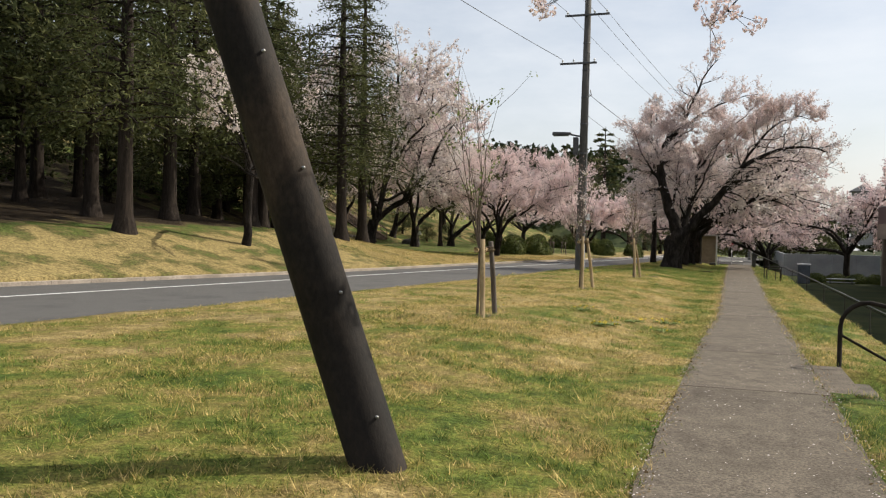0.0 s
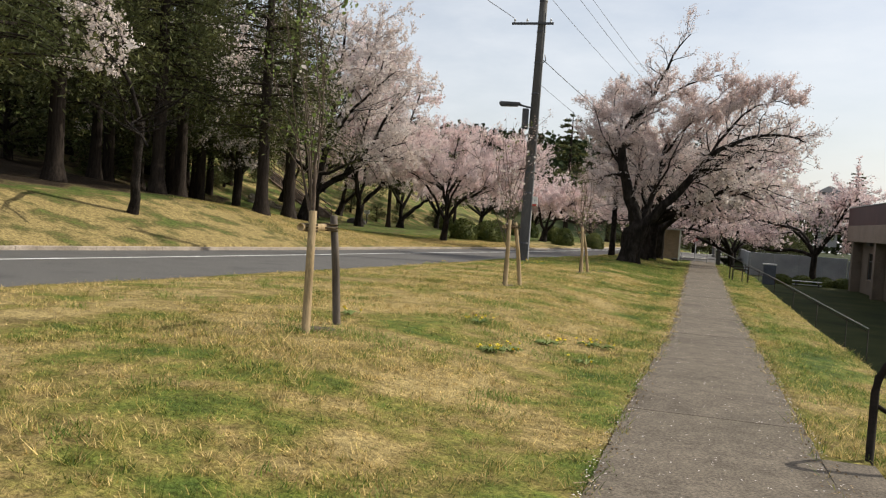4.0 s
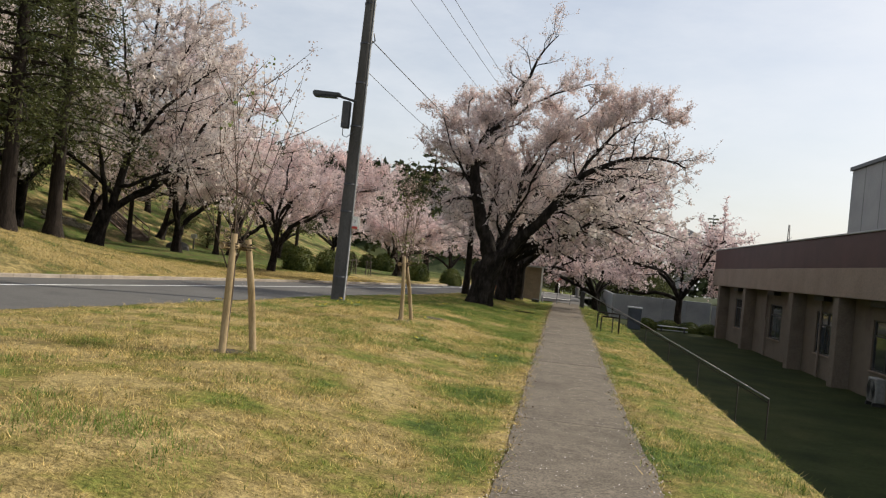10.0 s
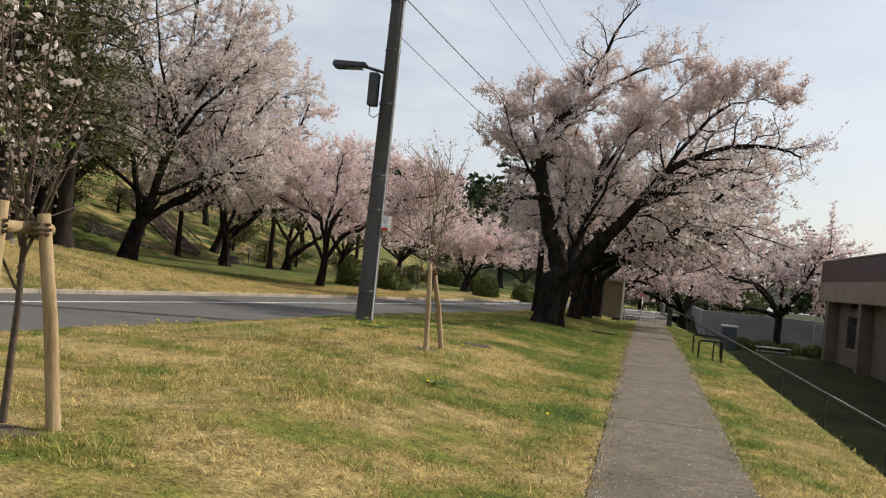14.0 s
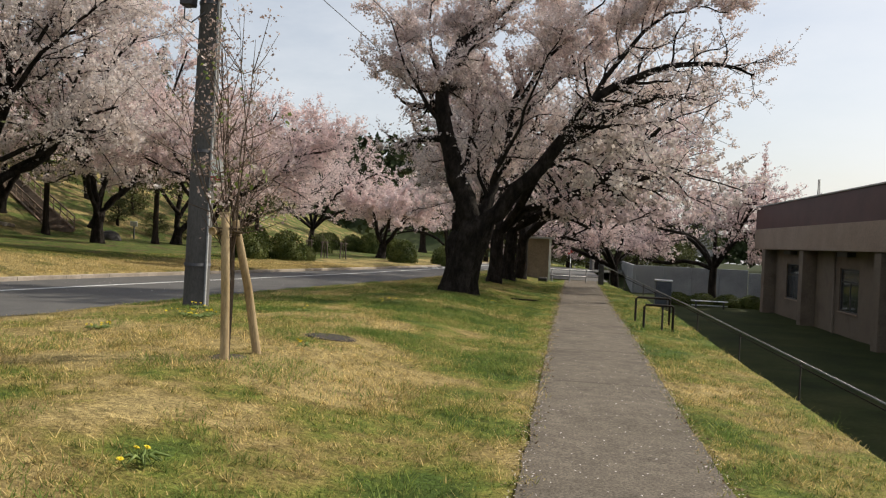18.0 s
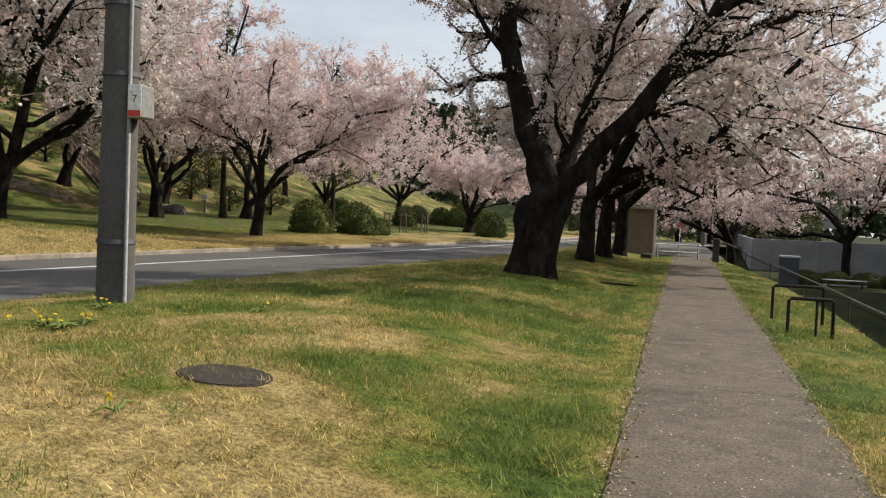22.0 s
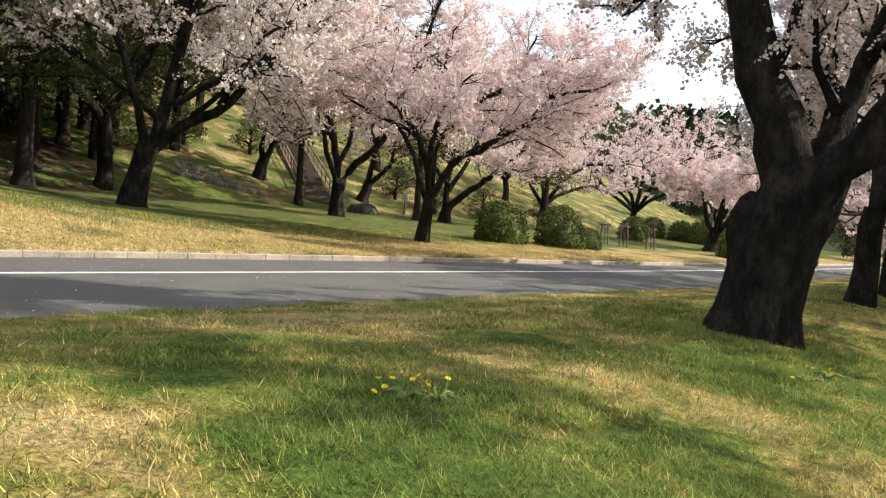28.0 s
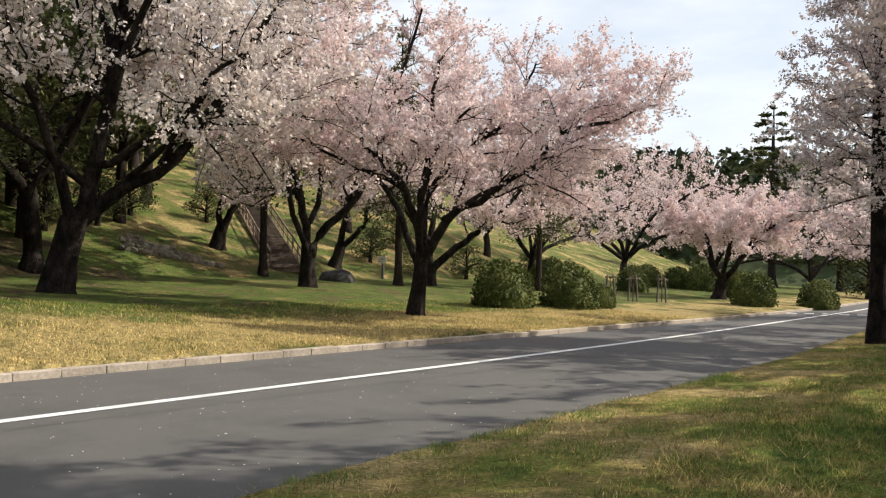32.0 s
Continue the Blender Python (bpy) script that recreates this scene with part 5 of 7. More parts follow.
# ---- poles and wires ----
def utility_pole():
    x, y = -5.75, 34.95
    z = ground(x, y)
    t = thing("utility_pole", (x, y, z - 0.1), "grey concrete utility pole with a street lamp and boxes", "utility pole")
    tilt = 0.012
    ax = lambda h: tilt * h
    tube_part("shaft", [(ax(0), 0, -0.3), (ax(5.5), 0, 5.5), (ax(11.3), 0, 11.3)], [0.205, 0.165, 0.125], m_pole, t, 20)
    for h in (0.75, 2.55, 3.3, 4.9, 6.1, 7.2, 8.3, 9.4):
        tube_part("band", [(ax(h), 0, h), (ax(h), 0, h + 0.05)], 0.215 - 0.0068 * h, m_dark_steel, t, 20)
    for i in range(14):
        h = 3.6 + 0.45 * i
        s = 1 if i % 2 else -1
        tube_part("step_bolt", [(ax(h), 0.08 * s, h), (ax(h) + 0.10, 0.24 * s, h)], 0.011, m_dark_steel, t, 6)
    tube_part("conduit", [(ax(0) + 0.19, -0.09, 0.0), (ax(5) + 0.16, -0.08, 5.0), (ax(9) + 0.14, -0.07, 9.0)], 0.022, m_off_white, t, 8, "pale cable pipe")
    # crossarms
    box_part("crossarm", (ax(8.6) - 1.05, -0.19, 8.55, ax(8.6) + 0.45, -0.12, 8.63), m_dark_steel, t, 0.005)
    box_part("crossarm", (ax(10.6) - 0.9, -0.18, 10.5, ax(10.6) + 0.9, -0.11, 10.58), m_dark_steel, t, 0.005)
    for h, xs in ((8.63, (-0.95, -0.5, 0.35)), (10.58, (-0.8, 0.3, 0.8))):
        for dx in xs:
            tube_part("insulator", [(ax(h) + dx, -0.155, h), (ax(h) + dx, -0.155, h + 0.06), (ax(h) + dx, -0.155, h + 0.07), (ax(h) + dx, -0.155, h + 0.14)], [0.03, 0.03, 0.045, 0.02], m_white, t, 8)
    tube_part("clamp", [(ax(7.3) + 0.12, -0.05, 7.2), (ax(7.3) + 0.26, -0.1, 7.3), (ax(7.3) + 0.22, -0.1, 7.5)], 0.02, m_dark_steel, t, 6)
    # street lamp
    tube_part("lamp_arm", [(ax(6), -0.1, 5.58), (-0.25, -0.22, 5.64), (-0.45, -0.28, 5.68)], 0.035, m_dark_steel, t, 8)
    head = bmesh.new()
    bmesh.ops.create_cube(head, size=1.0)
    for v in head.verts:
        v.co = Vector((-0.78 + v.co.x * 0.76, -0.3 + v.co.y * (0.22 if v.co.x > 0 else 0.3), 5.71 + v.co.z * (0.10 if v.co.x > 0 else 0.15)))
    bmesh.ops.bevel(head, geom=head.edges[:], offset=0.03, segments=2, affect="EDGES")
    lamp = part("lamp_head", head, m_dark_steel, t, "grey street lamp head")
    box_part("lamp_glass", (-1.12, -0.4, 5.615, -0.5, -0.2, 5.635), m_glass, lamp, 0.004)
    box_part("control_box", (-0.32, -0.34, 4.83, -0.12, -0.10, 5.56), m_dark_steel, t, 0.02, "dark lamp control box")
    tube_part("cable", [(-0.27, -0.24, 4.83), (-0.26, -0.26, 4.63), (-0.16, -0.22, 4.58), (ax(5), -0.15, 4.78)], 0.012, m_wire, t, 6)
    # meter box with number plate
    mb = box_part("meter_box", (ax(2.4) + 0.18, -0.14, 2.10, ax(2.4) + 0.36, 0.10, 2.45), m_off_white, t, 0.015, "small switch box")
    plate = box_part("plate", (ax(2.4) + 0.205, -0.155, 2.11, ax(2.4) + 0.365, -0.143, 2.45), m_white, mb, 0.003, "white plate with a black figure and red foot")
    fig = bpy.data.curves.new("figure", "FONT")
    fig.body, fig.size, fig.extrude, fig.align_x = "7", 0.12, 0.001, "CENTER"
    fo = new("figure", fig)
    fo.parent = plate
    fo.matrix_basis = pose(ax(2.4) + 0.285, -0.158, 2.26, 90, 0, 0)
    fig.materials.append(m_wire)
    box_part("stripe", (ax(2.4) + 0.209, -0.159, 2.115, ax(2.4) + 0.361, -0.1553, 2.18), m_red, plate)
    return x, y, z


px, py, pz = utility_pole()


def wire(name, a, b, sag, r, label):
    pts = []
    for i in range(25):
        s = i / 24
        p = Vector(a).lerp(Vector(b), s)
        p.z -= sag * 4 * s * (1 - s)
        pts.append(p)
    ob = tube_part(name, pts, r, m_wire, None, 5)
    tagged(ob, label, "wire", "overhead wires")


def far_pole(x, y, h):
    t = thing("utility_pole", (x, y, ground(x, y) - 0.1), "grey concrete utility pole far along the line", "utility pole")
    tube_part("shaft", [(0, 0, -0.2), (0, 0, h)], [0.2, 0.12], m_pole, t, 12)
    box_part("crossarm", (-0.9, -0.18, h - 0.8, 0.9, -0.11, h - 0.72), m_dark_steel, t)


far_pole(2.2, 92.0, 11.0)
far_pole(-8.2, -22.0, 11.5)
fz, bz = ground(2.2, 92.0), ground(-8.2, -22.0)
for dx, h, sag in ((-0.75, 10.65, 1.0), (0.35, 10.65, 1.0), (0.85, 10.65, 1.0)):
    wire("overhead_wire", (px + dx, py - 0.15, pz + h), (2.2 + dx, 92, fz + 10.3), sag, 0.009, "black overhead wire between poles")
    wire("overhead_wire", (px + dx, py - 0.15, pz + h), (-8.2 + dx, -22, bz + 10.8), sag, 0.009, "black overhead wire between poles")
wire("overhead_wire", (px + 0.1, py, pz + 7.35), (2.2, 92, fz + 7.6), 1.0, 0.014, "thick black cable between poles")
wire("overhead_wire", (px - 0.9, py - 0.15, pz + 8.7), (-16.5, -4.0, 13.5), 0.7, 0.012, "black overhead wire between poles")
wire("overhead_wire", (px - 0.1, py, pz + 6.6), (2.0, 92, fz + 6.8), 1.2, 0.009, "thin black cable between poles")


def leaning_pole():
    b = Vector((-1.875, 4.54, -0.085))
    d = Vector((-0.315, -0.103, 1.0))
    t = thing("leaning_pole", b, "leaning brown steel brace pole with scuffed paint", "pole")
    tube_part("shaft", [d * -0.3, d * 1.0, d * 3.0, d * 7.2], [0.163, 0.157, 0.150, 0.13], m_lean, t, 32)
    for h, a in ((0.35, 0.6), (1.05, 0.75), (1.75, 0.85), (2.4, 0.7), (3.3, 0.8)):
        c = d * h + Vector((math.cos(a - 0.9), math.sin(a - 0.9) - 0.35, 0.15)).normalized() * 0.165
        tube_part("bolt", [c - Vector((0.03, -0.02, 0)), c + Vector((0.004, -0.004, 0))], 0.009, m_galv, t, 8)


leaning_pole()


# ---- young trees and their stakes ----
def young_tree(name, x, y, h, seed, stems, leaf_count, blossom_count, label, bushy=0.3, bud_count=0, twigs=4):
    rng = np.random.default_rng(seed)
    tubes, pts_all = Tubes(), []
    top = h * 0.42
    tubes.add([(0, 0, -0.1), (0.02, 0.01, top * 0.5), (0.0, 0.02, top)], [0.024, 0.020, 0.016], 8, cap=False)
    for i in range(stems):
        a = rng.uniform(0, 6.28)
        base = Vector((0, 0, top * rng.uniform(0.55, 1.0)))
        ln = (h - base.z) * rng.uniform(0.7, 1.0)
        d = Vector((math.cos(a) * bushy, math.sin(a) * bushy, 1)).normalized()
        pts = [base]
        for k in range(7):
            d = (d + Vector(rng.normal(0, 0.10, 3)) + Vector((0, 0, 0.06))).normalized()
            pts.append(pts[-1] + d * ln / 7)
        tubes.add(pts, [0.009 * (1 - 0.12 * k) for k in range(8)], 5, cap=False)
        pts_all += pts[2:]
        for k in range(twigs):
            q = pts[rng.integers(1, 7)]
            e = q + Vector((rng.normal(0, 0.25), rng.normal(0, 0.25), rng.uniform(0.1, 0.5)))
            tubes.add([q, q.lerp(e, 0.5) + Vector((0, 0, -0.02)), e], [0.005, 0.004, 0.002], 4, cap=False)
            pts_all += [e, q.lerp(e, 0.6)]
    t = thing(name, (x, y, ground(x, y)), label, "young tree", "staked young trees")
    under("trunk", tubes.mesh("trunk", m_twig), t)
    arr = np.array([tuple(p) for p in pts_all])
    for nm, n, s, m in (("leaves", leaf_count, 0.05, m_leaf), ("blossom", blossom_count, 0.055, m_pale), ("bud_mass", bud_count, 0.030, m_bud)):
        if n:
            pick = arr[rng.integers(0, len(arr), max(1, n // 6))]
            c = np.repeat(pick, 6, axis=0) + rng.normal(0, 0.045, (len(pick) * 6, 3))
            v, f = scatter_quads(c, np.full(len(c), s), rng)
            tagged(under(nm, quick_mesh(nm, v, f, m), t), kind="stuff")


def stake_frame(x, y, stakes, bar_z, mats, label):
    z = ground(x, y)
    t = thing("tree_stakes", (x, y, z), label, "tree stake", "tree stakes")
    for i, (bx, by, tx, ty, hh) in enumerate(stakes):
        tube_part("stake", [(bx, by, -0.2), ((bx + tx) / 2, (by + ty) / 2, hh * 0.5), (tx, ty, hh)], [0.042, 0.040, 0.037], mats[i % len(mats)], t, 10)
    (b0, b1) = stakes[0], stakes[1]
    a, b = Vector((b0[2], b0[3], bar_z)), Vector((b1[2], b1[3], bar_z))
    e = (b - a).normalized() * 0.12
    side = Vector((-e.y, e.x, 0)).normalized() * 0.07
    tube_part("crossbar", [a - e + side, b + e + side], 0.036, mats[0], t, 10)
    for q in (a, b):
        for k in range(3):
            w = Vector((0, 0, -0.03 + 0.03 * k))
            tube_part("rope_tie", [q + w + side * -0.75, q + w + side * 0.5 + e * 0.4, q + w + side * 1.7, q + w + side * 0.5 - e * 0.4, q + w + side * -0.75], 0.011, m_rope, t, 5)
    under("rope_tie", Tubes().add([(0.05, 0, bar_z), (0, 0.05, bar_z), (-0.05, 0, bar_z), (0, -0.05, bar_z), (0.05, 0, bar_z)], [0.012] * 5, 5).mesh("rope_tie", m_rope), t)


young_tree("young_tree", -3.60, 12.46, 4.15, 41, 9, 320, 20, "thin young tree with bare twigs and a few green leaves", 0.22)
stake_frame(-3.40, 12.5, [(0.0, -0.44, -0.06, -0.30, 1.16), (-0.03, 0.40, -0.08, 0.24, 1.12)], 1.0, (m_stake, m_stake_dark), "bamboo-coloured tree stakes tied with rope")
young_tree("young_tree", -3.50, 21.34, 3.4, 42, 9, 60, 360, "thin young cherry with scattered pale blossom", 0.26, 1100, 7)
stake_frame(-3.25, 21.2, [(-0.13, -0.22, -0.14, -0.17, 1.3), (0.10, 0.18, -0.08, 0.10, 1.25)], 1.16, (m_stake, m_stake), "pair of wooden tree stakes with a short crossbar")
young_tree("young_tree", -3.04, 29.70, 3.35, 43, 13, 160, 60, "twiggy young tree with bare brown shoots", 0.34, 3000, 8)
stake_frame(-2.95, 29.62, [(0.02, -0.22, -0.07, -0.14, 1.34), (0.16, 0.30, -0.07, 0.10, 1.27)], 1.16, (m_stake, m_stake), "two stout wooden tree stakes leaning together")
for x, y in ((-14.9, 70.4), (-13.9, 70.2), (-13.2, 71.8)):
    young_tree("young_tree", x, y, 1.6, int(abs(x) * 10), 5, 20, 0, "tiny sapling on the bank", 0.2)
    stake_frame(x, y, [(-0.2, 0, -0.12, 0, 1.0), (0.2, 0, 0.12, 0, 1.0)], 0.9, (m_stake_dark,), "small pair of sapling stakes")


def bare_soil(x, y, r, seed):
    """Worn earth round the foot of the stakes."""
    verts, n = [(x, y)], 18
    for k in (0.5, 1.0):
        for i in range(n):
            a = 2 * math.pi * i / n
            q = r * k * (1 + 0.35 * noise.noise(Vector((math.cos(a) * 1.5, math.sin(a) * 1.5, seed))))
            verts.append((x + math.cos(a) * q * 1.25, y + math.sin(a) * q))
    v = [(a, b, ground(a, b) + 0.03 * noise.noise(Vector((a * 0.9, b * 0.9, 0))) + (0.010 if i <= n else -0.012)) for i, (a, b) in enumerate(verts)]
    faces = [(0, 1 + i, 1 + (i + 1) % n) for i in range(n)]
    bm = bmesh.new()
    vs = [bm.verts.new(q) for q in v]
    for f in faces:
        bm.faces.new([vs[i] for i in f])
    for i in range(n):
        j = (i + 1) % n
        bm.faces.new((vs[1 + i], vs[1 + n + i], vs[1 + n + j], vs[1 + j]))
    tagged(part("bare_soil", bm, m_soil), "patch of bare brown earth round the tree stakes", "soil", "bare earth round stakes")


for x, y, r, seed in ((-3.45, 12.4, 0.24, 1.0), (-3.35, 21.15, 0.22, 2.0), (-3.0, 29.6, 0.20, 3.0)):
    bare_soil(x, y, r, seed)


def fallen_branch():
    t = thing("fallen_branch", (-1.0, 45.2, ground(-1.0, 45.2)), "short dark fallen branch lying on the grass", "branch")
    tubes = Tubes()
    tubes.add([(-0.35, 0.05, 0.05), (-0.1, 0, 0.045), (0.2, 0.04, 0.04), (0.42, -0.03, 0.035)], [0.03, 0.027, 0.022, 0.012], 7)
    tubes.add([(0.0, 0.01, 0.05), (0.14, 0.14, 0.05), (0.2, 0.24, 0.045)], [0.015, 0.012, 0.006], 6)
    tubes.add([(-0.75, 0.25, 0.04), (-0.6, 0.2, 0.045), (-0.5, 0.21, 0.04)], [0.012, 0.02, 0.01], 6)
    under("stick", tubes.mesh("stick", m_bark), t)


fallen_branch()


# ---- stairs and rails down to the sunken lawn ----
def arc_rail(t, x, y, z, drop, run, height=0.86):
    """A rounded handrail that starts at the path and runs down to the right."""
    pts = [Vector((x, y, z - 0.15)), Vector((x, y, z + height - 0.32))]
    for i in range(1, 6):
        a = math.pi / 2 * i / 5
        pts.append(Vector((x + 0.3 * (1 - math.cos(a)), y, z + height - 0.32 + 0.3 * math.sin(a))))
    end = Vector((x + run, y, z + height - drop))
    pts += [Vector((x + 0.55, y, z + height - 0.07)), end]
    tube_part("handrail", pts, 0.027, m_rail, t, 12)
    a, b = Vector((x, y, z + 0.36)), Vector((x + run, y, z + 0.36 - drop + 0.03))
    tube_part("mid_rail", [a, b], 0.016, m_rail, t, 10)
    for s in (0.36, 0.7, 1.0):
        q = Vector((x + run * s, y, 0))
        tube_part("post", [(q.x, y, z - drop * s - 0.25), (q.x, y, z + height - 0.04 - drop * s)], 0.019, m_rail, t, 10)


def stairway(y0, y1, x0, label):
    z = path_z((y0 + y1) / 2)
    t = thing("stairway", (0, 0, 0), label, "stairs", kind="structure")
    n = 12
    for i in range(n):
        a = x0 + 0.02 + i * 0.3
        drop = 0.18 * (i + 1)
        box_part("step", (a, y0 + 0.12, z - drop - 0.5, a + 0.32, y1 - 0.12, z - drop), m_step, t, 0.012)
    return z


z1 = stairway(8.75, 10.8, 1.24, "concrete steps going down to the sunken lawn")
for x, y, hh in ((1.45, 8.72, 0.70), (1.27, 10.82, 0.76)):
    r = thing("handrail", (0, 0, 0), "rounded dark brown steel handrail beside the steps", "handrail", "stair handrails")
    arc_rail(r, x, y, z1, 2.1, 3.7, hh)


def u_rail(y, x0, x1, xs, top, label):
    z = path_z(y)
    r = thing("handrail", (0, 0, 0), label, "handrail", "stair handrails")
    tube_part("handrail", [(x0, y, z - 0.2), (x0, y, z + top - 0.03), (x0 + 0.03, y, z + top), (x1 - 0.03, y, z + top), (x1, y, z + top - 0.03), (x1, y, z - 0.5)], 0.024, m_rail, r, 10)
    for x in xs:
        tube_part("post", [(x, y, z - 0.4), (x, y, z + top - 0.01)], 0.020, m_rail, r, 10)


u_rail(40.48, 1.60, 2.3, (), 0.50, "short level dark steel rail at the path's edge")
u_rail(38.96, 1.64, 2.19, (1.99,), 0.43, "short level dark steel rail at the path's edge")


def long_rail():
    r = thing("handrail", (0, 0, 0), "long pale-topped handrail sloping down beside the bank", "handrail")
    a, b = Vector((1.95, 63.8, path_z(64) + 0.86)), Vector((5.55, 33.9, LOW + 1.02))
    for name, dz, rr in (("handrail", 0.0, 0.020), ("mid_rail", -0.10, 0.013)):
        tube_part(name, [a + Vector((0, 0, dz)), a.lerp(b, 0.5) + Vector((0, 0, dz + 0.06)), b + Vector((0, 0, dz))], rr, m_galv if dz == 0 else m_rail, r, 10)
    tube_part("end_post", [b + Vector((0, 0, -1.3)), b], 0.018, m_rail, r, 10)
    for i in range(8):
        p = a.lerp(b, (i + 0.4) / 8)
        p.z += 0.06 * 4 * ((i + 0.4) / 8) * (1 - (i + 0.4) / 8)
        tube_part("post", [(p.x, p.y, min(ground(p.x, p.y), p.z - 0.8) - 0.2), p], 0.016, m_rail, r, 8)


long_rail()


def end_post():
    z = path_z(64.2)
    t = thing("gate_post", (1.82, 64.2, z), "square dark gate post at the end of the footpath", "post")
    box_part("shaft", (-0.13, -0.13, -0.2, 0.13, 0.13, 0.86), m_dark_steel, t, 0.015)
    box_part("cap", (-0.15, -0.15, 0.863, 0.15, 0.15, 0.92), m_dark_steel, t, 0.02)
    g = thing("gate", (0, 63.9, z), "low steel barrier across the end of the footpath", "barrier")
    for x in (-0.55, 0.3, 1.1):
        tube_part("post", [(x, 0, -0.1), (x, 0, 0.62)], 0.025, m_dark_steel, g, 8)
    for h in (0.3, 0.6):
        tube_part("bar", [(-0.6, 0, h), (1.6, 0, h)], 0.016, m_galv, g, 8)
    sg = thing("stop_sign", (0.5, 100.0, ground(0.5, 100.0)), "red inverted-triangle road sign on a grey post", "road sign")
    tube_part("post", [(0, 0.04, -0.2), (0, 0.04, 2.0)], 0.04, m_galv, sg, 8)
    tri = bmesh.new()
    bmesh.ops.create_cone(tri, segments=3, radius1=0.5, radius2=0.5, depth=0.02, cap_ends=True, matrix=Matrix.Translation((0, 0, 1.75)) @ Matrix.Rotation(math.pi / 2, 4, "X") @ Matrix.Rotation(-math.pi / 2, 4, "Z"))
    part("plate", tri, m_red, sg, "red triangular plate")
    box_part("lettering", (-0.2, -0.014, 1.79, 0.2, -0.012, 1.87), m_white, sg)
    s = thing("stone_block", (-0.95, 62.6, ground(-0.95, 62.6)), "small dark stone beside the footpath", "stone")
    box_part("stone_body", (-0.22, -0.2, -0.05, 0.22, 0.2, 0.2), m_stone, s, 0.05)


end_post()


def hydrant(x, y):
    t = thing("fire_hydrant", (x, y, ground(x, y)), "orange fire hydrant with yellow side caps and a dark top", "fire hydrant")
    tube_part("flange", [(0, 0, -0.02), (0, 0, 0.05)], 0.14, m_orange, t, 16)
    tube_part("barrel", [(0, 0, 0.05), (0, 0, 0.5), (0, 0, 0.53)], [0.098, 0.092, 0.105], m_orange, t, 16)
    tube_part("bonnet", [(0, 0, 0.53), (0, 0, 0.58), (0, 0, 0.63), (0, 0, 0.65)], [0.108, 0.10, 0.06, 0.03], m_dark_steel, t, 16, "dark rounded top")
    tube_part("nut", [(0, 0, 0.65), (0, 0, 0.70)], 0.025, m_dark_steel, t, 6)
    for d in ((-1, 0), (1, 0), (0, -1)):
        cap = tube_part("side_cap", [(d[0] * 0.085, d[1] * 0.085, 0.40), (d[0] * 0.15, d[1] * 0.15, 0.40)], 0.058, m_yellow, t, 12, "yellow outlet cap")
        tube_part("cap_nut", [(d[0] * 0.15, d[1] * 0.15, 0.40), (d[0] * 0.18, d[1] * 0.18, 0.40)], 0.02, m_dark_steel, cap, 6)


hydrant(-3.2, 61.4)


def shed():
    z = ground(-1.3, 66.5)
    t = thing("shed", (-1.35, 66.9, z), "small brown shed with a pale corner post", "shed")
    box_part("wall", (-0.62, -0.5, -0.1, 0.55, 1.6, 2.05), m_shed, t, 0.01)
    box_part("corner_post", (0.55, -0.53, -0.1, 0.66, -0.4, 2.08), m_white, t, 0.005)
    box_part("roof", (-0.8, -0.7, 2.05, 0.8, 1.8, 2.16), m_roof, t, 0.01)
    box_part("door", (-0.45, -0.53, 0.0, 0.35, -0.503, 1.85), m_shed, t, 0.004)


shed()


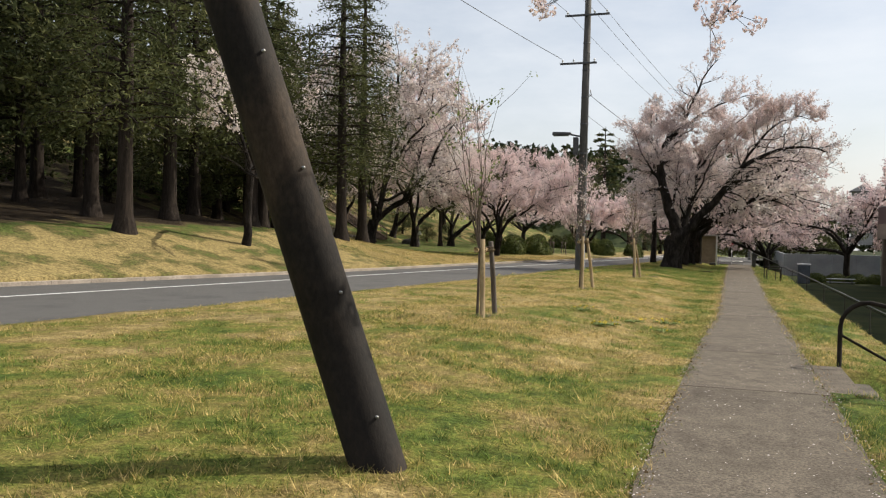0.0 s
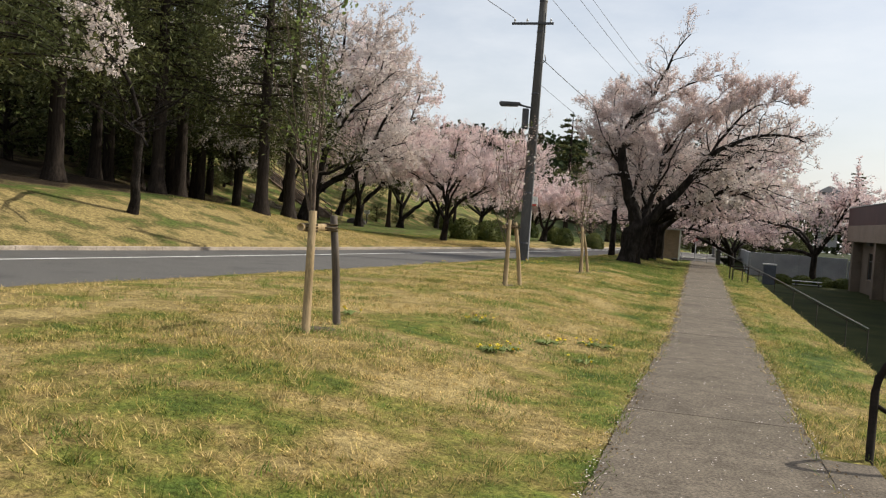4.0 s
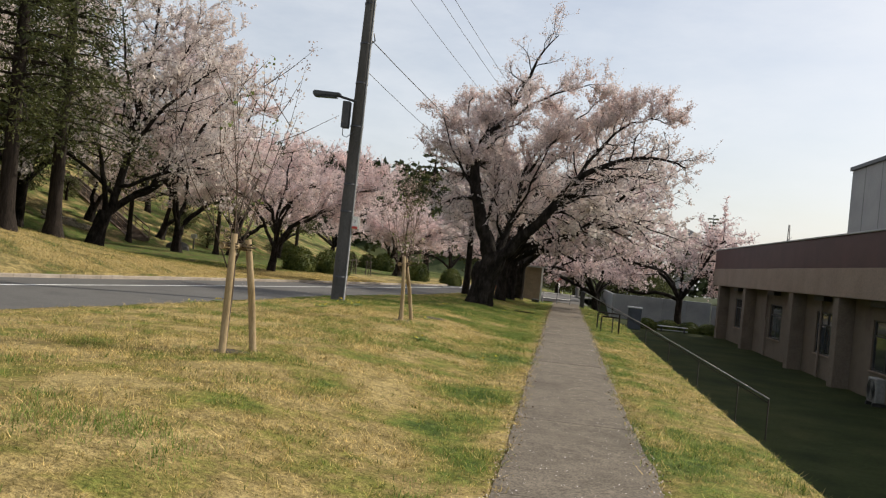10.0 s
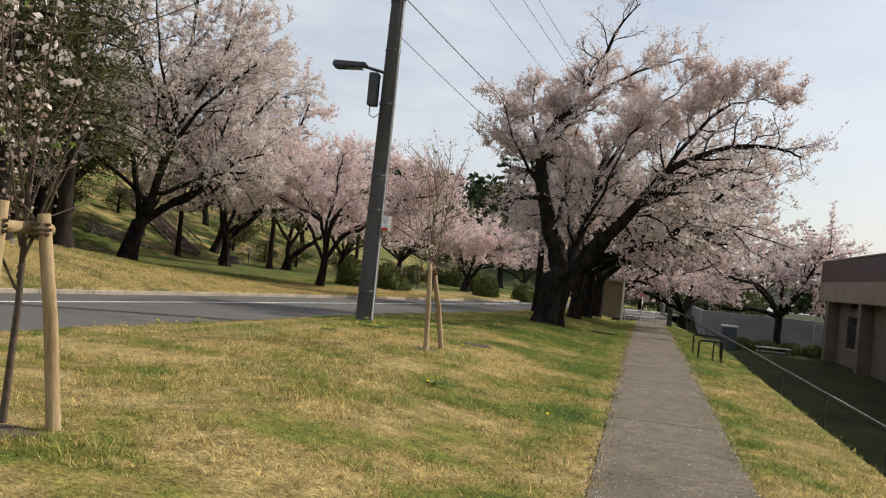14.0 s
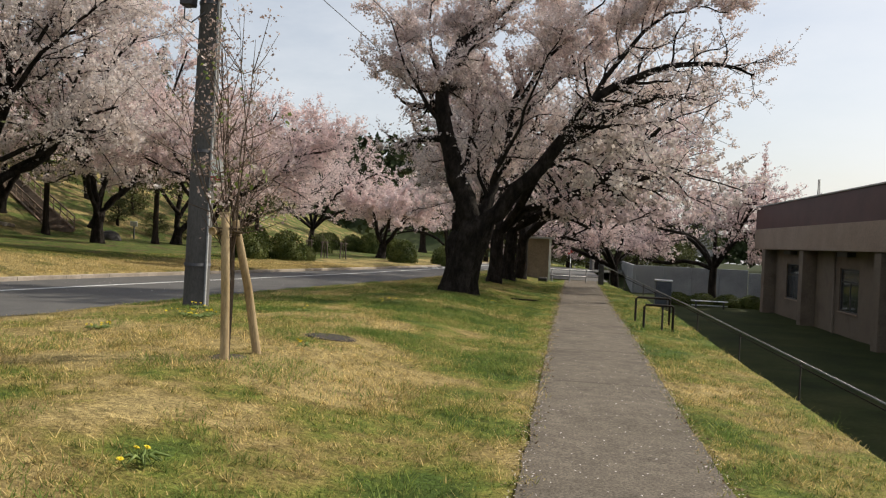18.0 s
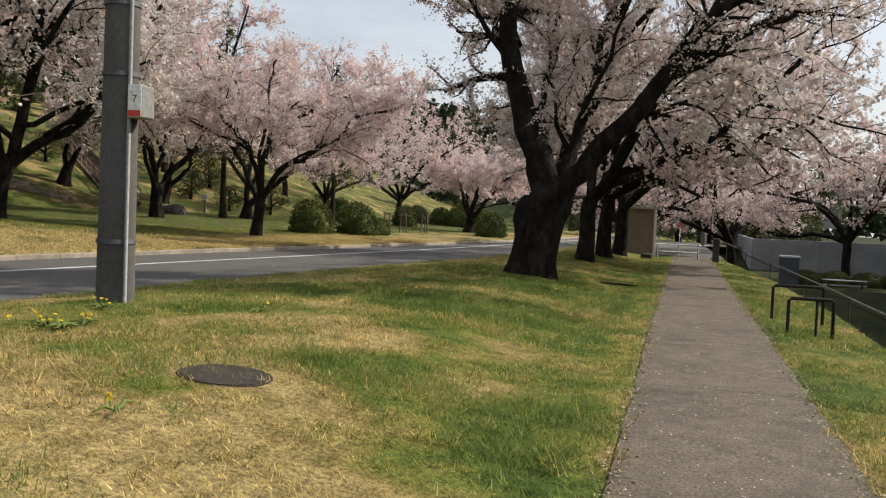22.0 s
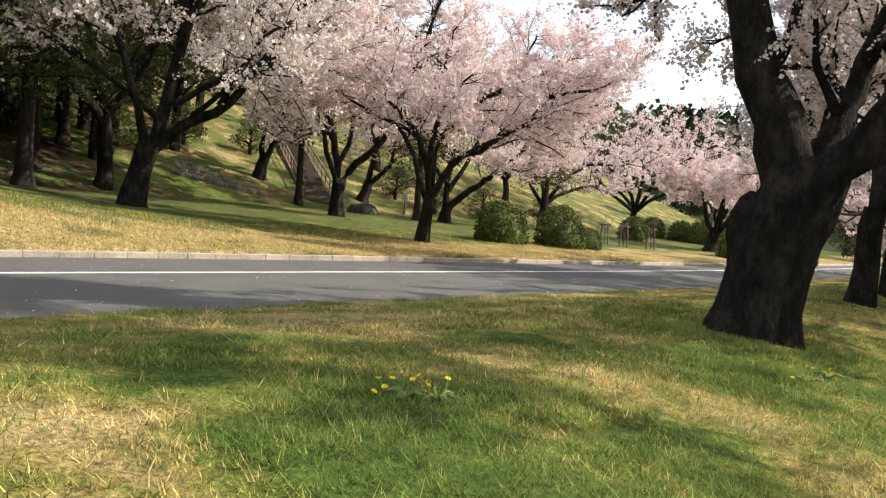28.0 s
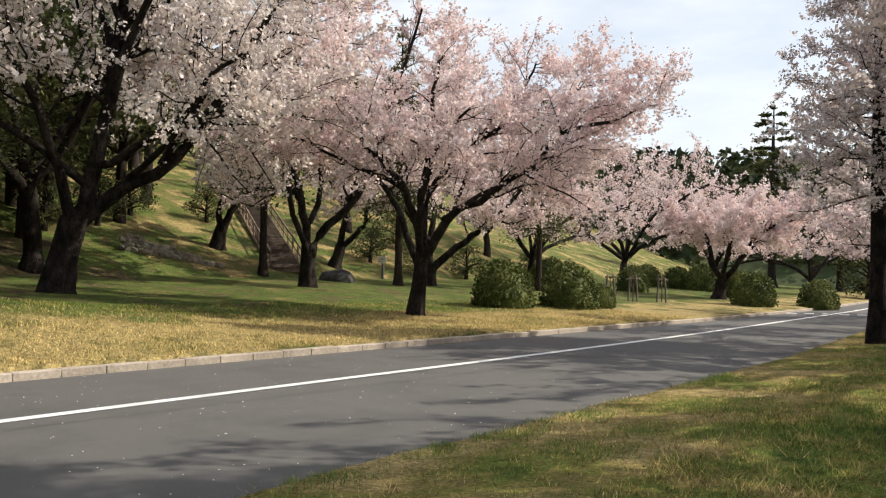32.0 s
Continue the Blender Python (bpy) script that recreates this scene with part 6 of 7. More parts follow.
# ---- the low building ----
def building():
    t = thing("house", (0, 0, 0), "low beige building with a deep brown and beige roof band", "building")
    X, Y0, Y1 = 12.2, 20.0, 74.2
    SOF, TOP, BASE = 1.22, 3.75, LOW - 0.3
    cols = [74.05, 66.0, 55.6, 48.8, 41.4, 34.4, 27.2, 20.1]
    wins = []
    for a, b in zip(cols[1:], cols):
        m = (a + b) / 2
        wins.append((m - 1.25, m + 1.25))
    wins[4] = (36.6, 40.8)
    sill, head = LOW + 1.05, LOW + 2.95
    # west wall in pieces round its openings
    y = Y1
    for i, (w0, w1) in enumerate(wins):
        lo, hi = (LOW + 0.05, LOW + 2.7) if i == 4 else (sill, head)
        box_part("wall", (X, w1, BASE, X + 0.3, y, SOF), m_wall, t)
        box_part("wall", (X, w0, BASE, X + 0.3, w1, lo), m_wall, t)
        box_part("wall", (X, w0, hi, X + 0.3, w1, SOF), m_wall, t)
        y = w0
        if i == 4:
            d = box_part("door", (X + 0.12, w0, lo, X + 0.16, w1, hi), m_dark_steel, t, 0, "dark glazed entrance doors")
            for k in range(4):
                q = w0 + (w1 - w0) * k / 4
                box_part("door_pane", (X + 0.10, q + 0.08, lo + 0.12, X + 0.118, q + (w1 - w0) / 4 - 0.08, hi - 0.5), m_glass, d)
            continue
        wnd = thing("window", (0, 0, 0), "")
        wnd.parent = t
        for nm, bb in (("window_frame", (X + 0.06, w0, lo, X + 0.12, w0 + 0.06, hi)), ("window_frame", (X + 0.06, w1 - 0.06, lo, X + 0.12, w1, hi)), ("window_frame", (X + 0.06, w0 + 0.062, lo, X + 0.12, w1 - 0.062, lo + 0.06)),
                       ("window_frame", (X + 0.06, w0 + 0.062, hi - 0.06, X + 0.12, w1 - 0.062, hi)), ("window_frame", (X + 0.065, w0 + 0.062, hi - 0.62, X + 0.115, w1 - 0.062, hi - 0.56)), ("window_frame", (X + 0.065, (w0 + w1) / 2 - 0.03, lo + 0.062, X + 0.115, (w0 + w1) / 2 + 0.03, hi - 0.622))):
            box_part(nm, bb, m_dark_steel, wnd)
        for q0, q1 in ((w0, (w0 + w1) / 2), ((w0 + w1) / 2, w1)):
            box_part("pane", (X + 0.085, q0 + 0.064, lo + 0.064, X + 0.095, q1 - 0.034, hi - 0.63), m_glass, wnd)
        box_part("pane", (X + 0.085, w0 + 0.064, hi - 0.556, X + 0.095, w1 - 0.064, hi - 0.064), m_glass, wnd)
        box_part("sill", (X - 0.06, w0 - 0.05, lo - 0.06, X + 0.05, w1 + 0.05, lo - 0.002), m_fascia, wnd, 0.006)
        box_part("blind", (X + 0.2, w0 + 0.1, lo + 0.1, X + 0.22, (w0 + w1) / 2, hi - 0.1), m_fascia, wnd)
    box_part("wall", (X, Y0, BASE, X + 0.3, y, SOF), m_wall, t)
    box_part("wall", (X + 0.3, Y1 - 0.3, BASE, 30, Y1, SOF), m_wall, t)
    box_part("wall", (X + 0.3, Y0, BASE, 30, Y0 + 0.3, SOF), m_wall, t)
    box_part("wall", (30, Y0, BASE, 30.3, Y1, SOF), m_wall, t)
    for c in cols:
        box_part("column", (X - 0.66, c - 0.34, BASE, X - 0.003, c + 0.34, SOF), m_wall, t, 0.012)
    for a, b in zip(cols[1:], cols):
        box_part("eave_vent", (X - 0.35, (a + b) / 2 - 0.7, SOF - 0.22, X - 0.003, (a + b) / 2 + 0.7, SOF - 0.004), m_dark_steel, t, 0.01)
    # roof band
    rx = X - 0.72
    box_part("soffit", (rx + 0.2, Y0 - 0.8, SOF, 31, Y1 + 1.9, SOF + 0.14), m_fascia, t)
    box_part("fascia", (rx, Y0 - 1, SOF + 0.02, rx + 0.2, Y1 + 2.1, 2.42), m_fascia, t, 0.01, "beige roof band")
    box_part("fascia", (rx + 0.2, Y1 + 1.9, SOF + 0.02, 31, Y1 + 2.1, 2.42), m_fascia, t, 0.01, "beige roof band")
    box_part("fascia", (rx + 0.03, Y0 - 1, 2.424, rx + 0.23, Y1 + 2.07, TOP), m_brown, t, 0.01, "dark brown roof band")
    box_part("fascia", (rx + 0.23, Y1 + 1.87, 2.424, 31, Y1 + 2.07, TOP), m_brown, t, 0.01, "dark brown roof band")
    box_part("coping", (rx - 0.03, Y0 - 1.03, TOP + 0.003, rx + 0.3, Y1 + 2.12, TOP + 0.07), m_roof, t, 0.01)
    box_part("coping", (rx + 0.3, Y1 + 1.8, TOP + 0.003, 31, Y1 + 2.12, TOP + 0.07), m_roof, t, 0.01)
    box_part("roof", (rx + 0.24, Y0 - 0.8, 3.0, 31, Y1 + 1.85, 3.1), m_roof, t)
    tube_part("downpipe", [(rx - 0.06, 43.0, SOF - 0.02), (rx - 0.06, 43.0, TOP + 0.1)], 0.06, m_fascia, t, 8)
    tube_part("downpipe", [(X - 0.1, 52.5, LOW - 0.1), (X - 0.1, 52.5, SOF)], 0.05, m_wall, t, 8)
    tube_part("downpipe", [(X - 0.1, 62.5, LOW - 0.1), (X - 0.1, 62.5, SOF)], 0.05, m_wall, t, 8)
    # upper hall
    h = thing("hall", (0, 0, 0), "tall grey hall rising behind the low roof", "building")
    box_part("wall", (26.5, 56, -3, 50, 95.5, 13.1), m_hall, h)
    box_part("wall", (27.3, 30, -3, 50, 55.9, 13.1), m_hall, h)
    box_part("roof_edge", (26.3, 55.9, 13.1, 50, 95.7, 13.45), m_dark_steel, h, 0.02)
    box_part("roof_edge", (27.1, 29.8, 13.1, 50, 55.8, 13.45), m_dark_steel, h, 0.02)
    tube_part("downpipe", [(26.42, 57, 3), (26.42, 57, 13.1)], 0.08, m_grey_wall, h, 8)
    for k in range(9):
        box_part("panel_joint", (26.485, 60 + 4 * k, 3, 26.498, 60.04 + 4 * k, 13.1), m_dark_steel, h)


building()


def air_conditioner():
    t = thing("air_conditioner", (11.6, 43.9, LOW), "dull grey-white air-conditioning unit against the wall", "air conditioner")
    box_part("body", (-0.15, -0.42, 0.12, 0.18, 0.42, 0.98), m_off_white, t, 0.03)
    ring = Tubes()
    for k in range(5):
        rr = 0.08 + 0.075 * k
        ring.add([(-0.17, rr * 0.95 * math.cos(i * 0.3927), 0.55 + rr * 0.95 * math.sin(i * 0.3927)) for i in range(17)], [0.012] * 17, 4, cap=False)
    under("grille", ring.mesh("grille", m_dark_steel), t)
    for s in (-0.3, 0.3):
        box_part("foot", (-0.2, s - 0.05, 0.0, 0.24, s + 0.05, 0.118), m_dark_steel, t)
    v = thing("vent_hood", (11.55, 42.6, 0.0), "white vent hood on the wall", "vent")
    box_part("hood", (0.0, -0.35, -0.3, 0.65, 0.35, 0.15), m_off_white, v, 0.05)
    tube_part("duct", [(0.3, 0, -0.3), (0.3, 0, -0.55)], 0.1, m_grey_wall, v, 10)
    e = thing("entrance_screen", (10.3, 35.2, LOW), "dull white panelled screen beside the entrance", "screen")
    box_part("panel", (0, -2.4, 0, 0.12, 0, 2.6), m_off_white, e, 0.02)
    box_part("panel", (0, -2.4, 0, 2.0, -2.28, 2.6), m_off_white, e, 0.02)
    box_part("lid", (-0.1, -2.5, 2.6, 2.1, 0.1, 2.72), m_off_white, e, 0.02)
    n = thing("notice_board", (11.4, 38.0, LOW), "leaning stack of pale notice boards", "notice board")
    for k in range(3):
        box_part("board", (0.05 * k, -0.5 + 0.06 * k, 0.6, 0.04 + 0.05 * k, 0.5 + 0.06 * k, 2.1 - 0.1 * k), m_grey_wall, n, 0.01)
    for s in (-0.45, 0.45):
        box_part("leg", (0.0, s - 0.03, 0.0, 0.12, s + 0.03, 0.598), m_dark_steel, n)


air_conditioner()


def far_wall():
    t = thing("panel_wall", (0, 0, 0), "dull grey panelled wall closing the sunken lawn", "wall")
    for i in range(9):
        x = 5.4 + 2.05 * i
        y = 88.0 - (0.25 if i > 3 else 0)
        box_part("panel", (x, y, -2.9, x + 2.03, y + 0.2, -0.35 - (0.2 if i > 3 else 0)), m_panel, t, 0.012)
    s = thing("side_wall", (0, 0, 0), "dull grey low wall running away from the lawn", "wall")
    box_part("panel", (5.2, 88.2, -2.9, 5.4, 108, -0.35), m_panel, s, 0.01)
    w = thing("storage_bin", (5.9, 74.0, LOW), "dark blue-grey upright bin with a pale lid", "bin")
    box_part("body", (-0.45, -0.35, 0.0, 0.45, 0.35, 1.5), m_bin, w, 0.03)
    box_part("lid", (-0.5, -0.4, 1.5, 0.5, 0.4, 1.6), m_white, w, 0.02)
    b = thing("bench", (8.7, 74.6, LOW), "long low white bench on the sunken lawn", "bench")
    for k in range(2):
        box_part("slat", (-1.05, -0.17 + 0.18 * k, 0.40, 1.05, -0.03 + 0.18 * k, 0.45), m_white, b, 0.008)
    box_part("lower_board", (-1.05, -0.05, 0.13, 1.05, -0.02, 0.2), m_white, b, 0.006)
    for x in (-0.8, 0.8):
        box_part("leg", (x - 0.04, -0.16, 0.0, x + 0.04, -0.052, 0.398), m_dark_steel, b)
    for i, x in enumerate((7.0, 8.6, 10.2, 11.6)):
        plant("hedge", shrub_b, x, 76.8, i * 70, 0.95, "dark low hedge behind the bench", "hedge", "low hedge", names=("stem", "leaves", "inner_leaves"), tall=0.62)
    m = thing("lattice_mast", (32.6, 140.0, 0), "far thin lattice mast on the skyline", "mast")
    for a in ((-0.4, -0.4), (0.4, -0.4), (0, 0.4)):
        tube_part("leg", [(a[0], a[1], -2), (a[0] * 0.2, a[1] * 0.2, 11)], 0.06, m_dark_steel, m, 6)
    for k in range(6):
        tube_part("brace", [(-0.35, -0.35, 1 + 1.5 * k), (0.35, -0.35, 1.7 + 1.5 * k)], 0.04, m_dark_steel, m, 5)
    p = thing("pavilion", (23.0, 170.0, 0), "far small building with a pyramid roof", "building")
    box_part("wall", (-1.6, -1.6, 0, 1.6, 1.6, 9.6), m_hall, p)
    r = bmesh.new()
    bmesh.ops.create_cone(r, segments=4, radius1=3.3, radius2=0.2, depth=1.3, cap_ends=True, matrix=Matrix.Translation((0, 0, 10.2)) @ Matrix.Rotation(math.pi / 4, 4, "Z"))
    part("roof", r, m_dark_steel, p)


far_wall()


# ---- beyond the road ----
def hillside_stairs():
    t = thing("hill_stairs", (0, 0, 0), "long flight of brown steps with wooden side rails up the slope", "stairs")
    a, b = Vector((-27.4, 65.2, 0)), Vector((-38.0, 73.6, 0))
    a.z, b.z = ground(a.x, a.y), ground(b.x, b.y) + 0.3
    d = b - a
    side = Vector((-d.y, d.x, 0)).normalized()
    n = 32
    turn = math.degrees(math.atan2(d.y, d.x))
    bm = box_bm(-0.11, -0.62, -0.12, 0.11, 0.62, 0.09, 0.008)
    me = bpy.data.meshes.new("step")
    bm.to_mesh(me)
    bm.free()
    me.materials.append(m_hill_step)

    def at(f, s, up):
        p = a + d * f + side * s
        q = a + d * f
        return Vector((p.x, p.y, max(q.z, ground(q.x, q.y)) + up))
    for i in range(n):
        p = at(i / (n - 1), 0, 0.10)
        under("step", me, t, "", pose(p.x, p.y, p.z, 0, 0, turn))
    v = [at(k / 12, s, 0.02) for k in range(13) for s in (-0.6, 0.6)]
    under("bed", quick_mesh("bed", [tuple(q) for q in v], [(2 * k, 2 * k + 1, 2 * k + 3, 2 * k + 2) for k in range(12)], m_soil), t)
    for s in (-0.7, 0.7):
        tube_part("stringer", [at(k / 12, s, 0.12) for k in range(13)], 0.09, m_hill_rail, t, 4)
        tube_part("handrail", [at(k / 12, s, 0.85) for k in range(13)], 0.045, m_hill_rail, t, 6)
        tube_part("middle_rail", [at(k / 12, s, 0.5) for k in range(13)], 0.03, m_hill_rail, t, 6)
        for k in range(13):
            tube_part("post", [at(k / 12, s, 0.0), at(k / 12, s, 0.88)], 0.04, m_hill_rail, t, 6)


hillside_stairs()


def boulder(name, x, y, sx, sy, sz, seed, label, group=""):
    bm = bmesh.new()
    bmesh.ops.create_icosphere(bm, subdivisions=3, radius=1.0)
    for v in bm.verts:
        k = 1 + 0.22 * noise.noise(v.co * 1.3 + Vector((seed, 0, 0))) + 0.07 * noise.noise(v.co * 4 + Vector((0, seed, 0)))
        v.co = Vector((v.co.x * sx * k, v.co.y * sy * k, max(v.co.z, -0.35) * sz * k))
    ob = part(name, bm, m_stone)
    ob.location = (x, y, ground(x, y) + 0.12 * sz)
    tagged(ob, label, "boulder", group)


boulder("boulder", -24.5, 64.9, 0.85, 0.6, 0.45, 3.0, "big smooth dark boulder on the grass")


def stone_wall():
    t = thing("stone_wall", (0, 0, 0), "low wall of pale rubble stones along the wooded slope", "stone wall")
    rng = np.random.default_rng(8)
    kinds = []
    for k in range(5):
        bm = bmesh.new()
        bmesh.ops.create_icosphere(bm, subdivisions=2, radius=0.15)
        for v in bm.verts:
            q = v.co * (1 + 0.45 * noise.noise(v.co * 7 + Vector((k * 3.0, 0, 0))))
            v.co = Vector((max(-0.13, min(0.13, q.x)), max(-0.10, min(0.10, q.y)), max(-0.09, min(0.09, q.z))))
        me = bpy.data.meshes.new("stone")
        bm.to_mesh(me)
        bm.free()
        me.materials.append(m_rubble)
        kinds.append(me)
    for row in range(4):
        for i in range(19):
            s = (i + 0.5 * (row % 2)) / 18
            if row > 3.4 * (1 - s) + 0.3:
                continue
            x, y = -30.4 + 2.2 * s + rng.normal(0, 0.02), 59.2 + 3.0 * s + rng.normal(0, 0.02)
            under("stone", kinds[(i * 3 + row) % 5], t, "", pose(x - 0.05 * row, y + 0.03 * row, ground(x, y) + 0.07 + 0.155 * row, rng.normal(0, 10), rng.normal(0, 10), 54 + rng.normal(0, 12)))


stone_wall()


def sign_post(x, y, h, label):
    t = thing("sign_post", (x, y, ground(x, y)), label, "sign")
    box_part("post", (-0.04, -0.04, -0.1, 0.04, 0.04, h), m_dark_steel, t)
    box_part("board", (-0.22, -0.08, h, 0.22, -0.05, h + 0.3), m_white, t, 0.005)
    for k in range(3):
        box_part("text_line", (-0.15, -0.084, h + 0.07 + 0.07 * k, 0.13, -0.081, h + 0.09 + 0.07 * k), m_wire, t)


sign_post(-25.6, 69.8, 0.75, "small white sign board on a dark post")


def guard_rail():
    t = thing("guard_rail", (0, 0, 0), "white guard rail beyond the bend in the road", "guard rail")
    pts = [(-6.5 + 2.5 * i, 108 + 0.8 * i, road_z(108) + 0.1) for i in range(7)]
    for p in pts:
        tube_part("post", [(p[0], p[1], p[2] - 0.3), (p[0], p[1], p[2] + 0.75)], 0.06, m_white, t, 8)
    for dz in (0.35, 0.65):
        box = Tubes().add([(p[0], p[1], p[2] + dz) for p in pts], [0.06] * 7, 6)
        under("beam", box.mesh("beam", m_white), t)


guard_rail()


# ---- small things on the lawn ----
def manhole():
    t = thing("manhole_cover", (-2.63, 31.86, ground(-2.63, 31.86) - 0.012), "rusty round manhole cover sunk in the grass", "manhole cover")
    t.location.z += 0.0
    t.rotation_euler = (math.atan((ground(-2.63, 32.2) - ground(-2.63, 31.5)) / 0.7), -math.atan((ground(-2.28, 31.86) - ground(-2.98, 31.86)) / 0.7), 0)
    bm = bmesh.new()
    bmesh.ops.create_cone(bm, segments=36, radius1=0.285, radius2=0.28, depth=0.03, cap_ends=True)
    part("lid", bm, m_iron, t)
    ring = Tubes().add([(0.30 * math.cos(i * math.pi / 16), 0.30 * math.sin(i * math.pi / 16), 0.003) for i in range(33)], [0.010] * 33, 6, cap=False)
    under("rim", ring.mesh("rim", m_iron), t)
    for s in (-0.16, 0.16):
        part("key_slot", box_bm(s - 0.03, -0.012, 0.014, s + 0.03, 0.012, 0.0165), m_wire, t)


manhole()


def flower_mesh():
    bm = bmesh.new()
    for layer, (r, lift, count) in enumerate(((0.021, 0.002, 15), (0.016, 0.006, 12), (0.009, 0.009, 8))):
        for k in range(count):
            a = 2 * math.pi * (k + 0.5 * layer) / count
            w = 2.6 / count
            q = [(0, 0, 0), (math.cos(a - w) * r * 0.8, math.sin(a - w) * r * 0.8, lift * 0.8), (math.cos(a) * r, math.sin(a) * r, lift), (math.cos(a + w) * r * 0.8, math.sin(a + w) * r * 0.8, lift * 0.8)]
            bm.faces.new([bm.verts.new(c) for c in q])
    bmesh.ops.create_cone(bm, segments=8, radius1=0.003, radius2=0.009, depth=0.012, cap_ends=True, matrix=Matrix.Translation((0, 0, -0.006)))
    me = bpy.data.meshes.new("flower_head")
    bm.to_mesh(me)
    bm.free()
    me.materials.append(m_yellow)
    return me


DANDELION = flower_mesh()


def dandelion(x, y, n, seed):
    rng = np.random.default_rng(seed)
    t = thing("dandelion", (x, y, ground(x, y)), "clump of yellow dandelions in the grass", "flower", "dandelions in the lawn")
    leaf = Tubes()
    stem = Tubes()
    for i in range(n):
        fx, fy, fzz = rng.normal(0, 0.12), rng.normal(0, 0.12), rng.uniform(0.05, 0.11)
        under("flower_head", DANDELION, t, "", pose(fx, fy, fzz, rng.normal(0, 18), rng.normal(0, 18), 0))
        stem.add([(fx * 0.6, fy * 0.6, -0.02), (fx, fy, fzz)], [0.004, 0.004], 4)
    for i in range(n * 3):
        a = rng.uniform(0, 6.28)
        leaf.add([(0, 0, 0.01), (math.cos(a) * 0.07, math.sin(a) * 0.07, 0.05), (math.cos(a) * 0.15, math.sin(a) * 0.15, 0.03)], [0.004, 0.011, 0.002], 4)
    tagged(under("stems", stem.mesh("stems", m_leaf), t), kind="stuff")
    tagged(under("leaves", leaf.mesh("leaves", m_leaf), t), kind="stuff")


for i, (x, y, n) in enumerate([(-1.79, 12.95, 9), (-1.66, 13.25, 5), (-2.33, 14.61, 9), (-1.45, 14.3, 6), (-1.04, 14.91, 5), (-0.87, 14.86, 5), (-0.91, 13.5, 3), (-3.62, 13.7, 3), (-7.95, 30.4, 4), (-7.6, 31.0, 5), (-5.08, 30.95, 7), (-5.38, 34.25, 5), (-4.74, 32.9, 6), (-5.0, 33.0, 6), (-4.75, 33.2, 4), (-3.2, 37.85, 6), (-3.05, 37.95, 3), (-1.62, 42.4, 4), (-2.6, 30.7, 2), (-2.05, 26.2, 3), (-1.0, 25.5, 2), (-3.96, 34.84, 2), (-1.7, 41.8, 2)]):
    dandelion(x, y, n, 60 + i)


def value_noise(x, y, cell, seed):
    """Smooth noise from -0.5 to 0.5 on a lattice of the given cell."""
    g = np.random.default_rng(seed).uniform(-0.5, 0.5, (256, 256))
    u, v = np.asarray(x) / cell + 1000.0, np.asarray(y) / cell + 1000.0
    i, j = np.floor(u).astype(int), np.floor(v).astype(int)
    a, b = u - i, v - j
    a, b = a * a * (3 - 2 * a), b * b * (3 - 2 * b)
    i, j, i1, j1 = i % 256, j % 256, (i + 1) % 256, (j + 1) % 256
    return (g[i, j] * (1 - a) + g[i1, j] * a) * (1 - b) + (g[i, j1] * (1 - a) + g[i1, j1] * a) * b


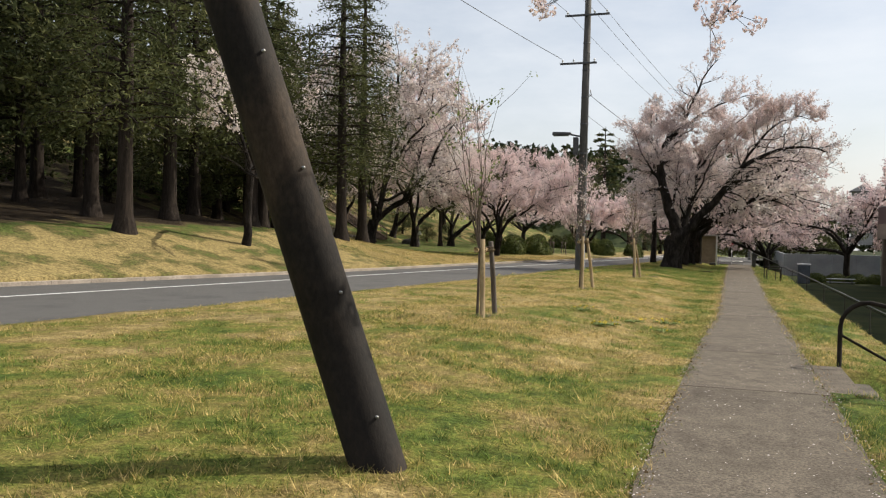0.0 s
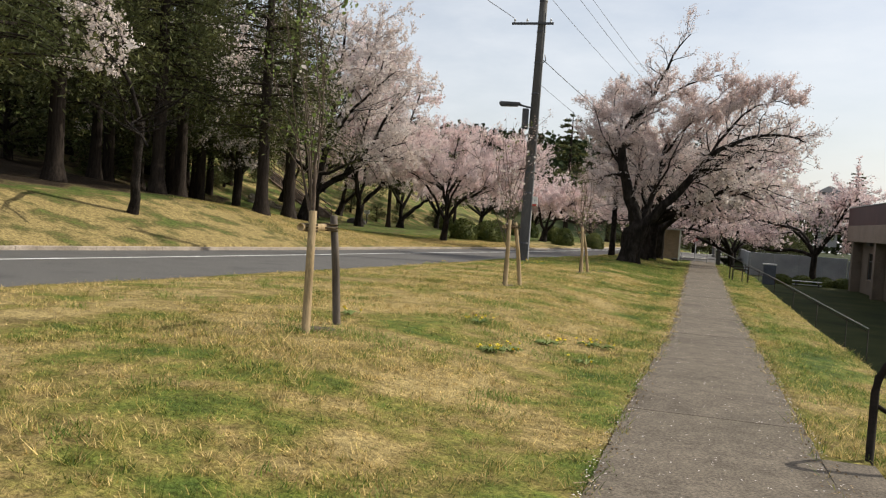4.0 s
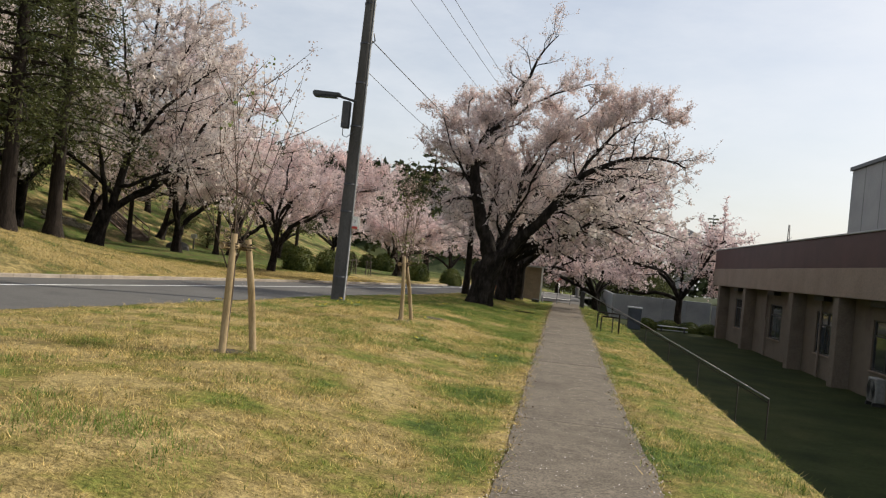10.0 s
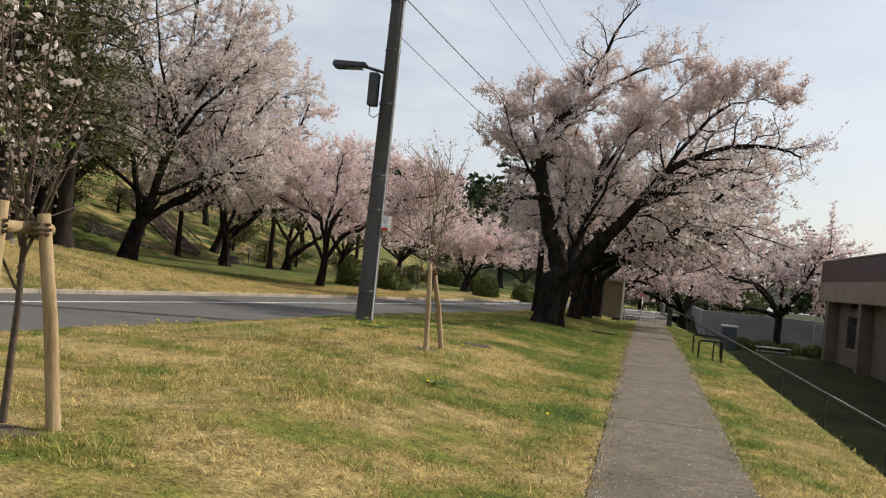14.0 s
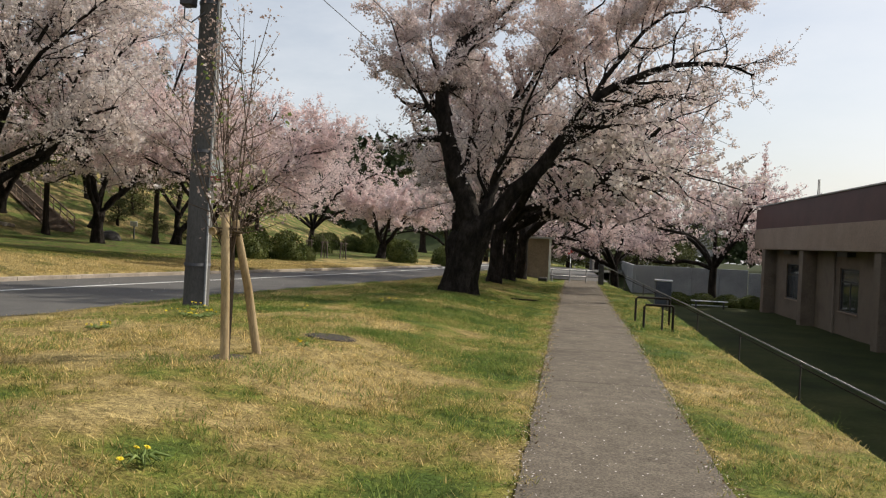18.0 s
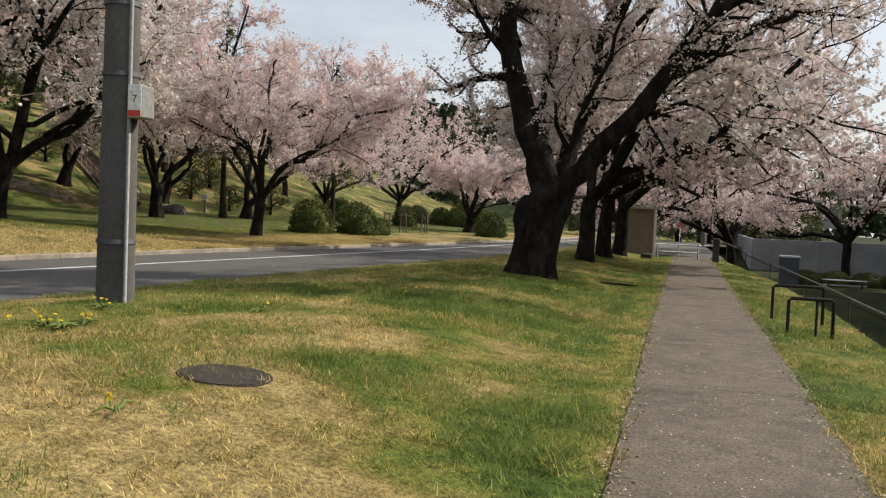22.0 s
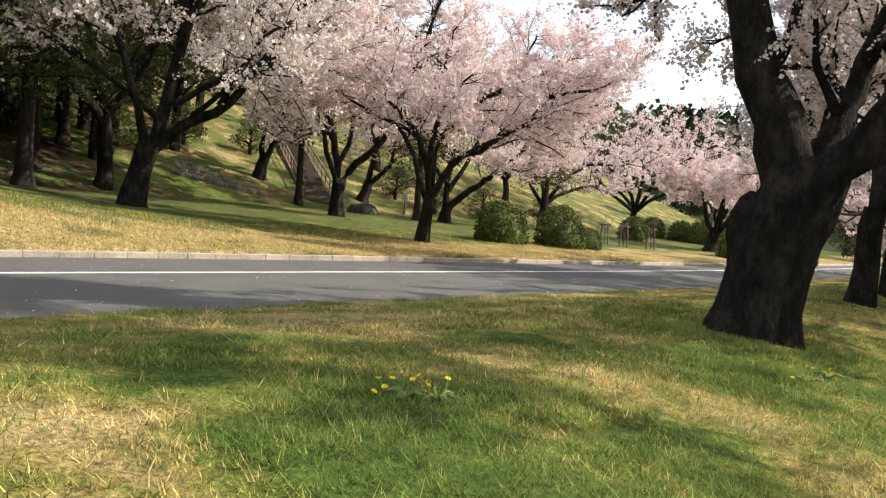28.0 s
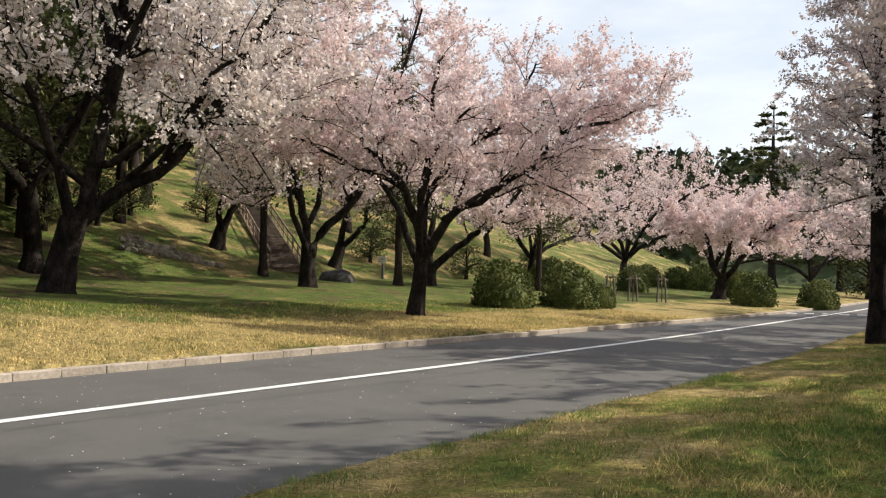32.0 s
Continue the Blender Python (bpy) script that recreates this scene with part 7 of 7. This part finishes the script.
def grass():
    """Blades over the lawn, matted and short."""
    rng = np.random.default_rng(2)
    single, tufts, each = 430000, 34000, 11
    n = single + tufts
    x = np.where(rng.uniform(size=n) < 0.80, rng.uniform(-5.2, 2.9, n), rng.uniform(-10.5, -4.5, n))
    y = np.where(rng.uniform(size=n) < 0.85, rng.uniform(2.5, 47.0, n), rng.uniform(44.0, 62.0, n))
    tone = np.concatenate([rng.normal(0, 0.15, single), np.repeat(rng.normal(0, 0.32, tufts), each)])
    tall = np.concatenate([np.ones(single), np.repeat(rng.uniform(1.1, 2.1, tufts), each)])
    n = len(tone)
    x = np.concatenate([x[:single], np.repeat(x[single:], each)]) + rng.normal(0, 0.024, n)
    y = np.concatenate([y[:single], np.repeat(y[single:], each)]) + rng.normal(0, 0.024, n)
    g = np.array([[noise.noise(Vector((i * 0.5 * 0.6, j * 0.5 * 0.6, 3.0))) for j in range(140)] for i in range(40)])
    lump = g[np.clip(((x + 12) * 2).astype(int), 0, 39), np.clip((y * 2).astype(int), 0, 139)]
    w = (0.04 * np.sin(y * 3.1) * np.sin(y * 7.7 + 1.0) + 0.03 * np.sin(y * 17.3) + rng.normal(0.02, 0.04, n)) * np.where(x < 0.4, 1, -1)
    pl, pr = tab_np(PATH_LEFT, y), tab_np(PATH_RIGHT, y)
    keep = ~((pl + w < x) & (x < pr + w)) & (x > tab_np(ROAD_NEAR, y) - 0.05 + w) & (x < tab_np(EDGE, y) + 0.6)
    for sx, sy, sr in ((-3.45, 12.4, 0.26), (-3.35, 21.15, 0.24), (-3.0, 29.6, 0.22)):
        keep &= ((x - sx) / 1.25) ** 2 + (y - sy) ** 2 > (sr * rng.uniform(0.2, 1.05, n)) ** 2
    keep &= ~((x > 0.93) & (y > 8.75) & (y < 10.75)) & ~((x + 2.63) ** 2 + (y - 31.86) ** 2 < (0.30 * rng.uniform(0.75, 1.0, n)) ** 2)
    x, y, lump, tone, tall = x[keep], y[keep], lump[keep], tone[keep], tall[keep]
    m = len(x)
    dry = dryness(x, y)
    over = (x > tab_np(PATH_LEFT, y) - 0.03) & (x < tab_np(PATH_RIGHT, y) + 0.03)
    z = np.where(over, -0.02 - 0.0127 * y + 0.016, lawn_z(x, y))
    tuss = value_noise(x, y, 0.13, 61) + 0.6 * value_noise(x, y, 0.33, 62)
    h = rng.uniform(0.011, 0.032, m) * (1.0 + 0.9 * np.clip(-lump * 1.5, 0, 1) + 0.7 * np.clip(0.5 - dry, 0, 1)) * np.clip(1.0 + 1.1 * tuss, 0.45, 2.0) * tall
    wd = rng.uniform(0.0017, 0.0042, m)
    a = rng.uniform(0, 2 * np.pi, m)
    ln = np.abs(rng.normal(1.25, 0.6, m)) * h
    base = np.stack([x, y, z - 0.004], 1)
    dx = np.stack([-np.sin(a) * wd, np.cos(a) * wd, np.zeros(m)], 1)
    tip = base + np.stack([np.cos(a) * ln, np.sin(a) * ln, h], 1)
    v = np.stack([base - dx, base + dx, tip], 1).reshape(-1, 3)
    me = quick_mesh("grass", v, np.arange(m * 3).reshape(-1, 3), m_blade)
    at = me.attributes.new("dryness", "FLOAT", "POINT")
    at.data.foreach_set("value", np.repeat(dry + tone, 3).astype(np.float32))
    tagged(under("grass", me), "short patchy lawn grass, straw-yellow and green", "grass", kind="stuff")


grass()


def bank_grass():
    """Dry tufts along the far side of the road."""
    rng = np.random.default_rng(23)
    m = 85000
    y = rng.uniform(34, 64, m)
    k = (tab_np(ROAD_FAR, y - 2.5) + 2 * tab_np(ROAD_FAR, y) + tab_np(ROAD_FAR, y + 2.5)) / 4
    d = 0.18 + 6.5 * rng.uniform(size=m) ** 1.3
    x = k - d
    w = eased_np(34, 52, y)
    z = -0.011 * y - 0.02 + (0.12 + 0.27 * np.minimum(d, 5) + 0.12 * np.maximum(d - 5, 0)) * (1 - w) + (0.12 + 0.05 * d) * w
    z += np.array([0.03 * noise.noise(Vector((a * 0.9, b * 0.9, 0))) + 0.05 * noise.noise(Vector((a * 0.3, b * 0.3, 4))) for a, b in zip(x, y)])
    h, wd, a = rng.uniform(0.03, 0.085, m), rng.uniform(0.004, 0.010, m), rng.uniform(0, 2 * np.pi, m)
    ln = np.abs(rng.normal(1.0, 0.6, m)) * h
    base = np.stack([x, y, z - 0.015], 1)
    dx = np.stack([-np.sin(a) * wd, np.cos(a) * wd, np.zeros(m)], 1)
    tip = base + np.stack([np.cos(a) * ln, np.sin(a) * ln, h], 1)
    me = quick_mesh("bank_grass", np.stack([base - dx, base + dx, tip], 1).reshape(-1, 3), np.arange(m * 3).reshape(-1, 3), m_blade)
    at = me.attributes.new("dryness", "FLOAT", "POINT")
    at.data.foreach_set("value", np.repeat(np.clip(dryness(x, y), 0.1, 1.0), 3).astype(np.float32))
    tagged(under("bank_grass", me), "dry straw-coloured grass on the bank above the kerb", "grass", kind="stuff")


bank_grass()


def weeds():
    """Taller tufts of fresh grass and small weeds here and there."""
    rng = np.random.default_rng(12)
    n = 300
    px_, py_ = rng.uniform(-7.0, 2.4, n), rng.uniform(4, 46, n)
    ok = (px_ < tab_np(PATH_LEFT, py_) - 0.1) & (px_ > tab_np(ROAD_NEAR, py_) + 0.1) | (px_ > tab_np(PATH_RIGHT, py_) + 0.12)
    px_, py_ = px_[ok], py_[ok]
    # round the old cherry's foot and along the road's edge
    a = rng.uniform(0, 2 * np.pi, 70)
    r = rng.uniform(0.62, 1.15, 70)
    yr = rng.uniform(36, 50, 60)
    px_ = np.concatenate([px_, -2.65 + r * np.cos(a), tab_np(ROAD_NEAR, yr) + rng.uniform(0.0, 0.3, 60)])
    py_ = np.concatenate([py_, 43.9 + r * np.sin(a), yr])
    # lush clumps in the grass before the old cherry
    cx, cy = rng.uniform(-6.5, -0.4, 2600), rng.uniform(24.0, 47.0, 2600)
    lush = np.array([noise.noise(Vector((a * 0.7, b * 0.7, 8.0))) + 0.25 * eased(28, 36, b) for a, b in zip(cx, cy)]) > 0.22
    cx, cy = cx[lush][:420], cy[lush][:420]
    # thick clumps that stand out from the lawn
    bx, by = [], []
    for ux, uy, ur in ((-2.46, 32.8, 0.22), (-1.94, 32.64, 0.2), (-1.5, 32.85, 0.3), (-0.85, 32.6, 0.36), (-0.6, 32.5, 0.3), (-3.5, 39.0, 0.6), (-2.1, 37.7, 0.6), (-2.3, 38.4, 0.6), (-1.5, 37.9, 0.5), (-5.4, 34.4, 0.5), (-4.4, 35.4, 0.5), (-2.9, 12.2, 0.35), (-2.2, 14.6, 0.45), (-1.2, 13.8, 0.5), (-2.6, 17.0, 0.4), (-2.5, 37.1, 0.5), (-2.7, 37.3, 0.4), (-3.4, 38.0, 0.4), (-4.7, 37.9, 0.6), (-2.5, 41.6, 0.5), (-1.45, 42.0, 0.4), (-0.7, 31.6, 0.3)):
        bx.append(rng.normal(ux, ur, 13))
        by.append(rng.normal(uy, ur * 0.6, 13))
    bx, by = np.concatenate(bx), np.concatenate(by)
    wide = np.concatenate([np.full(len(px_), 0.10), np.full(len(cx), 0.17), np.full(len(bx), 0.12)])
    px_, py_ = np.concatenate([px_, cx, bx]), np.concatenate([py_, cy, by])
    x = np.repeat(px_, 90) + rng.normal(0, 1, len(px_) * 90) * np.repeat(wide, 90)
    y = np.repeat(py_, 90) + rng.normal(0, 1, len(px_) * 90) * np.repeat(wide, 90)
    free = (x < tab_np(PATH_LEFT, y)) & (x > tab_np(ROAD_NEAR, y) - 0.05) | (x > tab_np(PATH_RIGHT, y))
    x, y = x[free], y[free]
    m = len(x)
    z = lawn_z(x, y)
    h, wd, a = rng.uniform(0.025, 0.07, m), rng.uniform(0.002, 0.005, m), rng.uniform(0, 2 * np.pi, m)
    ln = np.abs(rng.normal(0.8, 0.4, m)) * h
    base = np.stack([x, y, z - 0.004], 1)
    dx = np.stack([-np.sin(a) * wd, np.cos(a) * wd, np.zeros(m)], 1)
    tip = base + np.stack([np.cos(a) * ln, np.sin(a) * ln, h], 1)
    v = np.stack([base - dx, base + dx, tip], 1).reshape(-1, 3)
    tagged(under("weeds", quick_mesh("weeds", v, np.arange(m * 3).reshape(-1, 3), m_tuft)), "fresh green tufts and weeds in the lawn", "weeds", kind="stuff")


weeds()


def petals():
    rng = np.random.default_rng(4)
    n = 7500
    y = rng.uniform(3, 62, n)
    pl, pr = tab_np(PATH_LEFT, y), tab_np(PATH_RIGHT, y)
    strew, drift = rng.uniform(size=n), np.abs(rng.normal(0, 0.07, n)) - 0.05
    x = np.choose(np.arange(n) % 3, [pl + (pr - pl) * strew, pl + drift, pr - drift])
    on = (x > pl - 0.01) & (x < pr + 0.01)
    z = np.where(on, -0.02 - 0.0127 * y + 0.021, lawn_z(x, y) + 0.022)
    c = np.stack([x, y, z], 1)
    v, f = scatter_quads(c, np.full(n, 0.013), rng, flat=0.97)
    yr = rng.uniform(38, 62, 900)
    xr = np.array([smooth_along(ROAD_FAR, b) + 0.3 + (smooth_along(ROAD_NEAR, b) - smooth_along(ROAD_FAR, b) - 0.5) * rng.uniform() for b in yr])
    zr = np.array([road_z(b) + 0.042 for b in yr])
    v2, f2 = scatter_quads(np.stack([xr, yr, zr], 1), np.full(900, 0.02), rng, flat=0.97)
    tagged(under("fallen_petals", quick_mesh("fallen_petals", np.concatenate([v, v2]), np.concatenate([f, f2 + len(v)]), m_petal)), "fallen pale petals on the path and road", "petals", kind="stuff")


petals()


def dry_litter():
    """Dead leaves and straw gathered along the path's edges."""
    rng = np.random.default_rng(44)
    n = 9500
    y = rng.uniform(2, 58, n)
    left = rng.uniform(size=n) < 0.6
    x = np.where(left, tab_np(PATH_LEFT, y) + rng.normal(0.0, 0.055, n), tab_np(PATH_RIGHT, y) + rng.normal(0.0, 0.055, n))
    c = np.stack([x, y, -0.02 - 0.0127 * y + 0.024 + rng.uniform(0, 0.012, n)], 1)
    v, f = scatter_quads(c, np.full(n, 0.028), rng, flat=0.8, aspect=0.45, vary=0.6)
    tagged(under("dry_leaves", quick_mesh("dry_leaves", v, f, m_litter)), "dry brown leaves and straw along the footpath's edges", "leaf litter", kind="stuff")


dry_litter()


def overhanging_branch():
    """A cherry beside the start, of which a few drooping twigs reach over the path."""
    rng = np.random.default_rng(77)
    t = thing("cherry_tree", (3.4, 3.2, ground(3.4, 3.2) - 0.1), "cherry tree whose drooping twigs hang over the footpath", "cherry tree", "cherry trees by the footpath")
    z0 = t.location.z
    tubes, tips = Tubes(), []
    tubes.add([(0, 0, -0.3), (0, 0, 1.0), (-0.1, 0.1, 2.6), (-0.2, 0.2, 3.4)], [0.3, 0.24, 0.22, 0.2], 10, cap=False)
    for tgt, r in (((-3.4, 1.4, 6.6), 0.12), ((-2.0, 2.6, 6.4), 0.11), ((-5.0, -0.6, 6.8), 0.13), ((-4.6, -2.4, 6.6), 0.12), ((0.5, 2.5, 7.2), 0.12), ((1.0, -2.0, 6.8), 0.12), ((-2.0, -1.5, 7.6), 0.12), ((2.5, 0.5, 6.5), 0.12)):
        pts = []
        for i in range(7):
            s = i / 6
            p = Vector((-0.2, 0.2, 3.3)).lerp(Vector(tgt), s)
            p.z += 1.1 * math.sin(math.pi * s) * 0.8
            pts.append(p + Vector(rng.normal(0, 0.06, 3)))
        tubes.add(pts, [r * (1 - 0.75 * i / 6) for i in range(7)], 7, cap=False)
        sprout(tubes, tips, pts, [r * 0.5] * 7, 1.9, 0, rng, 2, Vector((0, 0, 0)), 0.02, (6, 4, 4), count=10, first=0.4, low=5.6)
    # two long twigs that hang low over the path, with blossom in round bunches
    bunches = []
    for start, mid, end in (((-3.3, 2.4, 7.0), (-3.6, 2.6, 5.95), (-4.68, 2.75, 5.46)), ((-2.9, 2.8, 6.9), (-2.95, 3.0, 5.8), (-3.55, 3.1, 5.35))):
        a, m, e = Vector(start), Vector(mid), Vector(end)
        pts = [a * (1 - s) ** 2 + m * 2 * s * (1 - s) + e * s * s for s in (0, 0.2, 0.4, 0.6, 0.75, 0.9, 1.0)]
        tubes.add(pts, [0.012, 0.010, 0.008, 0.007, 0.006, 0.005, 0.003], 5, cap=False)
        for k in range(18):
            j = int(rng.integers(3, 7))
            q = pts[j] + Vector(rng.normal(0, 0.09, 3))
            tubes.add([pts[j], q], [0.003, 0.002], 4, cap=False)
            bunches.append(tuple(q))
    bb = np.repeat(np.array(bunches), 26, axis=0)
    d = rng.normal(size=bb.shape)
    bb = bb + d / np.linalg.norm(d, axis=1, keepdims=True) * 0.045
    v, f = scatter_quads(bb, np.full(len(bb), 0.036), rng)
    tagged(under("blossom", quick_mesh("blossom", v, f, m_pink), t), kind="stuff")
    under("trunk", tubes.mesh("trunk", m_bark), t)
    under("crown", blossom_mesh("crown", tips, 12000, 0.07, 0.07, rng, m_pale), t)


overhanging_branch()


# ---- paving pieces ----
def kerb():
    t = thing("kerb", (0, 0, 0), "worn concrete kerb stones along the road", "kerb", kind="structure")
    bm = box_bm(-0.075, -0.2992, -0.15, 0.075, 0.2992, 0.10, 0.01)
    me = bpy.data.meshes.new("kerb_stone")
    bm.to_mesh(me)
    bm.free()
    me.materials.append(m_kerb)
    y = -12.0
    rng = np.random.default_rng(6)
    for i in range(190):
        x0, x1 = smooth_along(ROAD_FAR, y), smooth_along(ROAD_FAR, y + 0.58)
        a = math.atan2(-(x1 - x0), 0.58)
        under("kerb_stone", me, t, "", pose((x0 + x1) / 2 - 0.075 + rng.normal(0, 0.003), y + 0.3, road_z(y) + rng.normal(0, 0.003), -0.63, rng.normal(0, 0.5), math.degrees(a)))
        y += 0.6 * math.cos(a)


kerb()


def footpath():
    t = thing("footpath", (0, 0, 0), "worn grey-brown concrete footpath with cross joints", "footpath", kind="structure")
    rng = np.random.default_rng(9)
    y = -8.0
    while y < 66:
        ln = 1.5
        y1 = y + ln
        bm = bmesh.new()
        n = 8
        top, bot = [], []
        for side, tab in ((0, PATH_LEFT), (1, PATH_RIGHT)):
            row = []
            for i in range(n + 1):
                yy = y + 0.0004 + (ln - 0.0008) * i / n
                w = 0.03 * noise.noise(Vector((side * 9.0, yy * 1.3, 0))) + 0.015 * noise.noise(Vector((side * 9.0, yy * 5.3, 1)))
                row.append((along(tab, yy) + w, yy))
            top.append(row)
        dz = rng.normal(0, 0.0008)
        loop = top[0] + top[1][::-1]
        up = [bm.verts.new((a, b, path_z(b) + 0.018 + dz)) for a, b in loop]
        dn = [bm.verts.new((a, b, path_z(b) - 0.12)) for a, b in loop]
        for i in range(n):
            bm.faces.new((up[i], up[len(up) - 1 - i], up[len(up) - 2 - i], up[i + 1]))
        for i in range(len(up)):
            j = (i + 1) % len(up)
            bm.faces.new((up[i], up[j], dn[j], dn[i]))
        bmesh.ops.recalc_face_normals(bm, faces=bm.faces[:])
        part("slab", bm, m_path, t)
        y = y1
    z = path_z(9.8)
    box_part("landing", (0.93, 8.75, z - 0.1, 1.26, 10.55, z + 0.019), m_path, t, 0.01)


footpath()
